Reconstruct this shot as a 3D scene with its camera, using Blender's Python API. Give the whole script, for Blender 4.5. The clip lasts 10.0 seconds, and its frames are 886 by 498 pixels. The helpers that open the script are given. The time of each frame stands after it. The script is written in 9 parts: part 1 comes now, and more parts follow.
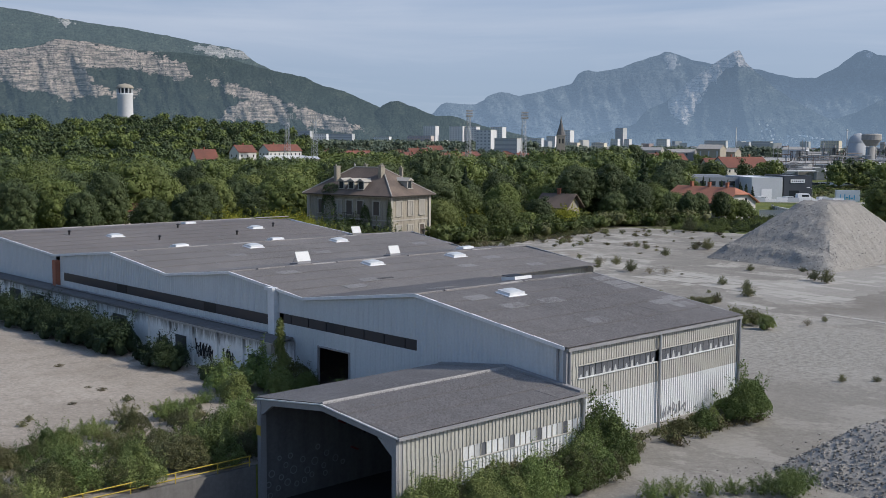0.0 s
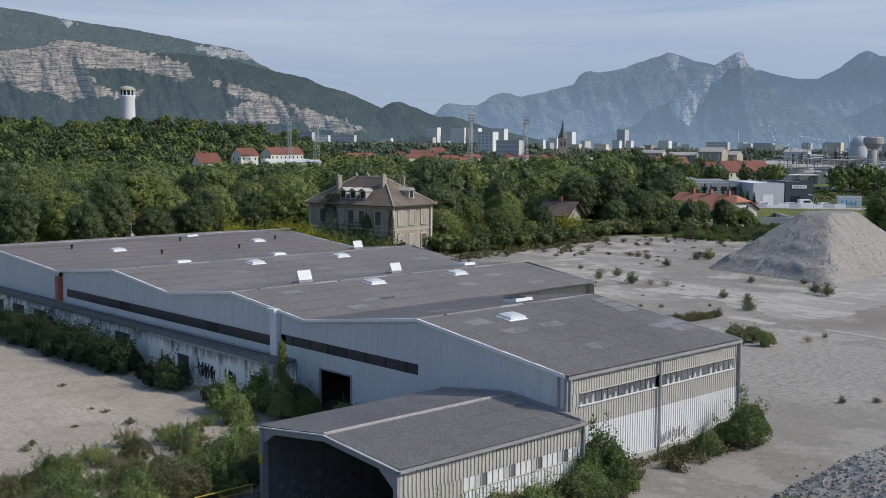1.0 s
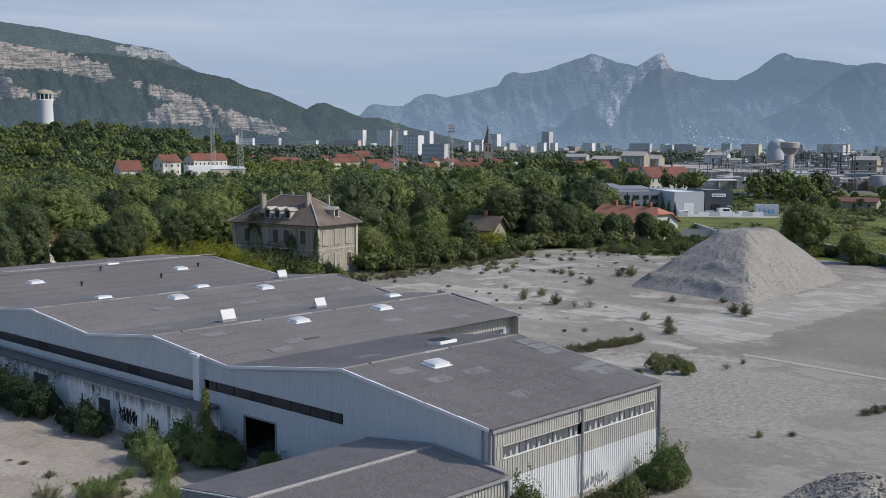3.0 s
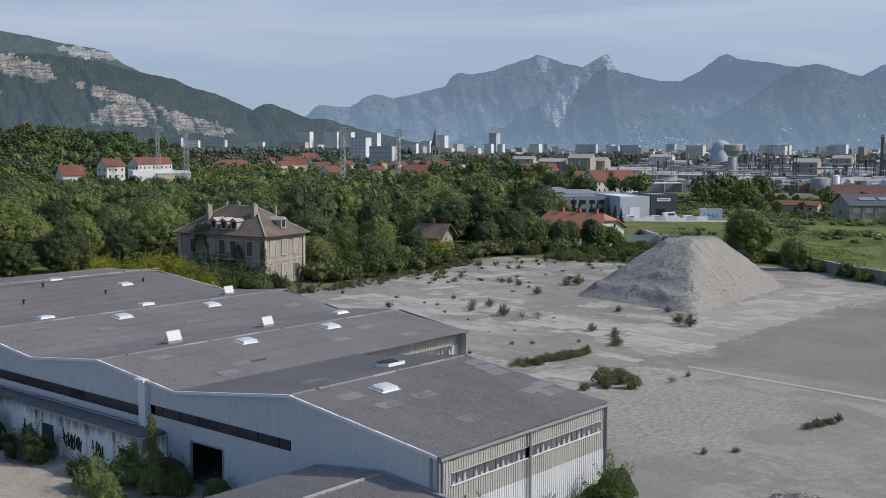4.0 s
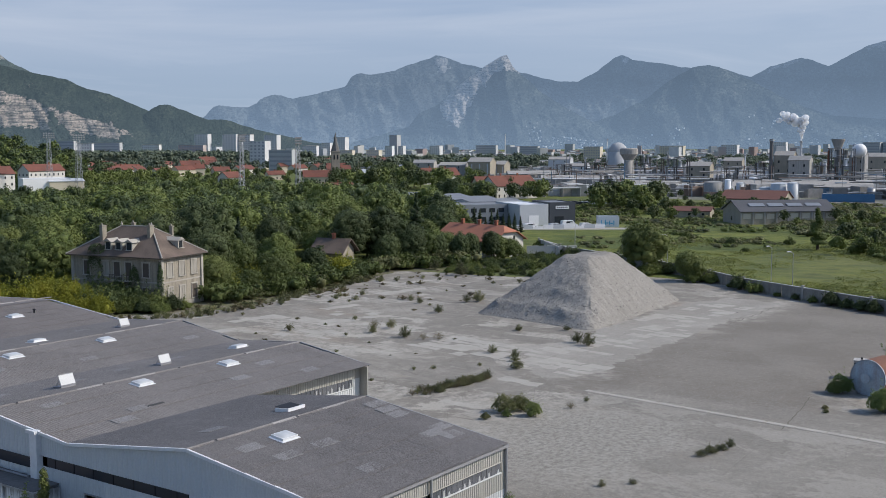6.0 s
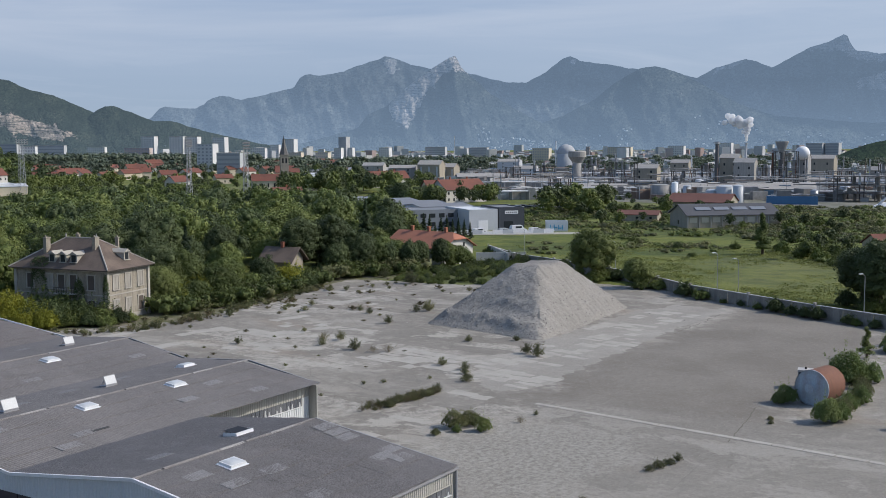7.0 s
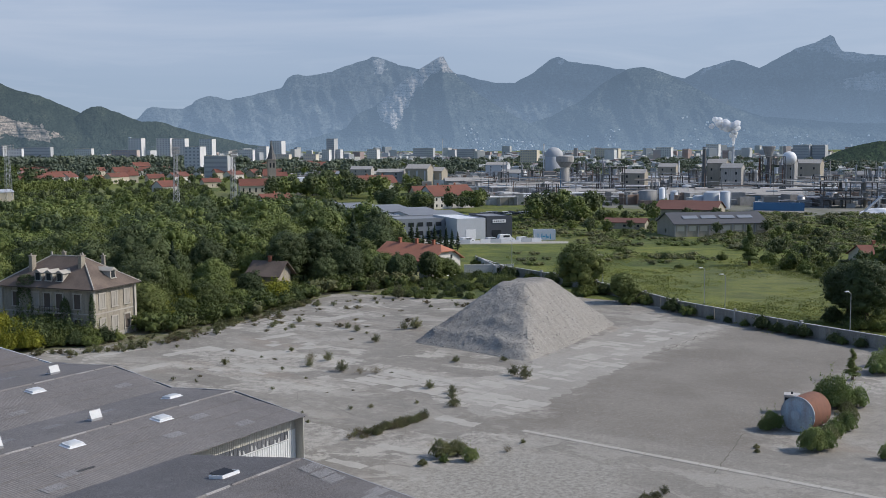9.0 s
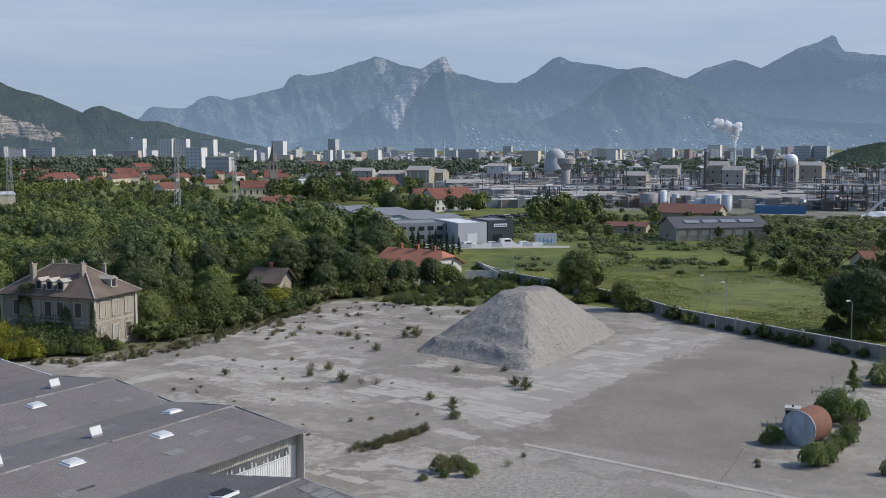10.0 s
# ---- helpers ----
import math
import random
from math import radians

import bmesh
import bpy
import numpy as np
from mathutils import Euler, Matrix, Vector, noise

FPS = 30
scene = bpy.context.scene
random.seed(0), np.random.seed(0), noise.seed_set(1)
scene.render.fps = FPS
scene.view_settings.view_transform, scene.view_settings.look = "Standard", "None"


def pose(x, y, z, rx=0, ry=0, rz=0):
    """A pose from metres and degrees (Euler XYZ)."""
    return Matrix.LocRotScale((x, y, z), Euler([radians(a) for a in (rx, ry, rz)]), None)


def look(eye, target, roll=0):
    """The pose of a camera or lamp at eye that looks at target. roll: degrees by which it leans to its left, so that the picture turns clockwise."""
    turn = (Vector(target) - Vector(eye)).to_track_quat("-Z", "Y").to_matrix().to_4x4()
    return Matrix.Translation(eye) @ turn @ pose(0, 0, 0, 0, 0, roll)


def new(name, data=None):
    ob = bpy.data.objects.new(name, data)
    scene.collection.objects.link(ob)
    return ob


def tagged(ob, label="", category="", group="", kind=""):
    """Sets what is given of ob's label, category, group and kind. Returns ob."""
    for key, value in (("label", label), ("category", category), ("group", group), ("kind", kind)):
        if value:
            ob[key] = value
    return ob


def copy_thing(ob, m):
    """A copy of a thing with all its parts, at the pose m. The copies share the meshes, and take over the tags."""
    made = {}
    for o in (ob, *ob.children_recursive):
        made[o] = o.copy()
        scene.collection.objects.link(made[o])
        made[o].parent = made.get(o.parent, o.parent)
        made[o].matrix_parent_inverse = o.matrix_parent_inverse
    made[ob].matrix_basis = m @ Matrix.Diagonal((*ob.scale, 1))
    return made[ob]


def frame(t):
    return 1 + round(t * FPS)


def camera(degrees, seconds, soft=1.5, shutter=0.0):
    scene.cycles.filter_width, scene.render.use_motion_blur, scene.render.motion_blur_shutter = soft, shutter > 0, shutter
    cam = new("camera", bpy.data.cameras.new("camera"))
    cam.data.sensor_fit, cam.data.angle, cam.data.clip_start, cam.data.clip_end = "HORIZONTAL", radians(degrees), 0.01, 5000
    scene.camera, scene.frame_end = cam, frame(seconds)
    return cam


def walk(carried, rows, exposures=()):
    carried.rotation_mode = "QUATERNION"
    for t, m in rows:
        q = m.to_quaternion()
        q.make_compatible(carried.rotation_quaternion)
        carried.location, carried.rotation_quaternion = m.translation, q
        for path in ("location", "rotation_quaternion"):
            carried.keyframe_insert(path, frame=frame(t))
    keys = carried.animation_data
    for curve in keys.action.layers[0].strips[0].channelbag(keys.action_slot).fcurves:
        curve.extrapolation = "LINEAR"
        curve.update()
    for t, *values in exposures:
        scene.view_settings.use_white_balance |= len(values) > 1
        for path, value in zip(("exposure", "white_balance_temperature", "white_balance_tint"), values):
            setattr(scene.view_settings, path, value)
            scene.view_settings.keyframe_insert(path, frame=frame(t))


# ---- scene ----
cam = camera(43.50, 10.0, soft=0.4)
PATH = [
    (0, (-44.835, -37.899, 16.972), (-10.680, -1.708, 12.105), 0.33),
    (0.5, (-44.903, -37.953, 17.725), (-10.770, -1.742, 12.853), 0.33),
    (1, (-44.926, -38.030, 18.499), (-10.829, -1.783, 13.647), 0.36),
    (1.5, (-44.931, -38.060, 19.281), (-10.794, -1.854, 14.409), 0.38),
    (2, (-44.888, -38.090, 20.048), (-9.932, -2.668, 15.213), 0.37),
    (2.5, (-44.822, -38.113, 20.768), (-9.130, -3.433, 15.933), 0.30),
    (4, (-44.720, -38.139, 23.030), (-6.747, -5.969, 18.226), 0.12),
    (4.5, (-44.670, -38.188, 23.761), (-6.016, -6.841, 18.947), 0.10),
    (5, (-44.629, -38.218, 24.557), (-5.263, -7.768, 19.754), 0.04),
    (5.5, (-44.568, -38.228, 25.281), (-4.563, -8.626, 20.462), -0.03),
    (7, (-44.229, -38.215, 27.439), (-2.307, -11.390, 22.641), -0.24),
    (7.5, (-44.170, -38.162, 28.165), (-1.909, -11.876, 23.364), -0.28),
    (8, (-44.057, -38.160, 28.901), (-1.822, -11.835, 24.090), -0.27),
    (8.5, (-43.967, -38.150, 29.604), (-1.747, -11.803, 24.780), -0.24),
    (9, (-43.867, -38.153, 30.307), (-1.663, -11.777, 25.491), -0.23),
    (9.5, (-43.763, -38.133, 31.008), (-1.572, -11.741, 26.174), -0.20),
    (10, (-43.629, -38.100, 31.741), (-1.461, -11.672, 26.903), -0.19),
]
walk(cam, [(t, look(eye, target, roll)) for t, eye, target, roll in PATH])

# ---- light ----
SUN_TO = Vector((0.56, -0.83, 0.0)).normalized()      # horizontal way to the sun
SUN_EL = radians(38)
world = bpy.data.worlds.new("sky")
scene.world = world
world.use_nodes = True
wn = world.node_tree.nodes
sky = wn.new("ShaderNodeTexSky")
sky.sky_type = "NISHITA"
sky.sun_disc = False
sky.sun_elevation = SUN_EL
sky.sun_rotation = math.atan2(SUN_TO.x, SUN_TO.y)
sky.altitude = 200
sky.air_density, sky.dust_density, sky.ozone_density = 1.0, 1.1, 2.2
wn["Background"].inputs["Strength"].default_value = 0.14
world.node_tree.links.new(sky.outputs[0], wn["Background"].inputs["Color"])
sun = new("sun", bpy.data.lights.new("sun", "SUN"))
sun.data.energy, sun.data.angle, sun.data.color = 2.88, radians(0.9), (1.0, 0.93, 0.84)
sun.matrix_world = look((0, 0, 300), Vector((0, 0, 300)) - Vector((SUN_TO.x * math.cos(SUN_EL), SUN_TO.y * math.cos(SUN_EL), math.sin(SUN_EL))))
scene.view_settings.exposure = 0.43

# ---- building tools ----
class Shape:
    """Collects corners and faces of one mesh; each face may name a material slot."""

    def __init__(self):
        self.v, self.f, self.m = [], [], []

    def add(self, verts, faces, slot=0):
        n = len(self.v)
        self.v.extend(tuple(p) for p in verts)
        self.f.extend(tuple(i + n for i in f) for f in faces)
        self.m.extend([slot] * len(faces))
        return self

    def box(self, x, y, z, sx, sy, sz, rz=0.0, slot=0):
        """A box of the given size round (x, y), standing on z."""
        c, s = math.cos(rz), math.sin(rz)
        vs = []
        for dz in (0, sz):
            for dx, dy in ((-1, -1), (1, -1), (1, 1), (-1, 1)):
                px, py = dx * sx / 2, dy * sy / 2
                vs.append((x + px * c - py * s, y + px * s + py * c, z + dz))
        return self.add(vs, [(3, 2, 1, 0), (4, 5, 6, 7), (0, 1, 5, 4), (1, 2, 6, 5), (2, 3, 7, 6), (3, 0, 4, 7)], slot)

    def prism(self, poly, way, slot=0):
        """A flat polygon (3D corners) pushed along a way."""
        n, w = len(poly), Vector(way)
        vs = [Vector(p) for p in poly] + [Vector(p) + w for p in poly]
        faces = [tuple(range(n - 1, -1, -1)), tuple(range(n, 2 * n))]
        faces += [(i, (i + 1) % n, n + (i + 1) % n, n + i) for i in range(n)]
        return self.add(vs, faces, slot)

    def tube(self, a, b, ra, rb=None, n=8, slot=0, caps=True):
        a, b = Vector(a), Vector(b)
        rb = ra if rb is None else rb
        w = (b - a).normalized()
        u = w.orthogonal().normalized()
        t = w.cross(u)
        vs = []
        for p, r in ((a, ra), (b, rb)):
            vs += [p + (u * math.cos(k * math.tau / n) + t * math.sin(k * math.tau / n)) * r for k in range(n)]
        faces = [(k, (k + 1) % n, n + (k + 1) % n, n + k) for k in range(n)]
        if caps:
            faces += [tuple(range(n - 1, -1, -1)), tuple(range(n, 2 * n))]
        return self.add(vs, faces, slot)

    def lathe(self, x, y, rings, n=20, slot=0):
        """Rings of (radius, z) turned round an upright axis."""
        vs, faces = [], []
        for r, z in rings:
            vs += [(x + r * math.cos(k * math.tau / n), y + r * math.sin(k * math.tau / n), z) for k in range(n)]
        for i in range(len(rings) - 1):
            faces += [(i * n + k, i * n + (k + 1) % n, (i + 1) * n + (k + 1) % n, (i + 1) * n + k) for k in range(n)]
        faces.append(tuple(range((len(rings) - 1) * n, len(rings) * n)))
        return self.add(vs, faces, slot)

    def grid(self, nu, nv, fn, slot=0):
        vs = [fn(i / nu, j / nv) for j in range(nv + 1) for i in range(nu + 1)]
        faces = [(j * (nu + 1) + i, j * (nu + 1) + i + 1, (j + 1) * (nu + 1) + i + 1, (j + 1) * (nu + 1) + i) for j in range(nv) for i in range(nu)]
        return self.add(vs, faces, slot)

    def mesh(self, name, mats, smooth=False):
        me = bpy.data.meshes.new(name)
        me.from_pydata([tuple(p) for p in self.v], [], self.f)
        for m in (mats if isinstance(mats, (list, tuple)) else [mats]):
            me.materials.append(m)
        if any(self.m):
            me.polygons.foreach_set("material_index", self.m)
        if smooth:
            me.polygons.foreach_set("use_smooth", [True] * len(self.f))
        me.update()
        return me


def part(name, shape, material, parent=None, label="", smooth=False, kind=""):
    """One mesh object under a thing or a part (or a thing of its own)."""
    ob = new(name, shape if isinstance(shape, bpy.types.Mesh) else shape.mesh(name, material, smooth))
    if parent is not None:
        ob.parent = parent
        ob.matrix_parent_inverse = Matrix.Identity(4)
    return tagged(ob, label, kind=kind)


def thing(name, label, category, group="", kind="", at=None):
    """An empty at a thing's base, under which its parts go."""
    ob = new(name)
    ob.empty_display_size = 0.3
    if at is not None:
        ob.matrix_basis = at
    return tagged(ob, label, category, group, kind)


def away(rng, a, b):
    return a + (b - a) * rng.random()

# ---- materials ----
class Mat:
    """A small writer of node materials in object or world space."""

    def __init__(self, name, rough=0.8, metal=0.0):
        self.mat = bpy.data.materials.new(name)
        self.mat.use_nodes = True
        self.t = self.mat.node_tree
        self.b = self.t.nodes["Principled BSDF"]
        self.b.inputs["Roughness"].default_value = rough
        self.b.inputs["Metallic"].default_value = metal
        self.b.inputs["Specular IOR Level"].default_value = 0.3
        geo = self.t.nodes.new("ShaderNodeNewGeometry")
        self.pos, self.geo = geo.outputs["Position"], geo

    def link(self, a, b):
        self.t.links.new(a, b)

    def put(self, sock, value):
        if isinstance(value, bpy.types.NodeSocket):
            self.link(value, sock)
        elif isinstance(value, (tuple, list)) and len(value) == 3 and sock.type == "RGBA":
            sock.default_value = (*value, 1)
        else:
            sock.default_value = value

    def scaled(self, x, y, z, vec=None, rz=0.0):
        m = self.t.nodes.new("ShaderNodeMapping")
        m.inputs["Scale"].default_value = (x, y, z)
        m.inputs["Rotation"].default_value = (0, 0, rz)
        self.link(vec or self.pos, m.inputs["Vector"])
        return m.outputs[0]

    def noise(self, scale, detail=4, rough=0.55, vec=None, distort=0.0):
        n = self.t.nodes.new("ShaderNodeTexNoise")
        n.inputs["Scale"].default_value, n.inputs["Detail"].default_value = scale, detail
        n.inputs["Roughness"].default_value, n.inputs["Distortion"].default_value = rough, distort
        self.link(vec or self.pos, n.inputs["Vector"])
        return n.outputs["Fac"]

    def voronoi(self, scale, feature="F1", vec=None, out="Distance"):
        n = self.t.nodes.new("ShaderNodeTexVoronoi")
        n.feature = feature
        n.inputs["Scale"].default_value = scale
        self.link(vec or self.pos, n.inputs["Vector"])
        return n.outputs[out]

    def wave(self, scale, vec=None, distort=0.0, axis="X"):
        n = self.t.nodes.new("ShaderNodeTexWave")
        n.bands_direction = axis
        n.inputs["Scale"].default_value, n.inputs["Distortion"].default_value = scale, distort
        self.link(vec or self.pos, n.inputs["Vector"])
        return n.outputs["Fac"]

    def ramp(self, fac, a, b, lo=0.0, hi=1.0):
        n = self.t.nodes.new("ShaderNodeMapRange")
        n.inputs["From Min"].default_value, n.inputs["From Max"].default_value = a, b
        n.inputs["To Min"].default_value, n.inputs["To Max"].default_value = lo, hi
        self.put(n.inputs["Value"], fac)
        return n.outputs[0]

    def math(self, op, a, b=0.0):
        n = self.t.nodes.new("ShaderNodeMath")
        n.operation = op
        self.put(n.inputs[0], a)
        self.put(n.inputs[1], b)
        return n.outputs[0]

    def mix(self, fac, a, b, blend="MIX"):
        n = self.t.nodes.new("ShaderNodeMix")
        n.data_type, n.blend_type = "RGBA", blend
        self.put(n.inputs[0], fac)
        self.put(n.inputs[6], a)
        self.put(n.inputs[7], b)
        return n.outputs[2]

    def object_random(self):
        return self.t.nodes.new("ShaderNodeObjectInfo").outputs["Random"]

    def island_random(self):
        return self.geo.outputs["Random Per Island"]

    def color_attribute(self, name):
        n = self.t.nodes.new("ShaderNodeVertexColor")
        n.layer_name = name
        return n.outputs["Color"]

    def split(self, vec):
        n = self.t.nodes.new("ShaderNodeSeparateXYZ")
        self.link(vec, n.inputs[0])
        return n.outputs

    def color(self, value):
        self.put(self.b.inputs["Base Color"], value)
        return self

    def rough(self, value):
        self.put(self.b.inputs["Roughness"], value)
        return self

    def bump(self, height, strength=0.4, distance=0.02):
        n = self.t.nodes.new("ShaderNodeBump")
        n.inputs["Strength"].default_value, n.inputs["Distance"].default_value = strength, distance
        self.link(height, n.inputs["Height"])
        self.link(n.outputs[0], self.b.inputs["Normal"])
        return self


def worn(name, base, dirt, scale=1.5, amount=0.5, rough=0.7, metal=0.0, streak=False, bump=0.15):
    """Paint, render or metal with grain, blotches and dirt that runs down."""
    m = Mat(name, rough, metal)
    big = m.noise(scale * 0.25, 5)
    fine = m.noise(scale * 6, 5, 0.65)
    run = m.noise(scale * 2, 5, 0.6, m.scaled(1, 1, 0.12)) if streak else big
    fac = m.math("MULTIPLY", m.ramp(m.math("ADD", m.math("MULTIPLY", run, 0.6), m.math("MULTIPLY", fine, 0.4)), 0.42, 0.68), amount)
    c = m.mix(fac, base, dirt)
    c = m.mix(m.ramp(fine, 0.3, 0.7, 0.0, 0.25), c, tuple(0.7 * k for k in base))
    m.color(c).bump(fine, bump, 0.01)
    return m.mat


def plain(name, base, rough=0.6, metal=0.0):
    m = Mat(name, rough, metal)
    f = m.noise(3.0, 5)
    m.color(m.mix(m.ramp(f, 0.3, 0.7, 0.0, 0.35), base, tuple(0.65 * k for k in base))).bump(f, 0.1, 0.01)
    return m.mat


def foliage(name, dark, light, tip):
    m = Mat(name, 0.6)
    r, o = m.island_random(), m.object_random()
    n = m.noise(0.35, 3)
    c = m.mix(m.ramp(r, 0.0, 1.0, 0.12, 0.88), dark, light)
    c = m.mix(m.ramp(n, 0.45, 0.7, 0.0, 0.5), c, tip)
    c = m.mix(m.ramp(o, 0.25, 1.0, 0.0, 0.72), c, tuple(0.42 * k for k in dark))
    o2 = m.math("FRACT", m.math("MULTIPLY", o, 7.31))
    c = m.mix(m.ramp(o2, 0.55, 1.0, 0.0, 0.55), c, tip)
    stand = m.noise(0.085, 2, 0.4)
    c = m.mix(m.ramp(stand, 0.50, 0.60, 0.0, 0.45), c, tuple(0.62 * k for k in dark))
    sprig = m.noise(3.2, 6, 0.8)
    c = m.mix(m.ramp(sprig, 0.46, 0.66, 0.0, 0.4), c, tuple(0.6 * k for k in dark))
    c = m.mix(m.ramp(sprig, 0.44, 0.30, 0.0, 0.4), c, tuple(1.2 * k for k in tip))
    m.color(c).bump(sprig, 0.6, 0.2)
    m.b.inputs["Specular IOR Level"].default_value = 0.25
    tr = m.t.nodes.new("ShaderNodeBsdfTranslucent")
    m.put(tr.inputs["Color"], c)
    mx = m.t.nodes.new("ShaderNodeMixShader")
    mx.inputs[0].default_value = 0.22
    m.link(m.b.outputs[0], mx.inputs[1])
    m.link(tr.outputs[0], mx.inputs[2])
    m.link(mx.outputs[0], m.t.nodes["Material Output"].inputs["Surface"])
    return m.mat


leaf_green = foliage("leaf_green", (0.091, 0.124, 0.032), (0.176, 0.219, 0.060), (0.224, 0.247, 0.073))
leaf_dark = foliage("leaf_dark", (0.058, 0.084, 0.032), (0.109, 0.144, 0.054), (0.133, 0.161, 0.063))
leaf_pine_and_shade = foliage("leaf_pine_and_shade", (0.029, 0.051, 0.023), (0.054, 0.082, 0.034), (0.062, 0.087, 0.034))
leaf_yellow = foliage("leaf_yellow", (0.130, 0.165, 0.024), (0.245, 0.270, 0.034), (0.370, 0.335, 0.032))
leaf_grass = foliage("leaf_grass", (0.101, 0.118, 0.045), (0.205, 0.207, 0.086), (0.262, 0.232, 0.119))
leaf_light = foliage("leaf_light", (0.102, 0.136, 0.036), (0.186, 0.226, 0.064), (0.225, 0.246, 0.076))
leaf_meadow = foliage("leaf_meadow", (0.145, 0.180, 0.037), (0.252, 0.267, 0.064), (0.313, 0.294, 0.094))
leaf_bush = foliage("leaf_bush", (0.095, 0.149, 0.042), (0.244, 0.311, 0.099), (0.317, 0.345, 0.122))
leaf_olive = foliage("leaf_olive", (0.090, 0.102, 0.048), (0.196, 0.199, 0.092), (0.254, 0.239, 0.112))
# paler, bluer leaves: distance haze is put into the colour
leaf_hazed = foliage("leaf_hazed", (0.087, 0.112, 0.078), (0.133, 0.162, 0.108), (0.145, 0.171, 0.113))
leaf_dry = foliage("leaf_dry", (0.112, 0.094, 0.05), (0.213, 0.175, 0.1), (0.163, 0.15, 0.062))
bark = worn("bark", (0.11, 0.085, 0.06), (0.05, 0.04, 0.03), 4, 0.7, 0.9)


def corrugated_roof(name, base, moss):
    m = Mat(name, 0.85)
    o = m.object_random()
    isl = m.island_random()
    big, fine, mid = m.noise(0.12, 4), m.noise(7.0, 8, 0.85), m.noise(1.4, 7, 0.75)
    c = m.mix(m.ramp(mid, 0.40, 0.66, 0.0, 0.75), base, moss)
    c = m.mix(m.ramp(fine, 0.49, 0.58, 0.0, 0.75), c, tuple(0.40 * k for k in base))
    c = m.mix(m.ramp(fine, 0.46, 0.36, 0.0, 0.6), c, tuple(1.6 * k for k in base))
    c = m.mix(m.ramp(big, 0.4, 0.65, 0.0, 0.35), c, tuple(1.25 * k for k in base))
    c = m.mix(m.ramp(o, 0.0, 1.0, 0.0, 0.26), c, tuple(0.62 * k for k in base))
    c = m.mix(m.ramp(isl, 0.0, 1.0, 0.0, 0.2), c, tuple(0.6 * k for k in base))
    m.color(c).bump(fine, 0.5, 0.02)
    return m.mat


roof_fibre = corrugated_roof("fibre_cement_roof", (0.242, 0.222, 0.207), (0.178, 0.161, 0.148))
roof_fibre_red = corrugated_roof("fibre_cement_roof_reddish", (0.246, 0.220, 0.202), (0.180, 0.157, 0.142))
roof_new = corrugated_roof("fibre_cement_new_sheet", (0.325, 0.308, 0.292), (0.27, 0.255, 0.242))
clad_white = worn("white_cladding", (0.60, 0.615, 0.61), (0.40, 0.40, 0.39), 1.2, 0.45, 0.5, 0, True)
clad_bluewhite = worn("pale_blue_cladding", (0.50, 0.528, 0.54), (0.37, 0.393, 0.405), 1.0, 0.4, 0.5, 0, True)
clad_beige = worn("beige_cladding", (0.385, 0.375, 0.335), (0.25, 0.235, 0.205), 1.2, 0.5, 0.55, 0, True)
trim_white = plain("white_trim", (0.66, 0.67, 0.68), 0.45)
trim_grey = worn("grey_metal_trim", (0.26, 0.26, 0.27), (0.15, 0.14, 0.13), 2, 0.5, 0.5)
band_dark = worn("dark_window_band", (0.018, 0.024, 0.036), (0.035, 0.042, 0.055), 2, 0.5, 0.3)
window_dull = worn("dusty_glass", (0.085, 0.092, 0.105), (0.24, 0.24, 0.245), 1.2, 0.6, 0.22)
glass_dark = plain("dark_glass", (0.03, 0.035, 0.04), 0.12)
inside_dark = plain("unlit_inside", (0.06, 0.06, 0.06), 0.9)
concrete = worn("old_concrete", (0.36, 0.345, 0.32), (0.17, 0.16, 0.145), 0.9, 0.7, 0.9, 0, True, 0.4)
concrete_stained = worn("stained_white_concrete", (0.62, 0.62, 0.61), (0.16, 0.15, 0.14), 1.1, 0.75, 0.9, 0, True, 0.4)
concrete_dark = worn("dark_concrete", (0.15, 0.145, 0.14), (0.08, 0.075, 0.07), 0.8, 0.7, 0.9, 0, True, 0.4)
brick_red = worn("red_brick", (0.33, 0.13, 0.08), (0.2, 0.09, 0.06), 5, 0.6, 0.9)
paint_black = plain("black_paint", (0.018, 0.018, 0.02), 0.6)
paint_blue = plain("blue_paint", (0.03, 0.10, 0.22), 0.6)
paint_cyan = plain("cyan_paint", (0.10, 0.42, 0.62), 0.6)
paint_red = plain("dull_red_paint", (0.16, 0.03, 0.03), 0.6)
paint_yellow = plain("yellow_paint", (0.42, 0.31, 0.045), 0.6)
paint_white = plain("white_paint", (0.75, 0.75, 0.75), 0.5)
steel = worn("galvanised_steel", (0.42, 0.43, 0.44), (0.25, 0.25, 0.25), 2, 0.5, 0.45, 0.6)
rust = worn("rusty_steel", (0.17, 0.078, 0.050), (0.085, 0.045, 0.035), 1.5, 0.7, 0.85, 0, True, 0.4)
tank_end = worn("blue_grey_painted_steel", (0.33, 0.40, 0.46), (0.20, 0.12, 0.08), 1.0, 0.6, 0.6, 0, True)
acrylic = plain("translucent_dome", (0.46, 0.48, 0.49), 0.3)
pane_pale = worn("pale_dusty_pane", (0.40, 0.41, 0.41), (0.25, 0.25, 0.25), 2, 0.6, 0.35)

# ---- ground ----
def flat_patch(name, poly, z, mat, parent=None, label="", thick=0.0, kind=""):
    s = Shape()
    if thick:
        s.prism([(x, y, z - thick) for x, y in poly], (0, 0, thick))
    else:
        s.add([(x, y, z) for x, y in poly], [tuple(range(len(poly)))])
    return part(name, s, mat, parent, label, kind=kind)


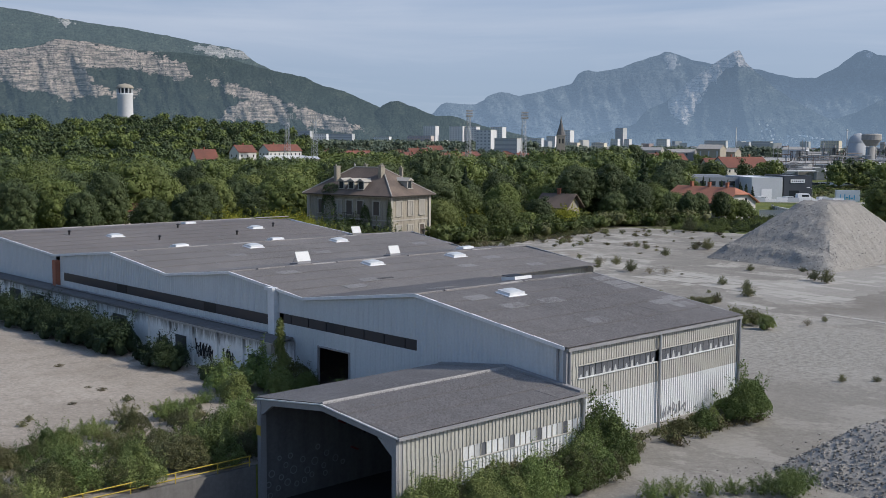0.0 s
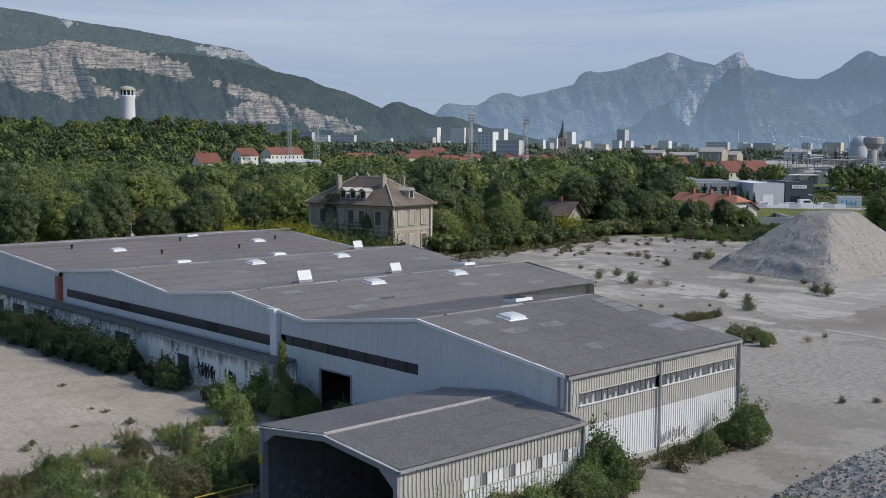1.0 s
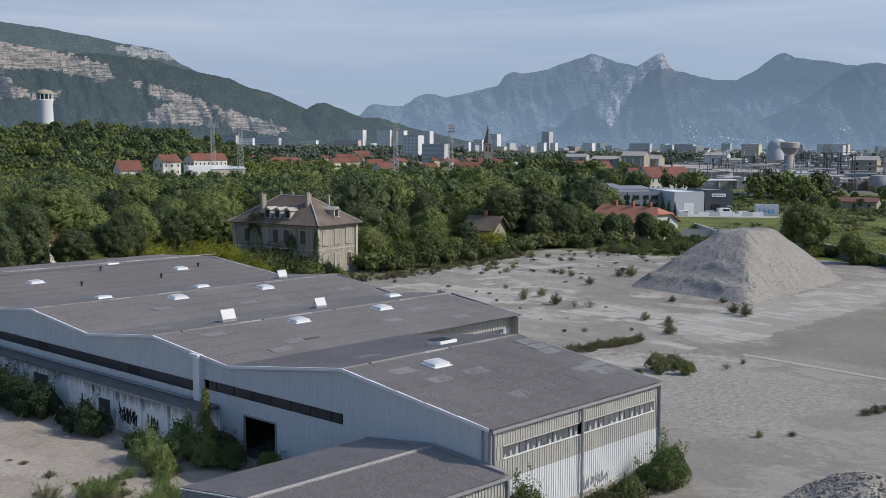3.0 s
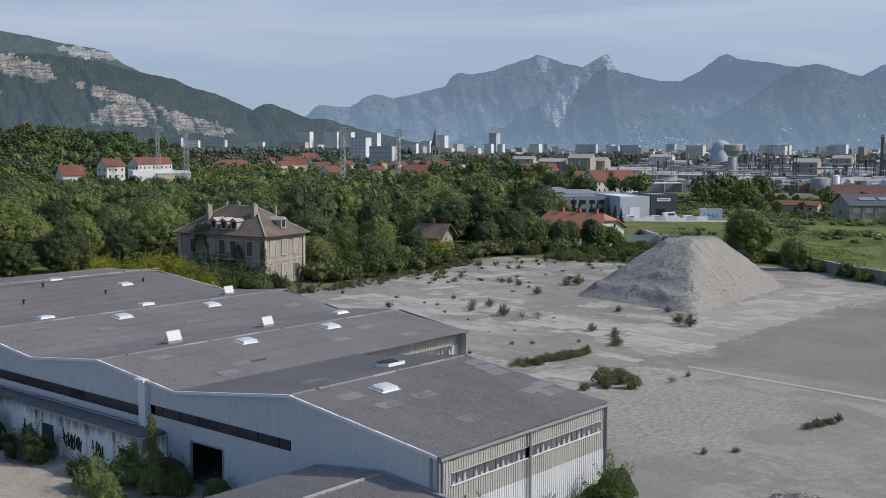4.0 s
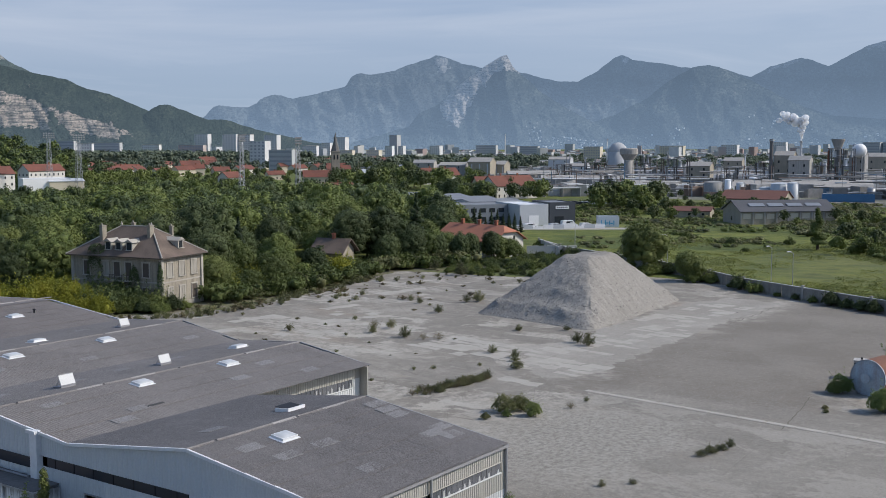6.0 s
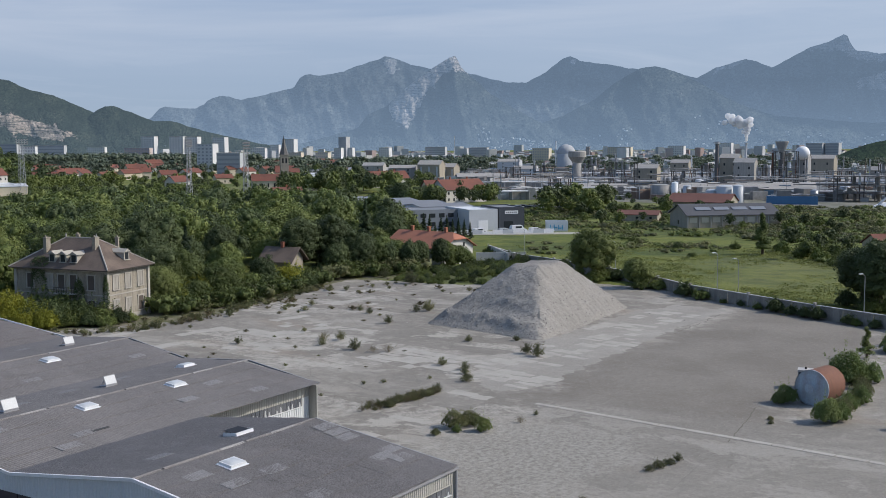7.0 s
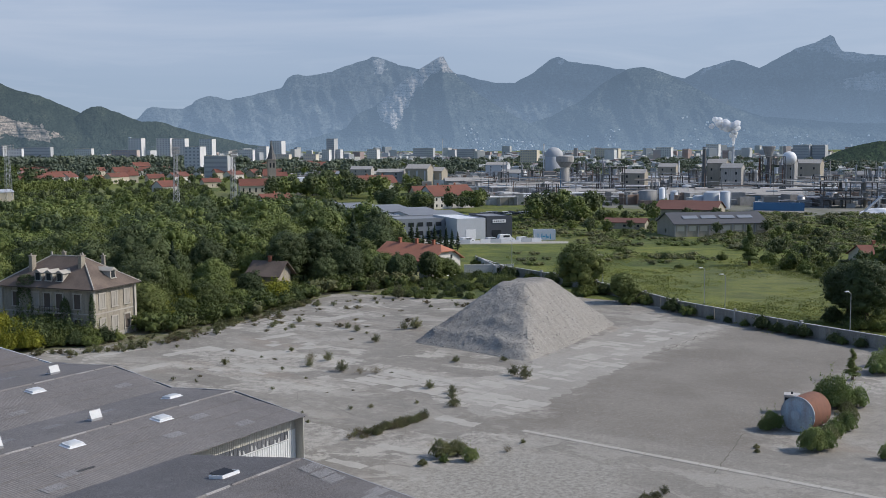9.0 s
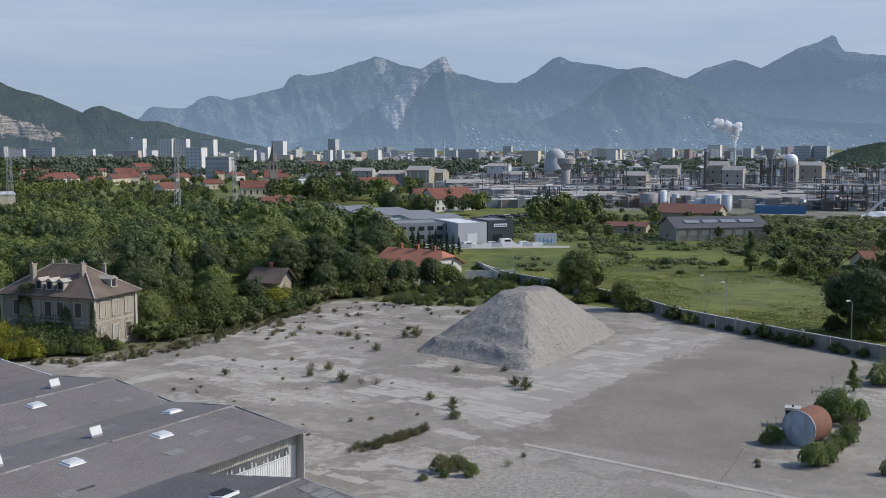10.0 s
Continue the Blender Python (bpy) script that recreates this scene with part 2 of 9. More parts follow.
def ragged(poly, step, amp, seed):
    """A polygon with frayed edges."""
    out = []
    for (xa, ya), (xb, yb) in zip(poly, poly[1:] + poly[:1]):
        run = math.hypot(xb - xa, yb - ya)
        n = max(2, int(run / step))
        for k in range(n):
            f = k / n
            x, y = xa + (xb - xa) * f, ya + (yb - ya) * f
            q = amp * (noise.noise((x * 0.35, y * 0.35, seed)) + 0.6 * noise.noise((x * 1.3, y * 1.3, seed)))
            out.append((x - (yb - ya) / run * q, y + (xb - xa) / run * q))
    return out


def earth_mat():
    m = Mat("meadow_and_scrub", 0.95)
    big, mid, fine = m.noise(0.008, 5), m.noise(0.06, 5, 0.6), m.noise(1.2, 5, 0.7)
    c = m.mix(m.ramp(mid, 0.35, 0.65), (0.112, 0.136, 0.024), (0.172, 0.184, 0.034))
    c = m.mix(m.ramp(fine, 0.35, 0.7, 0.0, 0.6), c, (0.044, 0.064, 0.016))
    sward = m.noise(0.035, 6, 0.65, m.scaled(1, 0.5, 1, None, 0.6))
    c = m.mix(m.ramp(sward, 0.50, 0.60, 0.0, 0.65), c, (0.045, 0.068, 0.018))
    blade = m.noise(0.28, 7, 0.72, m.scaled(1, 0.6, 1, None, 0.5))
    c = m.mix(m.ramp(blade, 0.50, 0.62, 0.0, 0.75), c, (0.040, 0.060, 0.015))
    c = m.mix(m.ramp(blade, 0.45, 0.34, 0.0, 0.6), c, (0.160, 0.166, 0.046))
    c = m.mix(m.ramp(big, 0.5, 0.68, 0.0, 0.5), c, (0.15, 0.145, 0.085))
    m.color(c).bump(fine, 0.9, 0.25)
    return m.mat


def yard_mat():
    m = Mat("worn_concrete_yard", 0.92)
    big, mid, fine = m.noise(0.035, 6, 0.6, None, 0.6), m.noise(0.25, 6, 0.62, m.scaled(1, 0.35, 1, None, 0.25)), m.noise(3.0, 9, 0.85)
    grit = m.voronoi(3.0)
    c = m.mix(m.ramp(big, 0.38, 0.62), (0.200, 0.184, 0.158), (0.252, 0.232, 0.200))
    c = m.mix(m.ramp(mid, 0.54, 0.62, 0.0, 0.65), c, (0.320, 0.299, 0.258))
    c = m.mix(m.ramp(mid, 0.44, 0.30, 0.0, 0.7), c, (0.148, 0.137, 0.122))
    c = m.mix(m.ramp(fine, 0.4, 0.75, 0.0, 0.5), c, (0.152, 0.142, 0.127))
    # cast bays of the old slab, each with its own wear
    bay = m.t.nodes.new("ShaderNodeTexVoronoi")
    bay.distance = "CHEBYCHEV"
    bay.inputs["Scale"].default_value, bay.inputs["Randomness"].default_value = 0.17, 0.75
    warp = m.t.nodes.new("ShaderNodeVectorMath")
    warp.operation = "MULTIPLY_ADD"
    stir = m.t.nodes.new("ShaderNodeTexNoise")
    stir.inputs["Scale"].default_value, stir.inputs["Detail"].default_value = 0.8, 5
    m.link(m.pos, stir.inputs["Vector"])
    m.link(stir.outputs["Color"], warp.inputs[0])
    warp.inputs[1].default_value = (1.1, 1.1, 0.0)
    m.link(m.scaled(1, 0.6, 0.0, None, 0.22), warp.inputs[2])
    m.link(warp.outputs[0], bay.inputs["Vector"])
    tone = m.split(bay.outputs["Color"])[0]
    worn_in = m.ramp(m.noise(0.9, 7, 0.75), 0.42, 0.56)
    c = m.mix(m.math("MULTIPLY", m.ramp(tone, 0.68, 0.72, 0.0, 0.8), worn_in), c, (0.375, 0.352, 0.308))
    c = m.mix(m.math("MULTIPLY", m.ramp(tone, 0.30, 0.26, 0.0, 0.55), worn_in), c, (0.165, 0.148, 0.124))
    patchy = m.noise(0.55, 7, 0.75, None, 0.4)
    c = m.mix(m.ramp(patchy, 0.50, 0.62, 0.0, 0.40), c, (0.152, 0.142, 0.122))
    c = m.mix(m.ramp(patchy, 0.46, 0.36, 0.0, 0.45), c, (0.345, 0.326, 0.290))
    wear = m.noise(0.16, 9, 0.68, m.scaled(1, 0.55, 1, None, 0.12), 0.3)
    where = m.noise(0.028, 3)
    c = m.mix(m.math("MULTIPLY", m.ramp(wear, 0.535, 0.56), m.ramp(where, 0.46, 0.56, 0.1, 0.75)), c, (0.385, 0.362, 0.318))
    c = m.mix(m.math("MULTIPLY", m.ramp(wear, 0.43, 0.40), m.ramp(where, 0.54, 0.42, 0.1, 0.5)), c, (0.160, 0.143, 0.120))
    rust = m.noise(0.11, 5, 0.6, m.scaled(1, 0.4, 1, None, 0.4))
    c = m.mix(m.ramp(rust, 0.57, 0.68, 0.0, 0.45), c, (0.225, 0.180, 0.138))
    crack = m.voronoi(0.13, "DISTANCE_TO_EDGE", m.scaled(1, 1, 1, None, 0.3))
    c = m.mix(m.ramp(crack, 0.0, 0.006, 0.4, 0.0), c, (0.089, 0.083, 0.068))
    px, py, _ = m.split(m.pos)
    stray = m.math("MULTIPLY", m.math("SUBTRACT", m.noise(0.13, 8, 0.68), 0.5), 17.0)
    drift = m.math("MULTIPLY", m.ramp(m.math("ADD", py, stray), 19.5, 15.5), m.ramp(m.math("ADD", px, stray), 54.0, 61.0))
    drift = m.math("MULTIPLY", drift, m.ramp(m.math("ADD", py, stray), -9.0, -4.5))
    pebble = m.noise(1.9, 8, 0.8)
    brown = m.mix(m.ramp(m.noise(0.07, 6, 0.6), 0.42, 0.58), (0.157, 0.140, 0.118), (0.199, 0.182, 0.156))
    brown = m.mix(m.ramp(pebble, 0.46, 0.66, 0.0, 0.6), brown, (0.122, 0.108, 0.090))
    brown = m.mix(m.ramp(pebble, 0.44, 0.34, 0.0, 0.5), brown, (0.285, 0.262, 0.226))
    c = m.mix(m.math("MULTIPLY", drift, 0.92), c, brown)
    older = m.math("MULTIPLY", m.ramp(m.math("ADD", px, stray), 66.0, 58.0), m.ramp(m.math("ADD", py, stray), 17.0, 9.0))
    c = m.mix(m.math("MULTIPLY", older, 0.55), c, m.mix(m.ramp(pebble, 0.42, 0.62), (0.222, 0.208, 0.183), (0.152, 0.140, 0.120)))
    stony = m.math("MULTIPLY", m.ramp(m.math("ADD", py, stray), -3.0, 1.0), m.ramp(m.math("ADD", py, stray), 19.0, 14.5))
    stony = m.math("MULTIPLY", stony, m.math("MULTIPLY", m.ramp(m.math("ADD", px, stray), 25.0, 31.0), m.ramp(m.math("ADD", px, stray), 54.0, 47.0)))
    chips = m.mix(m.ramp(pebble, 0.42, 0.60), (0.335, 0.318, 0.280), (0.165, 0.153, 0.132))
    c = m.mix(m.math("MULTIPLY", stony, 0.7), c, chips)
    speck = m.noise(5.0, 6, 0.9)
    c = m.mix(m.ramp(speck, 0.54, 0.66, 0.0, 0.55), c, (0.117, 0.108, 0.094))
    c = m.mix(m.ramp(speck, 0.45, 0.34, 0.0, 0.5), c, (0.38, 0.356, 0.315))
    c = m.mix(m.ramp(grit, 0.0, 0.12, 0.35, 0.0), c, (0.089, 0.088, 0.077))
    m.color(c).bump(fine, 0.6, 0.05)
    return m.mat


def gravel_mat(name, a, b, dark):
    m = Mat(name, 0.95)
    big, fine, mid = m.noise(0.06, 5), m.noise(2.6, 7, 0.8), m.noise(0.5, 5, 0.65)
    v = m.voronoi(9.0, "F1", None, "Color")
    c = m.mix(m.ramp(big, 0.38, 0.62), a, b)
    c = m.mix(m.ramp(mid, 0.5, 0.7, 0.0, 0.5), c, dark)
    c = m.mix(m.ramp(m.noise(0.14, 7, 0.7, m.scaled(1, 0.5, 1, None, 0.3)), 0.50, 0.60, 0.0, 0.45), c, tuple(1.25 * k for k in b))
    c = m.mix(m.ramp(fine, 0.45, 0.7, 0.0, 0.75), c, dark)
    c = m.mix(m.ramp(m.split(v)[0], 0.8, 1.0, 0.0, 0.3), c, tuple(min(1, 1.5 * k) for k in b))
    m.color(c).bump(fine, 0.6, 0.06)
    return m.mat


earth = earth_mat()
yard_surface = yard_mat()
gravel_pale = gravel_mat("pale_gravel", (0.285, 0.248, 0.203), (0.345, 0.304, 0.255), (0.165, 0.140, 0.112))
gravel_grey = gravel_mat("grey_gravel", (0.235, 0.215, 0.188), (0.30, 0.277, 0.245), (0.125, 0.114, 0.098))

g = Shape()
DOCK = (-34.0, -0.16, -1.40, 9.70, -2.0)           # sunk truck dock: x and y range, depth
gx = sorted([-1500 + 160 * k for k in range(41)] + [-62.0, DOCK[0], DOCK[1], DOCK[1] + 0.01])
gy = sorted([-1500 + 160 * k for k in range(41)] + [DOCK[2] - 0.01, DOCK[2], DOCK[3], DOCK[3] + 0.01])
vs = [(x, y, DOCK[4] if DOCK[0] <= x <= DOCK[1] and DOCK[2] <= y <= DOCK[3] else 0.0) for y in gy for x in gx]
n = len(gx)
g.add(vs, [(j * n + i, j * n + i + 1, (j + 1) * n + i + 1, (j + 1) * n + i) for j in range(len(gy) - 1) for i in range(n - 1)])
tagged(part("ground", g, earth), "green meadow and scrub ground reaching the horizon", "ground", kind="structure")

outline = ragged([(-70, -95), (120, -95), (124, -12), (131, 5), (144, 30), (151, 39), (152, 58), (144, 66), (136, 74), (134, 92), (131, 97), (112, 93), (95, 89), (78, 87), (60, 97), (40, 106), (4, 106)], 1.0, 1.1, 6.0)
outline = [p for p in outline if p[0] > 3.5 or p[1] < -60]
turn = max(k for k, p in enumerate(outline) if p[1] > 90)
yard = flat_patch("yard", outline[:turn + 1] + [(1, 105), (1, -1.62), (-70, -1.62)] + [p for p in outline[turn + 1:] if p[0] < -60], 0.03, yard_surface)
tagged(yard, "worn pale concrete yard with cracks and weeds", "yard", kind="structure")
flat_patch("gravel_apron", [(-70, 9.99), (0.6, 9.99), (0.6, 106), (-70, 106)], 0.05, gravel_pale, yard, "pale beige gravel beside the hall", kind="structure")
# pale patches of newer concrete and slabs
rng = random.Random(5)
pale_slab = worn("pale_concrete_slab", (0.375, 0.354, 0.314), (0.262, 0.246, 0.217), 1.6, 0.85, 0.9)
def slab(x, y, sx, sy, rz, z):
    s = Shape()
    edge = ragged([(-sx / 2, -sy / 2), (sx / 2, -sy / 2), (sx / 2, sy / 2), (-sx / 2, sy / 2)], 0.35, 0.42, x + y)
    s.prism([(px, py, 0) for px, py in edge], (0, 0, 0.022))
    ob = part("slab", s, pale_slab, yard)
    ob.matrix_basis = pose(x, y, z, 0, 0, rz)


for x, y, sx, sy in ((76, 66, 6, 3), (60, 74, 7, 2.5), (72, 78, 9, 2), (88, 75, 7, 2.2), (52, 60, 4, 2), (98, 82, 8, 2), (110, 78, 7, 2.2), (66, 86, 9, 1.6), (120, 84, 8, 1.8), (57.6, 24.4, 1.8, 3.2), (57.0, 21.6, 1.6, 2.0), (45.0, 22.8, 1.0, 5.0), (38.3, 24.0, 1.3, 4.6)):
    slab(x, y, sx, sy, away(rng, -9, -5), 0.014 + rng.random() * 0.006)
# bays where the topping has worn through to paler concrete, in cast fields
for x0, y0, nx, ny, keep in ((71.2, 40.6, 5, 5, 0.86), (70.6, 33.2, 6, 5, 0.50), (67.0, 24.2, 4, 5, 0.62), (80.0, 26.0, 6, 4, 0.30), (92.0, 25.0, 8, 5, 0.34), (108.0, 26.0, 7, 5, 0.34), (120.0, 25.5, 5, 4, 0.4), (80.0, 70.0, 7, 6, 0.16), (66.0, 62.0, 5, 6, 0.16), (105.0, 74.0, 9, 6, 0.2), (95.0, 88.0, 9, 3, 0.22)):
    for i in range(nx):
        for j in range(ny):
            if rng.random() > keep:
                continue
            u, v = (i - (nx - 1) / 2) * 1.9, (j - (ny - 1) / 2) * 1.9
            c, q = math.cos(radians(-9)), math.sin(radians(-9))
            slab(x0 + u * c - v * q, y0 + u * q + v * c, 1.95 * (1.0 if rng.random() < 0.6 else 0.55), 1.95 * (1.0 if rng.random() < 0.5 else 1.7), -9, 0.012 + rng.random() * 0.009)
# a row of kerb stones across the yard
kerb = thing("kerb_line", "pale concrete kerb strip flush in the yard", "kerb", kind="structure")
for k in range(17):
    s = Shape().box(0, 0, 0, 0.75, 2.75, 0.06)
    part("kerb_stone", s, pale_slab, kerb).matrix_basis = pose(57.3 - 0.112 * (k * 2.85 - 0.5), 14.0 - k * 2.85, 0.0, 0, 0, -6.4)


pale_strip = gravel_mat("pale_worn_concrete", (0.255, 0.239, 0.211), (0.305, 0.287, 0.254), (0.195, 0.181, 0.158))
flat_patch("concrete_strip", ragged([(131.2, 19.8), (132.6, 28.3), (123.3, 31.5), (101.3, 32.0), (84, 30.5), (76, 33), (66, 28), (60, 22), (66, 18.6), (75.2, 18.9), (88, 19.0), (106.6, 19.6), (127, 19.2)], 0.5, 1.3, 3.0), 0.0335, pale_strip, yard, "paler worn concrete strip past the heap", kind="structure")

def verge_mat():
    m = Mat("dry_grass_and_dirt", 0.95)
    a, b = m.noise(0.35, 7, 0.75), m.noise(3.0, 6, 0.8)
    c = m.mix(m.ramp(a, 0.42, 0.58), (0.20, 0.178, 0.135), (0.088, 0.098, 0.034))
    m.color(m.mix(m.ramp(b, 0.45, 0.65, 0.0, 0.6), c, (0.06, 0.066, 0.028))).bump(b, 0.7, 0.1)
    return m.mat


verge = flat_patch("dry_verge", ragged([(54, 101), (60, 93), (66, 86), (78, 84.5), (95, 87), (112, 91), (133, 94), (144, 86), (152, 80), (160, 88), (158, 104), (150, 110), (118, 108), (92, 104), (80, 100), (60, 108)], 1.0, 1.2, 8.0), 0.016, verge_mat())
tagged(verge, "dry grass and dirt verge along the wood", "ground", kind="structure")

# broken joints of the old slab
joint_dirt = plain("joint_dirt", (0.135, 0.124, 0.102), 0.95)
for n, (a, b, w) in enumerate((((53.4, -6.6), (68.5, -4.8), 0.09), ((104, 18.6), (126, 18.5), 0.10))):
    run = math.hypot(b[0] - a[0], b[1] - a[1])
    s = Shape()
    m_ = int(run / 0.5)
    vs = []
    for k in range(m_ + 1):
        f = k / m_
        x, y = a[0] + (b[0] - a[0]) * f, a[1] + (b[1] - a[1]) * f
        q = 0.5 * noise.noise((x * 0.5, y * 0.5, 3.0 + n))
        h = w * (0.35 + 0.9 * abs(noise.noise((x * 1.1, y * 1.1, 9.0))))
        nx, ny = -(b[1] - a[1]) / run, (b[0] - a[0]) / run
        vs += [(x + nx * (q - h), y + ny * (q - h), 0.043), (x + nx * (q + h), y + ny * (q + h), 0.043)]
    s.add(vs, [(2 * k, 2 * k + 2, 2 * k + 3, 2 * k + 1) for k in range(m_)])
    part("joint", s, joint_dirt, yard, "dark dirt-filled joint", kind="structure")

# ---- industrial halls ----
def ribbed(shape, a, b, z0, z1, out, pitch=0.30, depth=0.045, top=None, slot=0):
    """Trapezoid-ribbed sheet from a to b (plan points); out is the way it faces. top: height as a function of the run (0 to 1)."""
    a, b, out = Vector((*a, 0)), Vector((*b, 0)), Vector((*out, 0))
    length = (b - a).length
    n = max(1, round(length / pitch))
    w = (b - a) / n
    runs = []
    for k in range(n):
        for f, d in ((0.0, 0.0), (0.42, 0.0), (0.54, depth), (0.88, depth)):
            runs.append((a + w * (k + f) + out * d, (k + f) / n))
    runs.append((b, 1.0))
    vs, faces = [], []
    for p, r in runs:
        vs += [(p.x, p.y, z0), (p.x, p.y, top(r) if top else z1)]
    flip = (b - a).cross(Vector((0, 0, 1))).dot(out) < 0
    for k in range(len(runs) - 1):
        q = (2 * k, 2 * k + 2, 2 * k + 3, 2 * k + 1)
        faces.append(q[::-1] if flip else q)
    shape.add(vs, faces, slot)
    return shape


def corrugated(sx, sy, pitch=0.177, depth=0.05, cols=None):
    """A wavy roofing sheet: waves across x, length along y, lying near z = 0, with a 12 mm edge."""
    n = max(2, round(sx / pitch)) * 4
    xs = [sx * k / n for k in range(n + 1)]
    zs = [depth / 2 * (1 + math.sin(k * math.pi / 2)) for k in range(n + 1)]
    s = Shape()
    vs = [(x, 0, z) for x, z in zip(xs, zs)] + [(x, sy, z) for x, z in zip(xs, zs)] + [(x, 0, z - 0.012) for x, z in zip(xs, zs)]
    m = n + 1
    faces = [(k, k + 1, m + k + 1, m + k) for k in range(n)] + [(2 * m + k, 2 * m + k + 1, k + 1, k) for k in range(n)]
    return s.add(vs, faces)


def roof_slope(owner, x0, x1, ya, za, yb, zb, mat, rows, singly, far=None, name="roof_sheet"):
    """Sheets from the low edge a to the high edge b. far: the end in x as a function of y."""
    length = math.hypot(yb - ya, zb - za)
    tilt = math.atan2(zb - za, abs(yb - ya)) - 0.03 / (length / rows)
    step = length / rows
    up = 1 if yb > ya else -1
    width = 1.0
    cols = round((x1 - x0) / width)
    width = (x1 - x0) / cols
    me = corrugated(width, step + 0.16, width / 6).mesh("roof_sheet", mat, False)
    rng2 = random.Random(int(100 * (x1 + ya)))
    joined = Shape()
    base = corrugated(width, step + 0.16, width / 4)
    for r in range(rows):
        f = r / rows
        y, z = ya + (yb - ya) * f, za + (zb - za) * f
        end = far(y) if far else x1
        for c in range(cols + 6):
            x = x0 + c * width
            if x + 0.5 * width > end:
                break
            lift = 0.055 + rng2.random() * 0.010
            m = Matrix.Translation((x if up > 0 else x + width, y, z + lift)) @ Euler((tilt, 0, 0 if up > 0 else math.pi)).to_matrix().to_4x4() if up > 0 else Matrix.Translation((x + width, y, z + lift)) @ Euler((0, 0, math.pi)).to_matrix().to_4x4() @ Euler((tilt, 0, 0)).to_matrix().to_4x4()
            if singly:
                part(name, me, mat, owner).matrix_basis = m
            else:
                joined.add([m @ Vector(v) for v in base.v], base.f)
    if not singly:
        part("far_roof", joined, mat, owner, kind="stuff")


def far_end(y):
    return float(np.interp(y, [24.6, 51.5, 92.0], [31.4, 34.76, 38.6]))


hall = thing("industrial_hall", "disused grey industrial hall with low pitched fibre-cement roofs", "hall", at=Matrix.Identity(4))
RIDGES = [(0.0, 6.0), (11.9, 7.6), (23.4, 6.12), (32.7, 7.1), (41.9, 6.1), (51.5, 7.1), (62.8, 6.0), (77.5, 6.9), (92.0, 6.0)]


def roof_z(y):
    return float(np.interp(y, [p[0] for p in RIDGES], [p[1] for p in RIDGES]))


# gable wall of the near hall, facing the loading bay: a rib-clad skin with a door hole and a dark window band
s = Shape()
inner_top = lambda y: roof_z(y) - 0.10
def gable_run(shape, y0, y1, z0, z1=None):
    ribbed(shape, (0.0, y0), (0.0, y1), z0, z1 if z1 is not None else 0, (-1, 0), 0.25, 0.02, None if z1 is not None else (lambda r: inner_top(y0 + (y1 - y0) * r)))


DOOR_Y0, DOOR_Y1, DOOR_Z = 18.5, 21.8, 3.0
BAND = (12.0, 25.9, 4.15, 4.82)
gable_run(s, 0.0, 11.9, 0.0)
gable_run(s, 11.9, DOOR_Y0, 0.0, BAND[2])
gable_run(s, DOOR_Y0, DOOR_Y1, DOOR_Z, BAND[2])
gable_run(s, DOOR_Y1, 26.7, 0.0, BAND[2])
gable_run(s, 11.9, 23.4, BAND[3])
gable_run(s, 23.4, 26.7, BAND[3])
part("gable_cladding", s, clad_bluewhite, hall, "pale blue-white ribbed metal cladding")
s = Shape().box(0.05, (BAND[0] + BAND[1]) / 2, BAND[2], 0.06, BAND[1] - BAND[0], BAND[3] - BAND[2])
part("window_band", s, band_dark, hall, "long dark window band")
for k in range(7):
    part("window_bar", Shape().box(0.01, BAND[0] + 1 + 2 * k, BAND[2], 0.05, 0.05, BAND[3] - BAND[2]), paint_black, hall)
s = Shape()
s.box(0.0, DOOR_Y0 - 0.06, 0, 0.16, 0.12, DOOR_Z + 0.1).box(0.0, DOOR_Y1 + 0.06, 0, 0.16, 0.12, DOOR_Z + 0.1).box(0.0, (DOOR_Y0 + DOOR_Y1) / 2, DOOR_Z, 0.16, DOOR_Y1 - DOOR_Y0, 0.1)
part("door_frame", s, trim_grey, hall)
# end wall with white post between the halls
part("corner_post", Shape().box(-0.12, 26.9, 0, 0.5, 0.75, 6.5).box(-0.22, 27.05, 6.35, 0.5, 1.0, 0.22), trim_white, hall, "white metal corner post")
# gables of the far bays: cladding above, band, low white sill
s = Shape()
for y0, y1 in ((27.2, 32.7), (32.7, 41.9), (41.9, 51.5), (51.5, 61.8)):
    ribbed(s, (0.0, y0), (0.0, y1), 4.53, 0, (-1, 0), 0.30, 0.03, lambda r, y0=y0, y1=y1: inner_top(y0 + (y1 - y0) * r))
for y0, y1 in ((62.6, 77.5), (77.5, 91.8)):
    ribbed(s, (0.0, y0), (0.0, y1), 2.6, 0, (-1, 0), 0.30, 0.03, lambda r, y0=y0, y1=y1: inner_top(y0 + (y1 - y0) * r))
part("far_gable_cladding", s, clad_bluewhite, hall, "pale blue-grey cladding over low gables")
part("far_window_band", Shape().box(-0.01, 44.2, 3.80, 0.10, 33.4, 0.74), band_dark, hall, "long dark window strip")
for y in (35.5, 49.6):
    part("broken_pane", Shape().box(-0.065, y, 3.83, 0.03, 1.7, 0.68), paint_black, hall, "missing black window pane")
s = Shape()
ribbed(s, (0.0, 27.2), (0.0, 61.8), 2.55, 3.81, (-1, 0), 0.30, 0.03)
ribbed(s, (0.0, 27.2), (0.0, 27.5), 3.81, 4.53, (-1, 0), 0.30, 0.03)
ribbed(s, (0.0, 60.9), (0.0, 61.8), 3.81, 4.53, (-1, 0), 0.30, 0.03)
part("sill_cladding", s, clad_white, hall, "white ribbed sill panels")
part("brick_pier", Shape().box(-0.2, 62.2, 0, 0.5, 0.7, 5.6), brick_red, hall, "red brick pier")
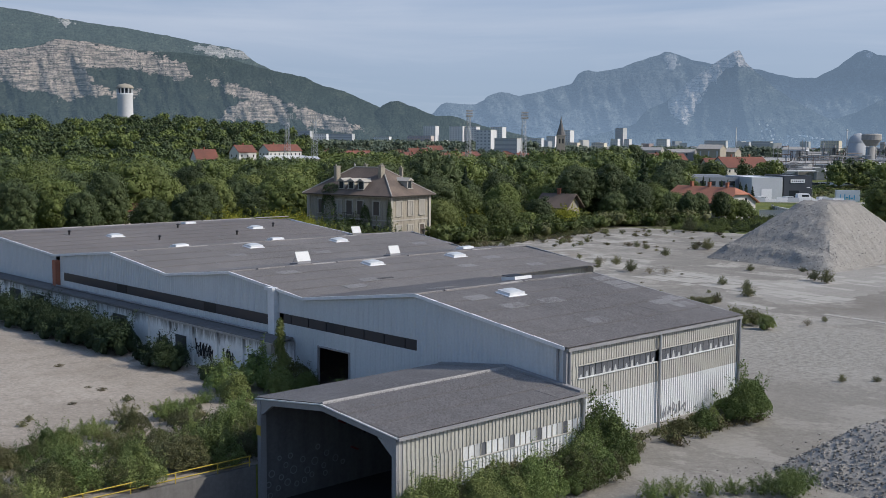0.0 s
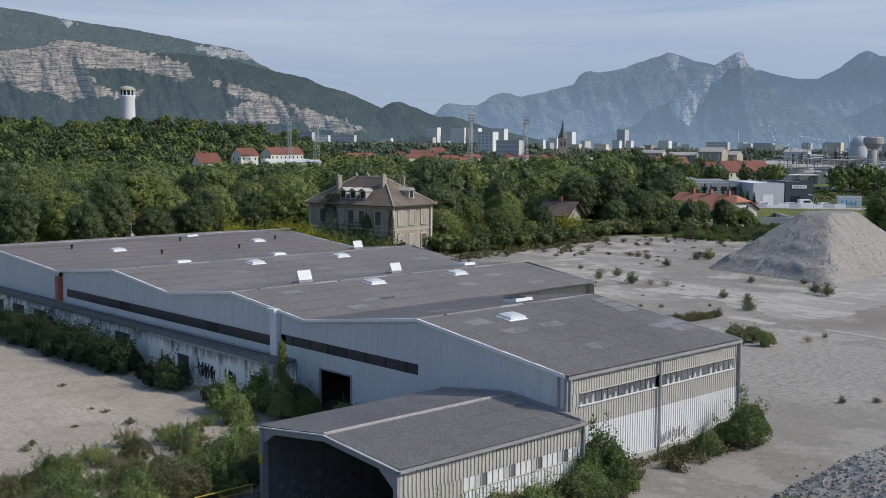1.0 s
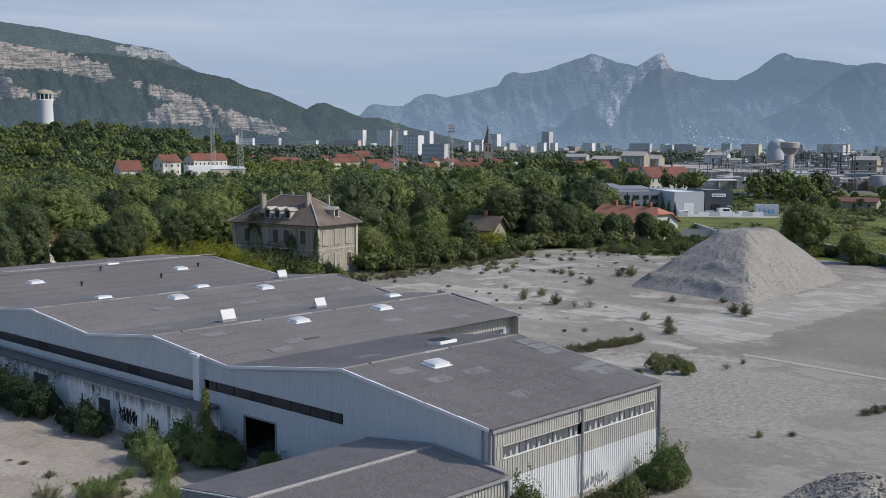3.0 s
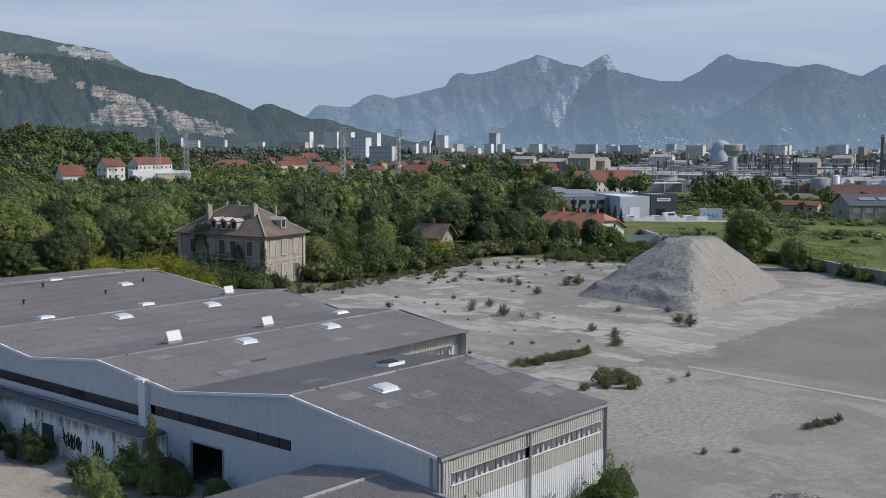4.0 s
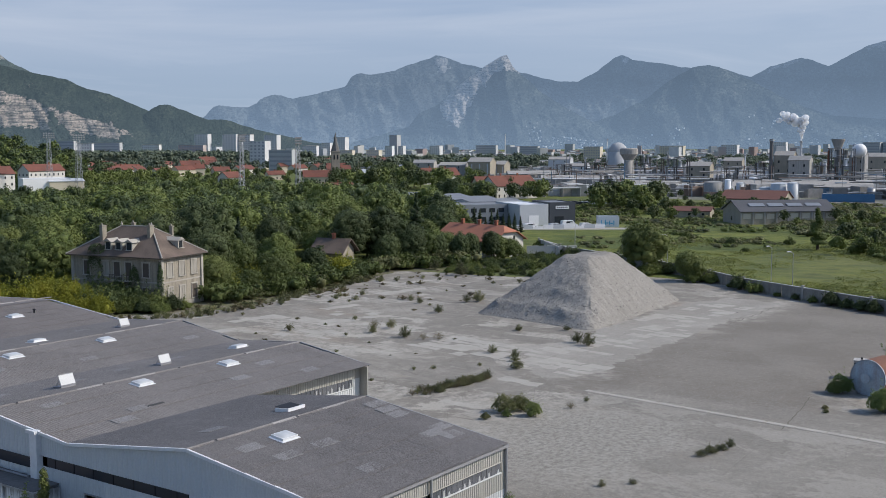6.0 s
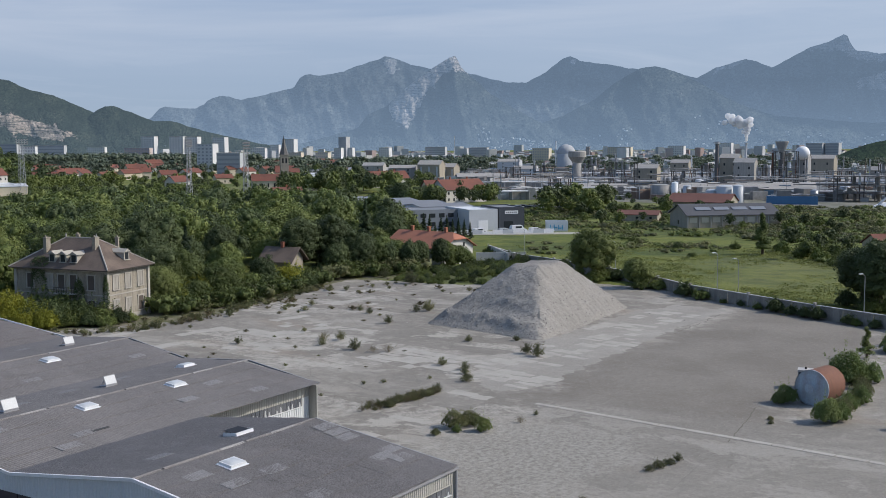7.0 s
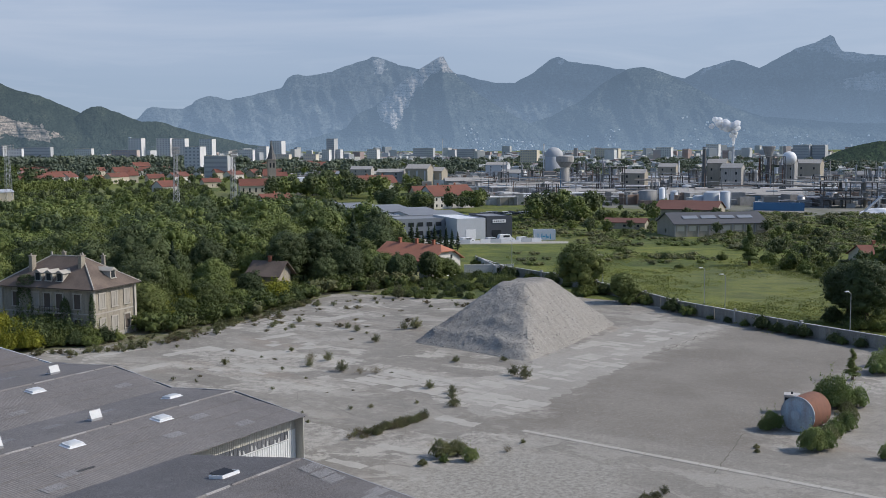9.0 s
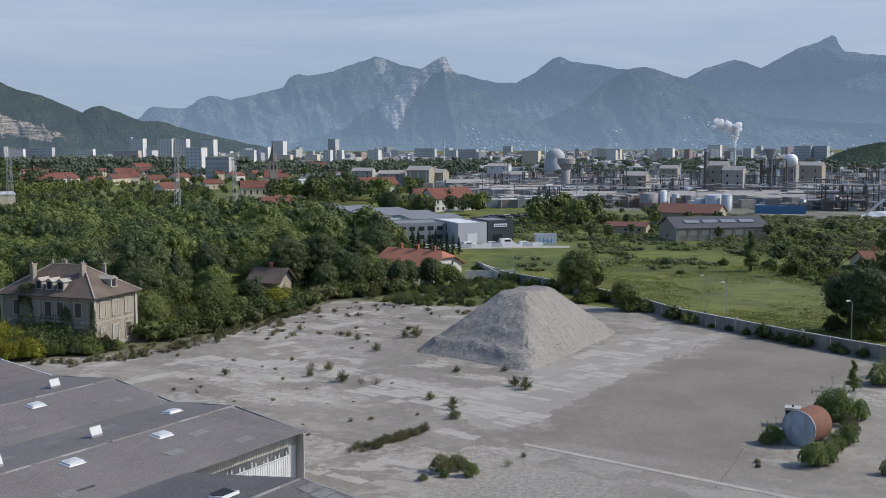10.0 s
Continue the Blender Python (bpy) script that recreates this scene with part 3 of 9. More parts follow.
# long side facing the open yard
s = Shape()
ribbed(s, (0.0, 0.0), (16.8, 0.0), 3.0, 4.2, (0, -1), 0.22, 0.035)
ribbed(s, (0.0, 0.0), (16.8, 0.0), 4.9, 5.85, (0, -1), 0.22, 0.035)
ribbed(s, (0.0, 0.0), (1.0, 0.0), 4.2, 4.9, (0, -1))
ribbed(s, (16.3, 0.0), (16.8, 0.0), 4.2, 4.9, (0, -1))
part("beige_cladding", s, clad_beige, hall, "weathered beige ribbed cladding")
s = Shape()
ribbed(s, (0.0, -0.01), (16.8, -0.01), 0.55, 3.0, (0, -1), 0.22, 0.035)
part("white_cladding", s, clad_white, hall, "white ribbed lower cladding")
part("plinth", Shape().box(8.4, -0.02, 0, 16.8, 0.3, 0.56), concrete, hall, "stained concrete plinth")
for x0, x1 in ((1.0, 8.05), (8.4, 16.3)):
    n = 14
    for k in range(n):
        w = (x1 - x0) / n
        part("window_pane", Shape().box(x0 + (k + 0.5) * w, 0.02, 4.22, w - 0.05, 0.02, 0.66), window_dull, hall)
        if (k * 5 + int(x0)) % 4:
            xm, tip = x0 + (k + 0.5) * w, 4.42 + 0.34 * ((k * 7) % 5) / 5
            part("torn_sheet", Shape().prism([(xm - w * 0.26, -0.012, 4.23), (xm + w * 0.22, -0.012, 4.23), (xm + w * 0.05, -0.012, tip), (xm - w * 0.14, -0.012, tip - 0.06)], (0, 0.012, 0)), pane_pale, hall)
    part("window_sill", Shape().box((x0 + x1) / 2, -0.05, 4.17, x1 - x0, 0.12, 0.05), clad_white, hall)
    part("window_head", Shape().box((x0 + x1) / 2, -0.04, 4.88, x1 - x0, 0.1, 0.04), clad_beige, hall)
part("drainpipe", Shape().tube((8.2, -0.2, 0.05), (8.2, -0.2, 5.9), 0.09, n=10), steel, hall, "grey metal drainpipe")
part("drainpipe", Shape().tube((16.75, -0.16, 0.05), (16.75, -0.16, 5.9), 0.09, n=10), trim_grey, hall)
part("drainpipe", Shape().tube((0.1, -0.18, 0.05), (0.1, -0.18, 5.9), 0.08, n=10).tube((-0.12, 0.5, 3.7), (-0.12, 0.5, 5.9), 0.07, n=10), trim_grey, hall)
part("gutter", Shape().box(8.4, -0.16, 5.82, 17.0, 0.2, 0.17), trim_grey, hall, "dark grey metal gutter")
part("corner_flashing", Shape().box(-0.02, -0.02, 0.5, 0.22, 0.22, 5.35), trim_grey, hall)
# far end walls (facing away) and the inner core that keeps the halls dark
part("end_wall", Shape().box(16.72, 11.7, 0, 0.12, 23.2, 5.85), clad_beige, hall)
for (y0, z0), (y1, z1) in zip(RIDGES[:-1], RIDGES[1:]):
    low = 0 if y1 > 23.4 else 5.86
    x0, x1 = (16.75, 16.75) if y1 <= 23.4 else (far_end(y0) - 0.12, far_end(y1) - 0.12)
    part("end_wall", Shape().prism([(x0, y0, low), (x1, y1, low), (x1, y1, z1 - 0.12), (x0, y0, z0 - 0.12)], (-0.1, 0, 0)), clad_beige, hall)
part("hall_floor", Shape().box(8.3, 11.9, 0.0, 16.0, 23.0, 0.06).box(15.8, 57.6, 0.0, 31.0, 68.0, 0.06), concrete_dark, hall)
part("back_wall", Shape().box(18.0, 91.8, 0, 36, 0.2, 5.9), clad_bluewhite, hall)
# side of the first far bay beyond the near hall
s = Shape()
ribbed(s, (16.8, 24.4), (31.5, 24.4), 4.95, 5.95, (0, -1), 0.22, 0.035)
part("bay_cladding", s, clad_beige, hall)
s = Shape()
ribbed(s, (16.8, 24.4), (31.5, 24.4), 0.3, 4.2, (0, -1))
ribbed(s, (30.3, 24.39), (31.5, 24.39), 4.2, 4.95, (0, -1))
part("bay_white_cladding", s, clad_white, hall)
part("bay_sill", Shape().box(23.5, 24.34, 4.16, 13.6, 0.12, 0.05), clad_white, hall)
for k in range(27):
    x = 16.8 + (k + 0.5) * 0.5
    part("window_pane", Shape().box(x, 24.42, 4.22, 0.46, 0.02, 0.72), window_dull, hall)
    if k % 3 != 1:
        part("torn_sheet", Shape().prism([(x - 0.13, 24.395, 4.22), (x + 0.13, 24.395, 4.22), (x + 0.04, 24.395, 4.45 + 0.4 * ((k * 7) % 5) / 5), (x - 0.08, 24.395, 4.5 + 0.3 * ((k * 3) % 4) / 4)], (0, 0.012, 0)), pane_pale, hall)
part("bay_gutter", Shape().box(24.2, 24.2, 5.86, 15.2, 0.24, 0.18), trim_grey, hall)

# roofs
roof_slope(hall, -0.15, 16.95, -0.22, 5.99, 11.9, 7.6, roof_fibre, 5, True)
roof_slope(hall, -0.15, 16.95, 23.5, 6.12, 11.9, 7.6, roof_fibre, 5, True)
roof_slope(hall, -0.15, 32.7, 23.3, 6.12, 32.7, 7.1, roof_fibre, 4, False, far_end)
roof_slope(hall, -0.15, 33.5, 41.95, 6.1, 32.7, 7.1, roof_fibre, 4, False, far_end)
roof_slope(hall, -0.15, 34.3, 41.85, 6.1, 51.5, 7.1, roof_fibre, 4, False, far_end)
roof_slope(hall, -0.15, 35.3, 62.85, 6.0, 51.5, 7.1, roof_fibre, 5, False, far_end)
roof_slope(hall, -0.15, 36.5, 62.75, 6.0, 77.5, 6.9, roof_fibre_red, 6, False, far_end)
roof_slope(hall, -0.15, 38.2, 92.1, 6.0, 77.5, 6.9, roof_fibre_red, 6, False, far_end)
for y, z, x1 in ((11.9, 7.6, 16.95), (32.7, 7.1, 33.0), (51.5, 7.1, 34.7), (77.5, 7.25, 37.2)):
    n = int(x1 / 2.4)
    for k in range(n):
        w = (x1 + 0.15) / n
        part("ridge_cap", Shape().prism([(-0.15 + k * w, y - 0.19, z + 0.03 + 0.01 * (k % 2)), (-0.15 + k * w, y - 0.06, z + 0.11 + 0.01 * (k % 2)), (-0.15 + k * w, y + 0.06, z + 0.11 + 0.01 * (k % 2)), (-0.15 + k * w, y + 0.19, z + 0.03 + 0.01 * (k % 2))], (w - (0.04 if k % 3 else 0.25), 0, 0)), roof_new if (k * 5) % 7 in (1, 4) else roof_fibre, hall)
for y, z, x1 in ((23.4, 6.13, 24.0), (41.9, 6.11, 33.8), (62.8, 6.01, 35.7)):
    part("valley_gutter", Shape().box(x1 / 2, y, z, x1, 0.3, 0.07), concrete_dark, hall, "dark valley gutter")
# white verge flashing along the gable tops
for (y0, z0), (y1, z1) in zip(RIDGES[:-1], RIDGES[1:]):
    part("verge_flashing", Shape().prism([(-0.22, y0, z0 - 0.10), (-0.22, y1, z1 - 0.10), (-0.22, y1, z1 + 0.10), (-0.22, y0, z0 + 0.10)], (0.14, 0, 0)), trim_white, hall, "white metal verge trim")
    if y0 >= 23 or y1 <= 12:
        e0, e1 = (16.9, 16.9) if y1 <= 12 else (far_end(y0), far_end(y1))
        part("end_verge", Shape().prism([(e0, y0, z0 - 0.06), (e1, y1, z1 - 0.06), (e1, y1, z1 + 0.09), (e0, y0, z0 + 0.09)], (0.12, 0, 0)), trim_white if y0 > 62 else trim_grey, hall)

# skylights, vents and replaced sheets on the roofs
def roof_frame(x, y):
    slope = (roof_z(y + 0.3) - roof_z(y - 0.3)) / 0.6
    return Matrix.Translation((x, y, roof_z(y) + 0.08)) @ Euler((math.atan(slope), 0, 0)).to_matrix().to_4x4()


sk = thing("roof_skylight", "white domed skylight on a metal kerb on the roof", "skylight", "skylights on the roofs")
part("curb", Shape().box(0, 0, 0, 1.66, 1.3, 0.05).box(0, 0, 0.0, 1.36, 1.06, 0.22), trim_white, sk)
s = Shape()
s.grid(8, 8, lambda u, v: ((u - 0.5) * 1.27, (v - 0.5) * 0.97, 0.22 + 0.10 * (max(0.0, 1 - (2 * u - 1) ** 4) * max(0.0, 1 - (2 * v - 1) ** 4)) ** 0.7))
part("dome", s, acrylic, sk, "milky acrylic dome", True)
spots = [(5.9, 9.6), (21.7, 31.0), (12.3, 30.9), (13.2, 49.4), (23.2, 49.3), (19.2, 54.5), (28.8, 37.1), (8.2, 54.2), (10.5, 71.5), (28.2, 71.5), (24.0, 79.5)]
sk.matrix_basis = roof_frame(*spots[0])
for x, y in spots[1:]:
    copy_thing(sk, roof_frame(x, y))
hatch_lid = worn("weathered_hatch_lid", (0.50, 0.51, 0.515), (0.36, 0.365, 0.36), 2.0, 0.7, 0.45)
hatch = thing("open_smoke_hatch", "white smoke hatch standing open on the roof", "hatch", "open hatches on the roofs")
part("curb", Shape().box(0, 0, 0, 1.55, 1.2, 0.16), trim_grey, hatch)
part("lid", Shape().prism([(-0.75, -0.62, 0.22), (0.75, -0.62, 0.22), (0.75, -0.30, 1.16), (-0.75, -0.30, 1.16)], (0, 0.07, 0)), hatch_lid, hatch, "raised white lid")
part("strut", Shape().tube((-0.6, 0.4, 0.1), (-0.6, -0.35, 1.0), 0.025, n=6).tube((0.6, 0.4, 0.1), (0.6, -0.35, 1.0), 0.025, n=6), steel, hatch)
part("lid_rim", Shape().box(0, -0.60, 0.20, 1.56, 0.06, 0.06).box(0, -0.28, 1.14, 1.56, 0.08, 0.06), trim_grey, hatch)
small = Matrix.Diagonal((0.88, 0.88, 0.88, 1))
hatch.matrix_basis = roof_frame(8.4, 35.4) @ small
for x, y in ((19.0, 36.3), (29.6, 54.8)):
    copy_thing(hatch, roof_frame(x, y) @ small)
dk = thing("broken_skylight", "roof skylight with a slanted black lid on a white kerb", "skylight", "skylights on the roofs")
part("curb", Shape().box(0, -0.6, 0, 1.7, 0.08, 0.24).box(0, 0.6, 0, 1.7, 0.08, 0.24).box(-0.81, 0, 0, 0.08, 1.12, 0.24).box(0.81, 0, 0, 0.08, 1.12, 0.24), trim_white, dk)
# the dark top is a solid slanted black lid
part("opening", Shape().prism([(-0.76, -0.54, 0.14), (0.76, -0.54, 0.14), (0.76, 0.66, 0.36), (-0.76, 0.66, 0.36)], (0, 0, 0.03)), paint_black, dk, "slanted black lid")
dk.matrix_basis = roof_frame(11.6, 14.4)
vent = thing("roof_vent", "small black vent pipe on the roof", "vent", "vents on the roof")
part("pipe", Shape().tube((0, 0, 0), (0, 0, 0.4), 0.09, n=10), paint_black, vent)
part("cowl", Shape().lathe(0, 0, [(0.19, 0.36), (0.2, 0.42), (0.05, 0.5)], 10), paint_black, vent)
vent.matrix_basis = roof_frame(6.8, 74.5)
for x, y in ((13.5, 67.5), (23.2, 67.7), (20, 75), (31, 72)):
    copy_thing(vent, roof_frame(x, y))
new_sheet = corrugated(1.8, 1.0).mesh("replaced_sheet", roof_new)
for x, y in ((3.0, 9.7), (7.3, 7.4), (3.9, 7.4), (6.4, 3.0), (16.0, 10.3), (15.8, 9.1), (15.6, 8.0), (15.9, 4.6), (15.3, 3.2), (14.4, 4.2), (5.0, 15.1), (5.7, 24.9), (3.9, 30.7), (26.0, 25.6), (19.6, 27.4), (8.2, 26.3), (24.5, 29.4), (4.2, 37.8), (18.0, 45.0), (30.5, 45.5), (11.0, 37.4), (22.5, 38.6), (9.6, 46.5), (27.0, 58.2), (16.3, 38.2)):
    part("replaced_sheet", new_sheet, roof_new, hall, "paler replaced roof sheet").matrix_basis = roof_frame(x, y) @ Matrix.Translation((-0.9, -0.5, -0.005))
part("missing_sheet", Shape().box(0, 0, 0, 1.6, 0.3, 0.02), inside_dark, hall).matrix_basis = roof_frame(9.6, 26.2) @ Matrix.Translation((0, 0, 0.02))

# canopy walls, floor and ramp: shade is put into these dark colours
shaded_inner = worn("shade_darkened_concrete", (0.14, 0.137, 0.134), (0.07, 0.068, 0.066), 0.8, 0.7, 0.9, 0, True, 0.4)
ramp_dark = worn("shade_darkened_asphalt", (0.030, 0.030, 0.032), (0.05, 0.048, 0.046), 0.8, 0.7, 0.9)
# loading canopy in front of the near hall
canopy = thing("loading_canopy", "grey metal loading canopy with a low pitched roof", "canopy")
CX0, CX1, CY0, CY1, CR = -13.1, -0.1, -1.3, 9.6, 4.15
roof_slope(canopy, CX0, CX1, CY0 - 0.15, 3.76, CR, 4.30, roof_fibre, 3, True)
roof_slope(canopy, CX0, CX1, CY1 + 0.15, 3.64, CR, 4.30, roof_fibre, 3, True)
part("ridge_cap", Shape().prism([(CX0, CR - 0.2, 4.34), (CX0, CR, 4.44), (CX0, CR + 0.2, 4.34)], (CX1 - CX0, 0, 0)), roof_new, canopy)
s = Shape()
ribbed(s, (CX0, CY0), (-0.1, CY0), 2.56, 3.7, (0, -1), 0.25)
ribbed(s, (CX0, CY0), (-9.0, CY0), 0.9, 2.56, (0, -1), 0.25)
part("beige_cladding", s, clad_beige, canopy, "beige ribbed side cladding")
s = Shape()
ribbed(s, (CX0, CY0 - 0.01), (-0.1, CY0 - 0.01), 0.3, 0.95, (0, -1), 0.25)
ribbed(s, (-9.0, CY0 - 0.01), (-0.1, CY0 - 0.01), 0.95, 1.9, (0, -1), 0.25)
part("white_cladding", s, clad_white, canopy)
for k in range(22):
    part("window_pane", Shape().box(-8.95 + (k + 0.5) * 0.40, CY0 + 0.02, 1.92, 0.34, 0.03, 0.62), (clad_white, pane_pale, clad_white, clad_white, window_dull)[(k * 3) % 5], canopy)
    part("mullion", Shape().box(-8.95 + k * 0.40, CY0, 1.92, 0.05, 0.07, 0.62), clad_beige, canopy)
part("window_sill", Shape().box(-4.55, CY0 - 0.04, 1.88, 8.9, 0.1, 0.04), clad_beige, canopy)
part("gutter", Shape().box(-6.6, CY0 - 0.2, 3.66, 13.1, 0.16, 0.13), trim_grey, canopy)
part("downpipe", Shape().tube((-0.35, CY0 - 0.2, 3.7), (-0.2, CY0 - 0.12, 3.2), 0.08, n=8).tube((-0.2, CY0 - 0.12, 3.2), (-0.2, CY0 - 0.12, 0.1), 0.08, n=8), steel, canopy)
part("far_wall", Shape().box(-6.6, CY1 - 0.08, -1.98, 13.0, 0.16, 5.68), shaded_inner, canopy, "dark graffiti-covered inner wall")
part("back_wall", Shape().box(-0.22, 4.15, -1.98, 0.1, 10.6, 5.7), shaded_inner, canopy)
part("portal_beam", Shape().prism([(CX0, CY0, 3.45), (CX0, CR, 3.98), (CX0, CY1, 3.32), (CX0, CY1, 3.62), (CX0, CR, 4.28), (CX0, CY0, 3.76)], (0.25, 0, 0)), trim_grey, canopy)
part("verge_trim", Shape().prism([(CX0 - 0.1, CY0 - 0.15, 3.74), (CX0 - 0.1, CR, 4.28), (CX0 - 0.1, CY1 + 0.15, 3.60), (CX0 - 0.1, CY1 + 0.15, 3.66), (CX0 - 0.1, CR, 4.34), (CX0 - 0.1, CY0 - 0.15, 3.80)], (0.1, 0, 0)), clad_white, canopy, "pale verge trim")
for y in (CY0 + 0.12, CY1 - 0.12):
    part("portal_post", Shape().box(CX0 + 0.15, y, -1.98, 0.35, 0.3, 5.58), trim_grey, canopy)
for ya, yb in ((CY0 + 0.2, CY0 + 1.3), (CY1 - 0.2, CY1 - 1.3)):
    part("haunch", Shape().prism([(CX0 + 0.02, ya, 2.75), (CX0 + 0.02, yb, 3.52), (CX0 + 0.02, ya, 3.5)], (0.2, 0, 0)), trim_grey, canopy)
part("hall_flashing", Shape().prism([(-0.35, CY0, 3.86), (-0.35, CR, 4.38), (-0.35, CY1, 3.72), (-0.35, CY1, 3.84), (-0.35, CR, 4.50), (-0.35, CY0, 3.98)], (0.3, 0, 0)), trim_grey, canopy)

part("floor", Shape().box(-6.6, 4.15, -1.99, 13.0, 10.6, 0.06), ramp_dark, canopy, "concrete floor coloured dark for the canopy's shade")
# added lining behind the side wall, in the same darkened colour
part("inner_lining", Shape().box(-6.6, CY0 + 0.12, -1.98, 12.8, 0.06, 5.6), shaded_inner, canopy)
part("ramp", Shape().prism([(-61.5, -1.3, 0.03), (-34, -1.3, -1.96), (-13.1, -1.3, -1.95), (-13.1, -1.3, -1.99), (-34, -1.3, -1.999), (-61.5, -1.3, -0.01)], (0, 10.9, 0)), ramp_dark, canopy, "concrete ramp coloured dark like the canopy floor")
faded_paint = worn("faded_wall_paint", (0.24, 0.245, 0.25), (0.12, 0.12, 0.12), 3.0, 0.8, 0.8)
for k, (x, z, q) in enumerate(((-12.4, 0.75, 0.26), (-11.8, 0.45, 0.2), (-11.5, 1.05, 0.2), (-11.0, 0.7, 0.3), (-10.4, 1.15, 0.22), (-10.1, 0.5, 0.24), (-9.6, 0.9, 0.3), (-9.0, 0.55, 0.2), (-8.8, 1.2, 0.22), (-8.2, 0.8, 0.26), (-7.7, 0.5, 0.18), (-11.9, 1.5, 0.16), (-9.4, 1.65, 0.2), (-12.6, 0.2, 0.22), (-12.0, -0.1, 0.2), (-11.4, 0.1, 0.26), (-10.8, -0.1, 0.2), (-10.3, 0.0, 0.22), (-12.5, -0.4, 0.2), (-9.8, 0.2, 0.2), (-11.2, 1.5, 0.2), (-8.9, 0.1, 0.2))):
    ring, n, z = Shape(), 16, z - 1.2
    vs = [(x + (q * 0.68 + dr) * math.cos(t * math.tau / n), CY1 - 0.175 + dy, z + (q * 0.68 + dr) * math.sin(t * math.tau / n)) for t in range(n) for dr, dy in ((-0.03, 0), (0, -0.02), (0.03, 0))]
    ring.add(vs, [(3 * t + i, 3 * ((t + 1) % n) + i, 3 * ((t + 1) % n) + i + 1, 3 * t + i + 1) for t in range(n) for i in (0, 1)])
    part("painted_ring", ring, faded_paint, canopy, "pale painted ring on the wall")
rng = random.Random(3)
for k in range(22):
    x, z = away(rng, -8.4, -2.5), away(rng, -0.3, 2.4)
    a = rng.random() * 3.1
    part("painted_stroke", Shape().tube((x, CY1 - 0.17, z), (x + 0.55 * math.cos(a), CY1 - 0.17, z + 0.55 * math.sin(a)), 0.07, n=4), (paint_blue, paint_red, paint_cyan, tank_end)[k % 4] if z > 1.0 else (paint_red, paint_black)[k % 2], canopy)
part("warning_plate", Shape().box(CX0 - 0.04, CY1 - 0.1, 1.75, 0.03, 0.35, 0.5), paint_yellow, canopy, "small yellow warning plate")
dock = thing("dock_rail", "yellow steel guard rail on a low concrete dock wall", "guard rail")
part("dock_wall", Shape().box(-23.6, 9.84, -1.98, 20.8, 0.28, 2.06), concrete_dark, dock)
for z in (0.30, 0.62):
    part("rail", Shape().tube((-27.6, 9.84, z), (-13.4, 9.84, z), 0.03, n=6), paint_yellow, dock, "yellow steel rail")
for x in (-27.4, -25, -22.6, -20.2, -17.8, -15.4, -13.5):
    part("rail_post", Shape().tube((x, 9.84, 0.06), (x, 9.84, 0.64), 0.03, n=6), paint_yellow, dock)

# low concrete annex along the far bays
def stained_wall(name, base, stain, top):
    m = Mat(name, 0.9)
    run = m.noise(2.2, 6, 0.65, m.scaled(1, 1, 0.16), 0.4)
    patch, fine = m.noise(0.5, 5, 0.6), m.noise(8, 5, 0.7)
    height = m.ramp(m.split(m.pos)[2], top - 1.5, top, -0.06, 0.34)
    c = m.mix(m.ramp(m.math("ADD", run, height), 0.60, 0.80, 0.0, 0.85), base, stain)
    c = m.mix(m.ramp(patch, 0.55, 0.70, 0.0, 0.3), c, tuple(0.5 * k for k in base))
    c = m.mix(m.ramp(fine, 0.4, 0.7, 0.0, 0.25), c, tuple(0.6 * k for k in base))
    m.color(c).bump(fine, 0.4, 0.03)
    return m.mat


annex_front = stained_wall("annex_run_off_stains", (0.70, 0.70, 0.68), (0.10, 0.095, 0.085), 3.15)
annex = thing("concrete_annex", "low stained white concrete annex with pilasters", "annex")
AX, BX, AT = -1.95, -1.55, 3.1
part("flat_roof", Shape().prism([(-0.08, 24.6, 3.16), (AX - 0.1, 24.6, AT - 0.04), (AX - 0.1, 24.6, AT + 0.08), (-0.08, 24.6, 3.28)], (0, 17.2, 0)), concrete_dark, annex, "grey sheet roof")
part("rear_roof", Shape().prism([(-0.08, 41.8, 3.12), (BX - 0.1, 41.8, AT - 0.06), (BX - 0.1, 41.8, AT + 0.06), (-0.08, 41.8, 3.24)], (0, 50.2, 0)), concrete_dark, annex, "grey sheet roof")
part("roof_pipe", Shape().tube((-0.55, 27.3, 3.36), (-0.55, 61.5, 3.34), 0.07, n=8), trim_grey, annex, "grey pipe along the roof")
part("front_wall", Shape().box(AX + 0.15, 33.2, 0, 0.3, 17.0, AT - 0.06), annex_front, annex, "white concrete wall with black run-off stains")
part("side_wall", Shape().box(-1.0, 24.62, 0, 1.8, 0.25, AT - 0.06), annex_front, annex)
part("side_wall", Shape().box(-1.7, 41.75, 0, 0.5, 0.2, AT - 0.06), annex_front, annex)
part("rear_wall", Shape().box(BX + 0.15, 67.0, 0, 0.3, 50.2, AT - 0.08), annex_front, annex, "grey stained concrete wall")
for y in (24.7, 28.1, 31.5, 34.9, 38.3, 41.6):
    part("pilaster", Shape().box(AX - 0.07, y, 0, 0.16, 0.38, AT - 0.05), annex_front, annex)
for y in (45, 49, 53, 57, 61, 66, 71, 76, 81):
    part("pilaster", Shape().box(BX - 0.07, y, 0, 0.16, 0.36, AT - 0.1), annex_front, annex)
part("coping", Shape().box(AX + 0.02, 33.2, AT - 0.1, 0.36, 17.3, 0.14), concrete, annex)
part("coping", Shape().box(BX + 0.02, 67.0, AT - 0.12, 0.36, 50.2, 0.14), concrete_dark, annex)
part("corner_block", Shape().box(AX + 0.1, 24.55, AT - 0.75, 0.7, 0.5, 0.8), concrete, annex, "chipped grey concrete corner")
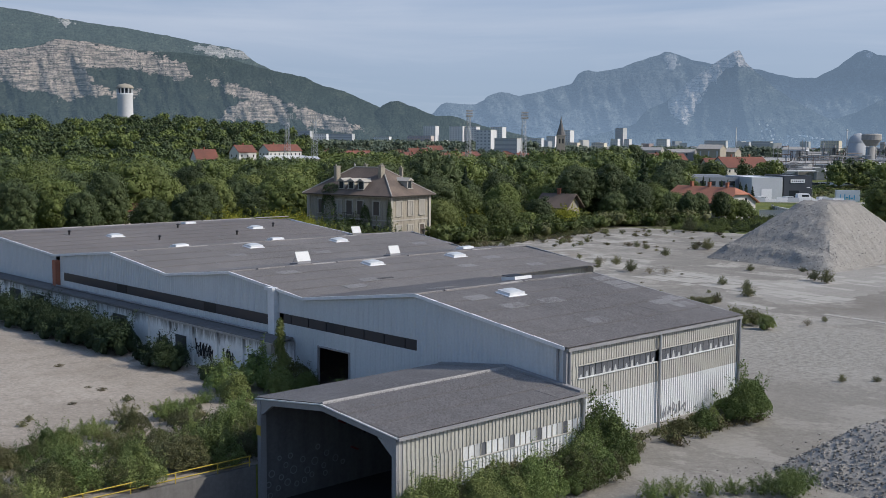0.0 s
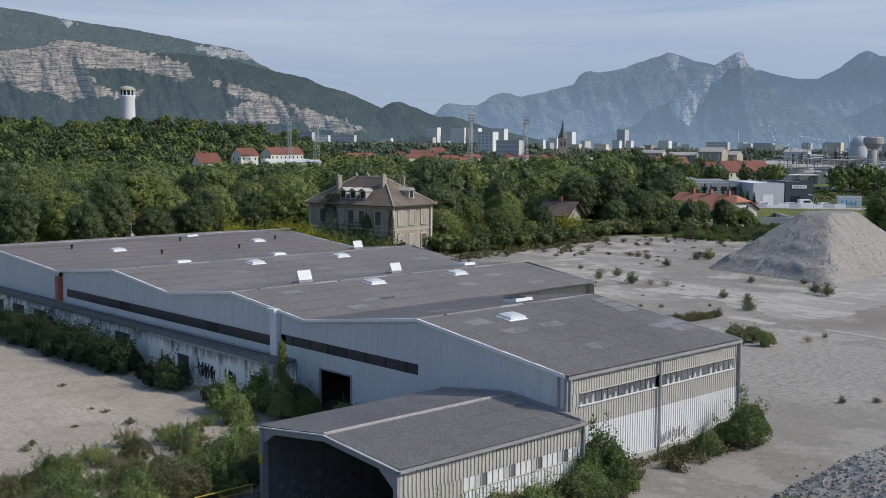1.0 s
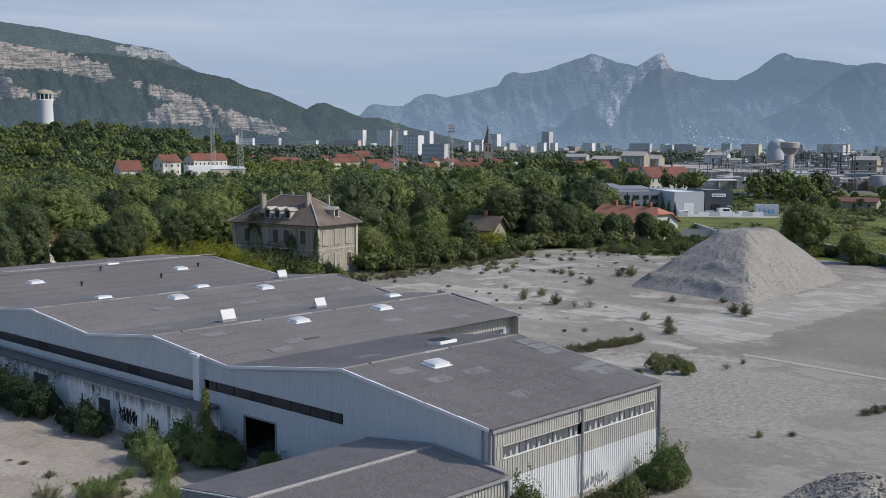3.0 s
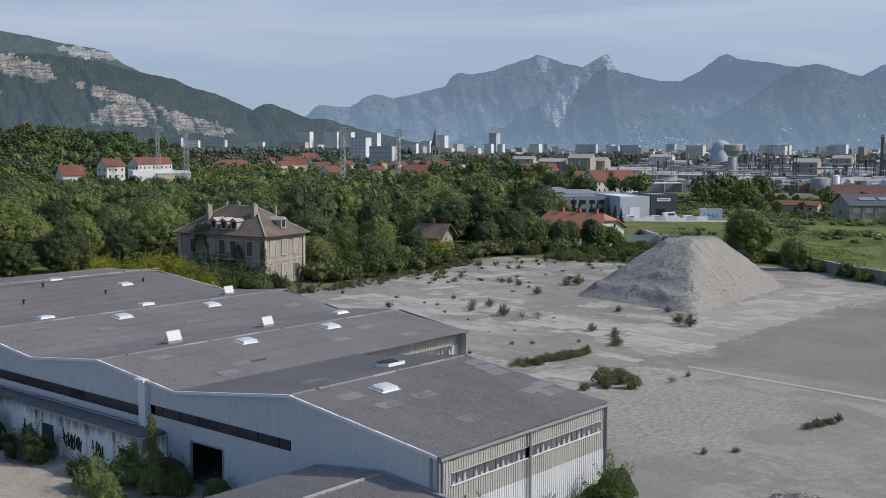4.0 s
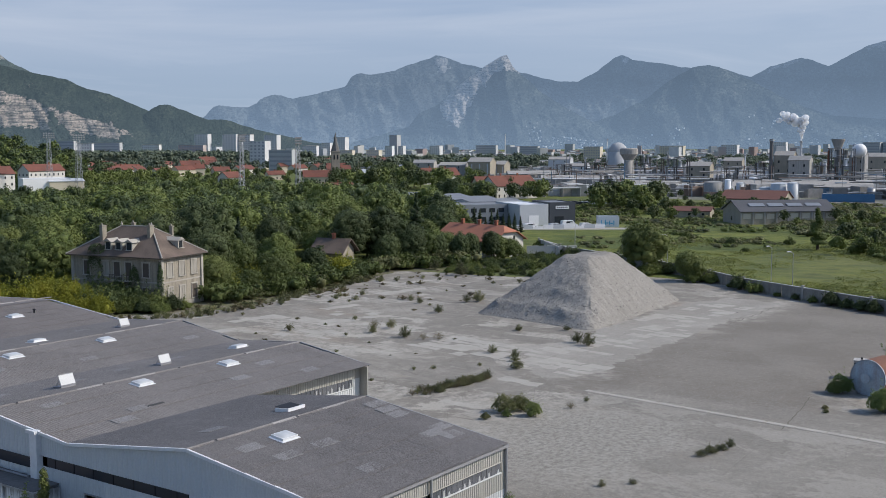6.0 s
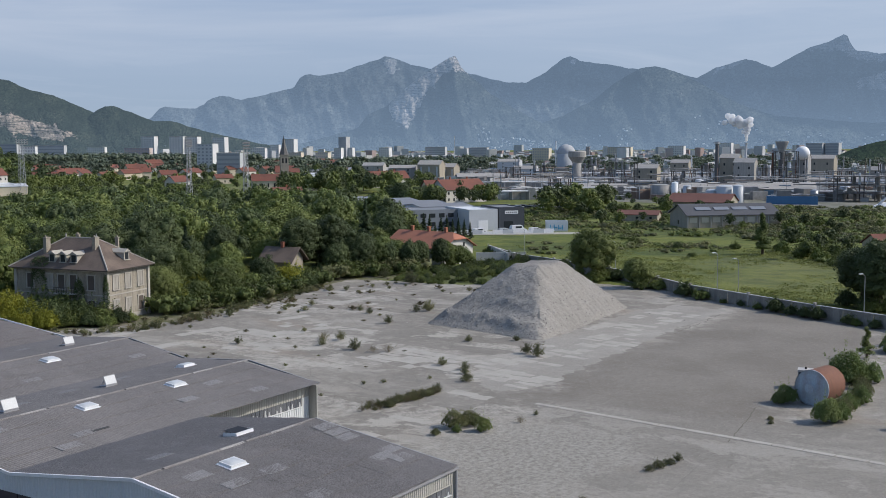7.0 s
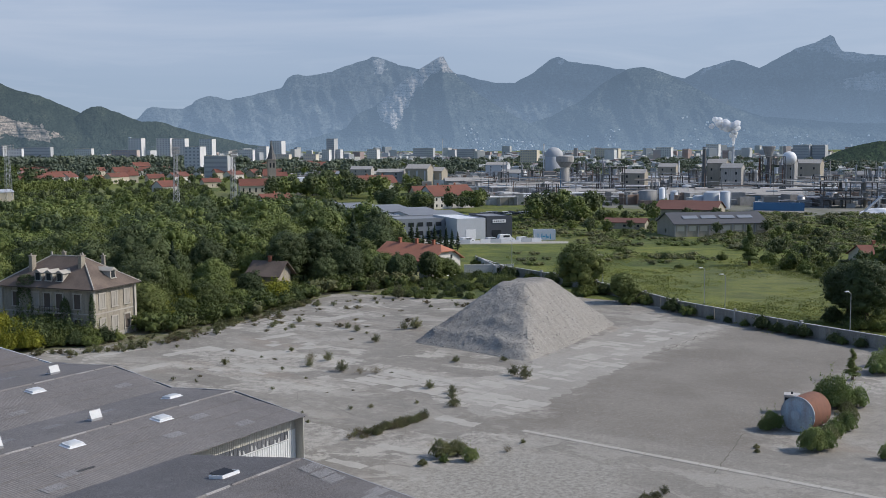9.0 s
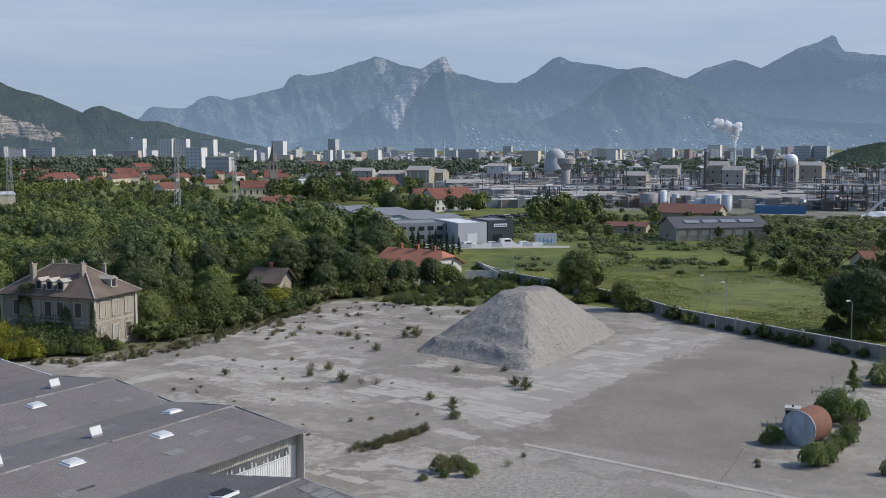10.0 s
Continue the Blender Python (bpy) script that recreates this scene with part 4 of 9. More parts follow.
for x, y, z, sy, sz in ((AX - 0.01, 26.4, 0.5, 2.0, 1.5), (AX - 0.01, 36.6, 0.1, 1.6, 2.0), (BX - 0.01, 47.2, 1.5, 2.4, 0.9), (BX - 0.01, 63.5, 1.5, 2.6, 0.9), (BX - 0.01, 73.5, 1.5, 2.6, 0.9), (BX - 0.01, 68.5, 1.5, 2.6, 0.9)):
    part("opening", Shape().box(x, y, z, 0.03, sy, sz), inside_dark, annex, "dark broken window")
    part("sill", Shape().box(x - 0.05, y, z - 0.08, 0.14, sy + 0.2, 0.08), concrete, annex)
rng = random.Random(31)
for y0, y1, n in ((32.2, 34.4, 11), (29.3, 30.7, 6), (39.0, 40.4, 4)):
    for k in range(n):
        y, z = y0 + (y1 - y0) * k / n, away(rng, 0.7, 1.0)
        part("graffiti_stroke", Shape().tube((AX - 0.03, y, z), (AX - 0.03, y + away(rng, -0.2, 0.25), z + away(rng, 0.7, 1.2)), 0.05, n=5).tube((AX - 0.03, y, z + away(rng, 0.2, 1.0)), (AX - 0.03, y + 0.25, z + away(rng, 0.1, 1.0)), 0.045, n=5), paint_black, annex, "black sprayed graffiti stroke")
for k in range(16):
    x = 8.6 + k * 0.16
    part("graffiti_stroke", Shape().tube((x, -0.07, away(rng, 0.7, 1.0)), (x + away(rng, -0.1, 0.2), -0.07, away(rng, 1.2, 1.6)), 0.022, n=4), trim_grey, hall, "thin grey sprayed line")

# ---- plants ----
def leaf_cloud(lobes, count, size, rng_np, flat=0.55, inner=0.80):
    """Leaves over the skins of egg-shaped lobes (x, y, z, rx, ry, rz). Returns corners and faces."""
    weights = np.array([l[3] * l[5] for l in lobes])
    pick = rng_np.choice(len(lobes), count, p=weights / weights.sum())
    L = np.array(lobes)[pick]
    d = rng_np.normal(size=(count, 3))
    d /= np.linalg.norm(d, axis=1)[:, None]
    d[:, 2] = np.where(d[:, 2] < -0.35, -d[:, 2], d[:, 2])
    rad = inner + (1.12 - inner) * rng_np.random((count, 1)) ** 0.7
    p = L[:, :3] + d * L[:, 3:] * rad
    nrm = d / L[:, 3:]
    nrm /= np.linalg.norm(nrm, axis=1)[:, None]
    nrm = nrm + flat * rng_np.normal(size=(count, 3))
    nrm /= np.linalg.norm(nrm, axis=1)[:, None]
    u = np.cross(nrm, rng_np.normal(size=(count, 3)))
    u /= np.linalg.norm(u, axis=1)[:, None]
    w = np.cross(nrm, u)
    s = size * (0.6 + 0.8 * rng_np.random((count, 1)))
    v = np.stack([p - u * s - w * s * 0.4, p + u * s - w * s * 0.4, p + w * s * 0.9], 1).reshape(-1, 3)
    return v


def cloud_mesh(name, verts, mat, core=None):
    n = len(verts) // 3
    cv, cf = core if core else (np.zeros((0, 3)), np.zeros((0, 3), int))
    me = bpy.data.meshes.new(name)
    me.vertices.add(len(verts) + len(cv))
    me.vertices.foreach_set("co", np.concatenate([verts, cv]).astype(np.float32).ravel())
    loops = np.concatenate([np.arange(3 * n), (cf + 3 * n).ravel()])
    me.loops.add(len(loops))
    me.loops.foreach_set("vertex_index", loops.astype(np.int32))
    starts = np.concatenate([np.arange(n) * 3, 3 * n + np.arange(len(cf)) * 3])
    me.polygons.add(n + len(cf))
    me.polygons.foreach_set("loop_start", starts.astype(np.int32))
    me.polygons.foreach_set("use_smooth", np.concatenate([np.zeros(n, bool), np.ones(len(cf), bool)]))
    me.materials.append(mat)
    me.update(calc_edges=True)
    me.validate()
    return me


def ball(n=6, m=8):
    vs = [(0, 0, -1)]
    for i in range(1, n):
        a = -math.pi / 2 + math.pi * i / n
        vs += [(math.cos(a) * math.cos(k * math.tau / m), math.cos(a) * math.sin(k * math.tau / m), math.sin(a)) for k in range(m)]
    vs.append((0, 0, 1))
    fs = [(0, 1 + (k + 1) % m, 1 + k) for k in range(m)]
    for i in range(n - 2):
        a, b = 1 + i * m, 1 + (i + 1) * m
        for k in range(m):
            fs += [(a + k, a + (k + 1) % m, b + (k + 1) % m), (a + k, b + (k + 1) % m, b + k)]
    e = len(vs) - 1
    fs += [(1 + (n - 2) * m + k, 1 + (n - 2) * m + (k + 1) % m, e) for k in range(m)]
    return np.array(vs), np.array(fs)


BALL_V, BALL_F = ball(4, 6)
SMALL_BALL = ball(3, 5)


def cores(lobes, scale, rng_np, form=None):
    bv, bf = form if form else (BALL_V, BALL_F)
    vs, fs, n = [], [], 0
    for l in lobes:
        r = 1 + 0.22 * rng_np.normal(size=(len(bv), 1))
        vs.append(np.array(l[:3]) + bv * r * np.array(l[3:]) * scale)
        fs.append(bf + n)
        n += len(bv)
    return np.concatenate(vs), np.concatenate(fs)


def tree_kind(seed, height, spread, leaves, leaf, mat, shape="round", core=0.62):
    """Meshes of a trunk with limbs and of a crown of leaf clumps; height and spread in metres."""
    r = np.random.default_rng(seed)
    lobes = []
    if shape == "round":
        n = 66
        lean = r.normal(size=2) * spread * 0.05
        for k in range(n):
            up = 1 - (k + 0.5) / n * 1.86
            ring = math.sqrt(max(0.0, 1 - up * up))
            a = k * 2.39996 + 0.3 * r.random()
            swell = 0.80 + 0.32 * noise.noise((math.cos(a) * ring * 1.3 + seed, math.sin(a) * ring * 1.3, up * 1.3)) + 0.06 * r.normal()
            q = spread * (0.105 + 0.055 * r.random())
            lobes.append((math.cos(a) * ring * spread * 0.40 * swell + lean[0] * up, math.sin(a) * ring * spread * 0.40 * swell + lean[1] * up, height * (0.52 + 0.38 * up * swell), q * 1.15, q * 1.15, q * 0.9))
        lobes.append((0, 0, height * 0.52, spread * 0.36, spread * 0.36, height * 0.34))
    elif shape == "tall":
        for k in range(14):
            f = k / 13
            a = r.random() * math.tau
            q = spread * (0.30 - 0.20 * f) * (0.8 + 0.4 * r.random())
            lobes.append((math.cos(a) * q * 0.5, math.sin(a) * q * 0.5, height * (0.18 + 0.74 * f), q, q, height * 0.085))
    elif shape == "cone":
        for k in range(22):
            f = (k / 21) ** 0.9
            a = k * 2.4
            q = spread * 0.5 * (1.02 - f)
            lobes.append((math.cos(a) * q * 0.55, math.sin(a) * q * 0.55, height * (0.12 + 0.85 * f), q * 0.55 + 0.2, q * 0.55 + 0.2, height * 0.045))
    if shape in ("shrub", "sprig"):
        n = 34
        az, tilt = r.random(n) * math.tau, (r.random(n) ** 0.8) * 1.05
        reach = height * (0.62 + 0.45 * r.random(n)) * np.where(r.random(n) < 0.15, 1.15, 0.95)
        k = r.integers(n, size=leaves)
        f = 0.12 + 0.88 * r.random(leaves) ** 0.75
        side = np.sin(tilt[k]) * spread / (2 * height) * 1.35
        p = np.stack([np.cos(az[k]) * side * reach[k] * f, np.sin(az[k]) * side * reach[k] * f, np.cos(tilt[k] * 0.9) * reach[k] * f ** 0.9], 1)
        p += r.normal(size=(leaves, 3)) * height * 0.052 * (1.25 - f[:, None] * 0.7)
        nrm = np.stack([np.cos(az[k]) * 0.5, np.sin(az[k]) * 0.5, 0.55 + 0 * f], 1) + 0.65 * r.normal(size=(leaves, 3))
        nrm /= np.linalg.norm(nrm, axis=1)[:, None]
        u = np.cross(nrm, r.normal(size=(leaves, 3)))
        u /= np.linalg.norm(u, axis=1)[:, None]
        w = np.cross(nrm, u)
        s_ = leaf * (0.55 + 0.9 * r.random((leaves, 1)))
        v = np.stack([p - u * s_ - w * s_ * 0.35, p + u * s_ - w * s_ * 0.35, p + w * s_ * 0.85], 1).reshape(-1, 3)
        v[:, 2] = np.maximum(v[:, 2], 0.02)
        low = r.random(leaves) < (0.62 if shape == "shrub" else 0.22)
        ang, rr = r.random(leaves) * math.tau, np.sqrt(r.random(leaves)) * spread * 0.47
        bulge = np.array([0.78 + 0.45 * noise.noise((float(math.cos(a) * b), float(math.sin(a) * b), seed * 3.1)) for a, b in zip(ang, rr * 1.3 / height * 1.6)])
        dome = height * 0.86 * np.sqrt(np.maximum(0.0, 1 - (rr / (spread * 0.5)) ** 2)) * bulge * (0.62 + 0.38 * r.random(leaves) ** 0.5)
        shift = np.where(low[:, None], np.stack([np.cos(ang) * rr, np.sin(ang) * rr, dome], 1) - p, 0.0)
        v = (v.reshape(-1, 3, 3) + shift[:, None, :]).reshape(-1, 3)
        v[:, 2] = np.maximum(v[:, 2], 0.02)
        lobes = []
        if core > 0:
            lobes = [(0, 0, height * 0.28, spread * 0.28, spread * 0.28, height * 0.30)]
            for k in range(6):
                a = k * 1.05 + r.random() * 0.6
                lobes.append((math.cos(a) * spread * 0.27, math.sin(a) * spread * 0.27, height * (0.16 + 0.18 * r.random()), spread * 0.17, spread * 0.17, height * (0.18 + 0.1 * r.random())))
    else:
        v = leaf_cloud(lobes, leaves, leaf, r, 0.30, 0.70)
        v[:, 2] = np.maximum(v[:, 2], 0.02)
    crown = cloud_mesh("crown", v, mat, cores(lobes, core, r, SMALL_BALL) if lobes else None)
    s = Shape()
    if shape not in ("shrub", "sprig"):
        base = height * 0.022 + 0.06
        s.tube((0, 0, -0.1), (0, 0, height * 0.32), base, base * 0.7, 8)
        s.tube((0, 0, height * 0.32), (0.1, 0.1, height * 0.8), base * 0.7, base * 0.2, 6)
        for k in range(6):
            l = lobes[(k * 3) % len(lobes)]
            s.tube((0, 0, height * (0.24 + 0.06 * k)), (l[0] * 0.9, l[1] * 0.9, l[2]), base * 0.42, base * 0.1, 5)
    else:
        s.tube((0, 0, -0.05), (0.05, 0.03, height * 0.6), 0.05, 0.02, 5)
    return s.mesh("trunk", bark), crown


def plant(name, label, category, meshes, x, y, size=1.0, turn=0.0, group="", z=0.0, wide=1.0):
    ob = thing(name, label, category, group, at=Matrix.Translation((x, y, z)) @ Euler((0, 0, turn)).to_matrix().to_4x4() @ Matrix.Diagonal((size * wide, size * wide, size, 1)))
    part("trunk" if category == "tree" else "stem", meshes[0], bark, ob)
    part("crown" if category == "tree" else "foliage", meshes[1], bark, ob)
    return ob


KIND_HEIGHTS = (13, 14, 12, 15, 11, 12)
KINDS = [tree_kind(11, 13, 12.5, 11000, 0.19, leaf_green), tree_kind(12, 14, 11.5, 11000, 0.19, leaf_dark), tree_kind(13, 12, 13.0, 11000, 0.19, leaf_green), tree_kind(14, 15, 11.0, 11000, 0.19, leaf_dark), tree_kind(15, 11, 11.5, 10000, 0.18, leaf_light), tree_kind(16, 12, 12.0, 10000, 0.18, leaf_dark)]
PINE = tree_kind(31, 15, 6.0, 6500, 0.17, leaf_pine_and_shade, "cone")
POPLAR = tree_kind(33, 14, 5.5, 6000, 0.17, leaf_green, "tall")
SAPLING = tree_kind(35, 5.0, 2.2, 4200, 0.06, leaf_light, "tall")
YELLOW = [tree_kind(41, 6, 6.5, 6000, 0.12, leaf_yellow, "shrub", 0.7), tree_kind(42, 5, 5.5, 6000, 0.12, leaf_yellow, "shrub", 0.7)]
SHRUB = [tree_kind(51, 2.6, 3.2, 11000, 0.046, leaf_bush, "shrub", 0.66), tree_kind(52, 2.8, 3.0, 11000, 0.046, leaf_bush, "shrub", 0.66), tree_kind(53, 2.4, 3.4, 9000, 0.045, leaf_grass, "shrub", 0.5)]
DRY = tree_kind(50, 2.2, 3.4, 1100, 0.06, leaf_dry, "sprig", 0.0)
SPRIG = [tree_kind(91, 2.2, 3.6, 5200, 0.045, leaf_bush, "sprig", 0.3), tree_kind(92, 2.4, 3.4, 5200, 0.045, leaf_olive, "sprig", 0.35), tree_kind(93, 2.0, 3.8, 5200, 0.043, leaf_grass, "sprig", 0.25)]
# shrub in conifer-dark leaves, to paint in the hall's shadow
SHADED_SHRUB = tree_kind(94, 2.8, 3.2, 5200, 0.062, leaf_pine_and_shade, "shrub", 0.7)
MID_SHRUB = [tree_kind(51, 2.6, 3.2, 4800, 0.062, leaf_bush, "shrub", 0.7), tree_kind(52, 2.8, 3.0, 4800, 0.062, leaf_bush, "shrub", 0.7), tree_kind(53, 2.4, 3.4, 4600, 0.06, leaf_grass, "shrub", 0.55)]
FAR_SHRUB = [tree_kind(54, 3, 4.0, 2600, 0.105, leaf_green, "shrub", 0.72), tree_kind(55, 3, 3.6, 2600, 0.105, leaf_dark, "shrub", 0.72), tree_kind(56, 2.6, 4.0, 2600, 0.10, leaf_light, "shrub", 0.72)]
YARD_SHRUB = [tree_kind(95, 2.0, 3.2, 3000, 0.055, leaf_olive, "shrub", 0.5), tree_kind(96, 2.2, 2.6, 3000, 0.055, leaf_olive, "sprig", 0.35), tree_kind(97, 1.8, 3.2, 3000, 0.055, leaf_olive, "sprig", 0.3)]
WEED = [tree_kind(57, 0.55, 1.1, 260, 0.055, leaf_grass, "sprig", 0.0), tree_kind(58, 0.45, 1.2, 240, 0.055, leaf_dry, "sprig", 0.0), tree_kind(59, 0.7, 0.9, 280, 0.055, leaf_olive, "sprig", 0.0)]


def inside(poly, x, y):
    hit, j = False, len(poly) - 1
    for i in range(len(poly)):
        (xa, ya), (xb, yb) = poly[i], poly[j]
        if (ya > y) != (yb > y) and x < (xb - xa) * (y - ya) / (yb - ya) + xa:
            hit = not hit
        j = i
    return hit


WOOD_WEST = [(-75, 125), (-30, 113), (30, 112), (48, 113), (56, 125), (86, 118), (92, 101), (104, 100), (118, 102), (134, 104), (150, 112), (158, 116), (190, 118), (215, 135), (250, 195), (262, 232), (215, 250), (245, 300), (170, 400), (60, 430), (-10, 330)]
CLEAR = [(74, 107, 15), (70, 98, 9), (79, 99, 9), (122, 104, 14), (160, 98, 14), (49, 134, 6), (228, 232, 12), (20, 150, 6), (105, 200, 7)]


def canopy_height(x, y):
    """How high the wood stands: it sinks with distance towards the houses behind it."""
    d, az = math.hypot(x + 44, y + 38), math.degrees(math.atan2(x + 44, y + 38))
    return 17.2 - d * float(np.interp(az, [20, 30, 37, 41, 60], [0.0165, 0.0175, 0.0165, 0.0105, 0.0095]))


rng = random.Random(8)
rest = []
step = 8.8
for i in range(-10, 38):
    for j in range(10, 52):
        x, y = i * step + away(rng, -3.4, 3.4), j * step + away(rng, -3.4, 3.4)
        if not inside(WOOD_WEST, x, y) or any((x - a) ** 2 + (y - b) ** 2 < r * r for a, b, r in CLEAR):
            continue
        dist = math.hypot(x + 44, y + 38)
        front = not all(inside(WOOD_WEST, x + dx, y + dy) for dx, dy in ((-12, -12), (0, -16), (-15, 0)))
        tall = canopy_height(x, y) * away(rng, 0.62, 1.06) * (0.9 if front else 1.0)
        if (front and dist < 300) or dist < 236:
            k = rng.choice((0, 0, 2, 2, 4, 1, 3, 5)) if x > 50 else rng.choice((0, 4, 2, 3, 1, 5))
            if rng.random() < 0.035:
                plant("woodland_tree", "dark conifer among the trees of the wood", "tree", PINE, x, y, tall / 14, rng.random() * 6.3, "trees of the wood")
            else:
                plant("woodland_tree", "leafy deciduous tree in the dense wood", "tree", KINDS[k], x, y, tall / KIND_HEIGHTS[k], rng.random() * 6.3, "trees of the wood", wide=away(rng, 0.78, 0.98))
        else:
            rest.append((x, y, tall / 13.5, rng.random() * 6.3))


def leaf_template(seed, height, spread, leaves, leaf, many=10, clumps=26):
    r = np.random.default_rng(seed)
    lobes = [(0, 0, height * 0.52, spread * 0.34, spread * 0.34, height * 0.33)]
    for k in range(clumps):
        up = 1 - (k + 0.5) / clumps * 1.3
        ring = math.sqrt(max(0.0, 1 - up * up))
        a = k * 2.39996 + 0.4 * r.random()
        swell = 0.85 + 0.16 * r.normal()
        q = spread * (0.12 + 0.06 * r.random())
        lobes.append((math.cos(a) * ring * spread * 0.38 * swell, math.sin(a) * ring * spread * 0.38 * swell, height * (0.52 + 0.38 * up * swell), q, q, q * 0.9))
    return leaf_cloud(lobes, leaves, leaf, r, 0.32, 0.72), cores(lobes[:many], 0.60, r, SMALL_BALL)


def joined_trees(name, label, spots, templates, mat):
    """Far trees, too many to count, as one object of leaves."""
    vs, cv, cf, n = [], [], [], 0
    for k, (x, y, size, turn, *z) in enumerate(spots):
        (lv, (bv, bf)) = templates[k % len(templates)]
        c, s = math.cos(turn), math.sin(turn)
        m = np.array([[c, -s, 0], [s, c, 0], [0, 0, 1]]) * size
        at = np.array([x, y, z[0] if z else 0.0])
        vs.append(lv @ m.T + at)
        cv.append(bv @ m.T + at)
        cf.append(bf + n)
        n += len(bv)
    me = cloud_mesh(name, np.concatenate(vs), mat, (np.concatenate(cv), np.concatenate(cf)))
    return tagged(part(name, me, mat), label, "trees", kind="stuff")


WOOD_T = [leaf_template(61 + k, (13, 14, 12, 13)[k], (13, 12, 13.5, 12.5)[k], 2800, 0.27, 14) for k in range(4)]
DEEP_T = [leaf_template(65 + k, (13, 14, 12, 13)[k], (14, 12.5, 14.5, 13)[k], 1200, 0.40, 12) for k in range(4)]
rest.sort(key=lambda q: math.hypot(q[0] + 44, q[1] + 38))
shallow, deep = [q for q in rest if math.hypot(q[0] + 44, q[1] + 38) < 300], [q for q in rest if math.hypot(q[0] + 44, q[1] + 38) >= 300]
for k, (mat, tone) in enumerate(((leaf_green, "green"), (leaf_dark, "dark green"), (leaf_green, "mid green"), (leaf_dark, "deep green"))):
    joined_trees("inner_wood", "dense " + tone + " treetops inside the wood", shallow[k::4], WOOD_T[k:] + WOOD_T[:k], mat)
    joined_trees("deep_wood", "far " + tone + " treetops of the wood", deep[k::4], DEEP_T[k:] + DEEP_T[:k], mat)
# underwood that closes the edge of the wood
EDGE = [(-60, 112), (-20, 108), (20, 108), (44, 107), (54, 110), (61, 104), (64, 97.5), (69, 93.5), (79, 95.0), (84, 98), (88, 95), (95, 93), (104, 94), (112, 96), (122, 98), (133, 100), (142, 100), (147, 104)]
for (xa, ya), (xb, yb) in zip(EDGE[:-1], EDGE[1:]):
    n = max(2, int(math.hypot(xb - xa, yb - ya) / 1.3))
    for k in range(n):
        f = (k + rng.random() * 0.6) / n
        x, y = xa + (xb - xa) * f, ya + (yb - ya) * f + away(rng, -1.0, 7.0) * (1 if x > 78 or x < 60 else 0.25)
        if (65.0 < x < 84 and 95.5 < y < 120) or (70.5 < x < 82.5 and y < 99):
            continue
        q = away(rng, 0.5, 1.6) * (0.6 if 65 < x < 71 else 1.0)
        yellow = (86 < x < 116 and rng.random() < 0.10) or (48 < x < 61 and rng.random() < 0.7)
        plant("yellow_bush" if yellow else "edge_bush", "bush with yellow flowers at the edge of the wood" if yellow else "green bush at the edge of the wood", "bush", rng.choice(YELLOW) if yellow else rng.choice(FAR_SHRUB), x, y, q * (0.75 if yellow else 1), rng.random() * 6, "bushes at the edge of the wood")

# low scrub that closes the gap before the wood
BELT_T = []
for sd in (84, 85, 86):
    q = np.random.default_rng(sd)
    lb = [(q.normal() * 1.1, q.normal() * 1.1, 0.7 + 0.5 * q.random(), 1.2, 1.2, 1.0) for _ in range(5)]
    BELT_T.append((leaf_cloud(lb, 260, 0.22, q, 0.8, 0.55), cores(lb, 0.6, q, SMALL_BALL)))
BELT = [(80, 93), (95, 91.5), (112, 95), (133, 98.5), (147, 91), (153, 104), (150, 114), (118, 108), (92, 104), (84, 112), (79, 108)]
belt_spots = [[], [], []]
for k in range(950):
    x, y = away(rng, 78, 154), away(rng, 90, 115)
    if inside(BELT, x, y) and (x - 126) ** 2 + (y - 108) ** 2 > 90:
        belt_spots[k % 3].append((x, y, 0.3 + 1.3 * rng.random() ** 2, rng.random() * 6.3))
for spots, mat, tone in zip(belt_spots, (leaf_green, leaf_light, leaf_grass), ("green", "pale green", "yellow-green")):
    joined_trees("belt_scrub", tone + " scrub between the yard and the wood", spots, BELT_T, mat)
for x, y, q, k in ((84, 99, 0.5, 0), (90, 97, 0.42, 4), (97, 98, 0.55, 2), (104, 97.5, 0.35, 0), (111, 101, 0.5, 1), (117, 99.5, 0.36, 4), (136, 103, 0.55, 1), (141, 101, 0.7, 1), (146, 100, 0.62, 2), (88, 103, 0.6, 2), (101, 101, 0.6, 0)):
    plant("edge_tree", "young leafy tree at the edge of the wood", "tree", KINDS[k], x, y, q, q * 17, "trees at the edge of the wood")

# ---- gravel heap, tank, walls ----
def soft_min(values, k):
    lo = min(values)
    return lo - k * math.log(sum(math.exp(-(v - lo) / k) for v in values))


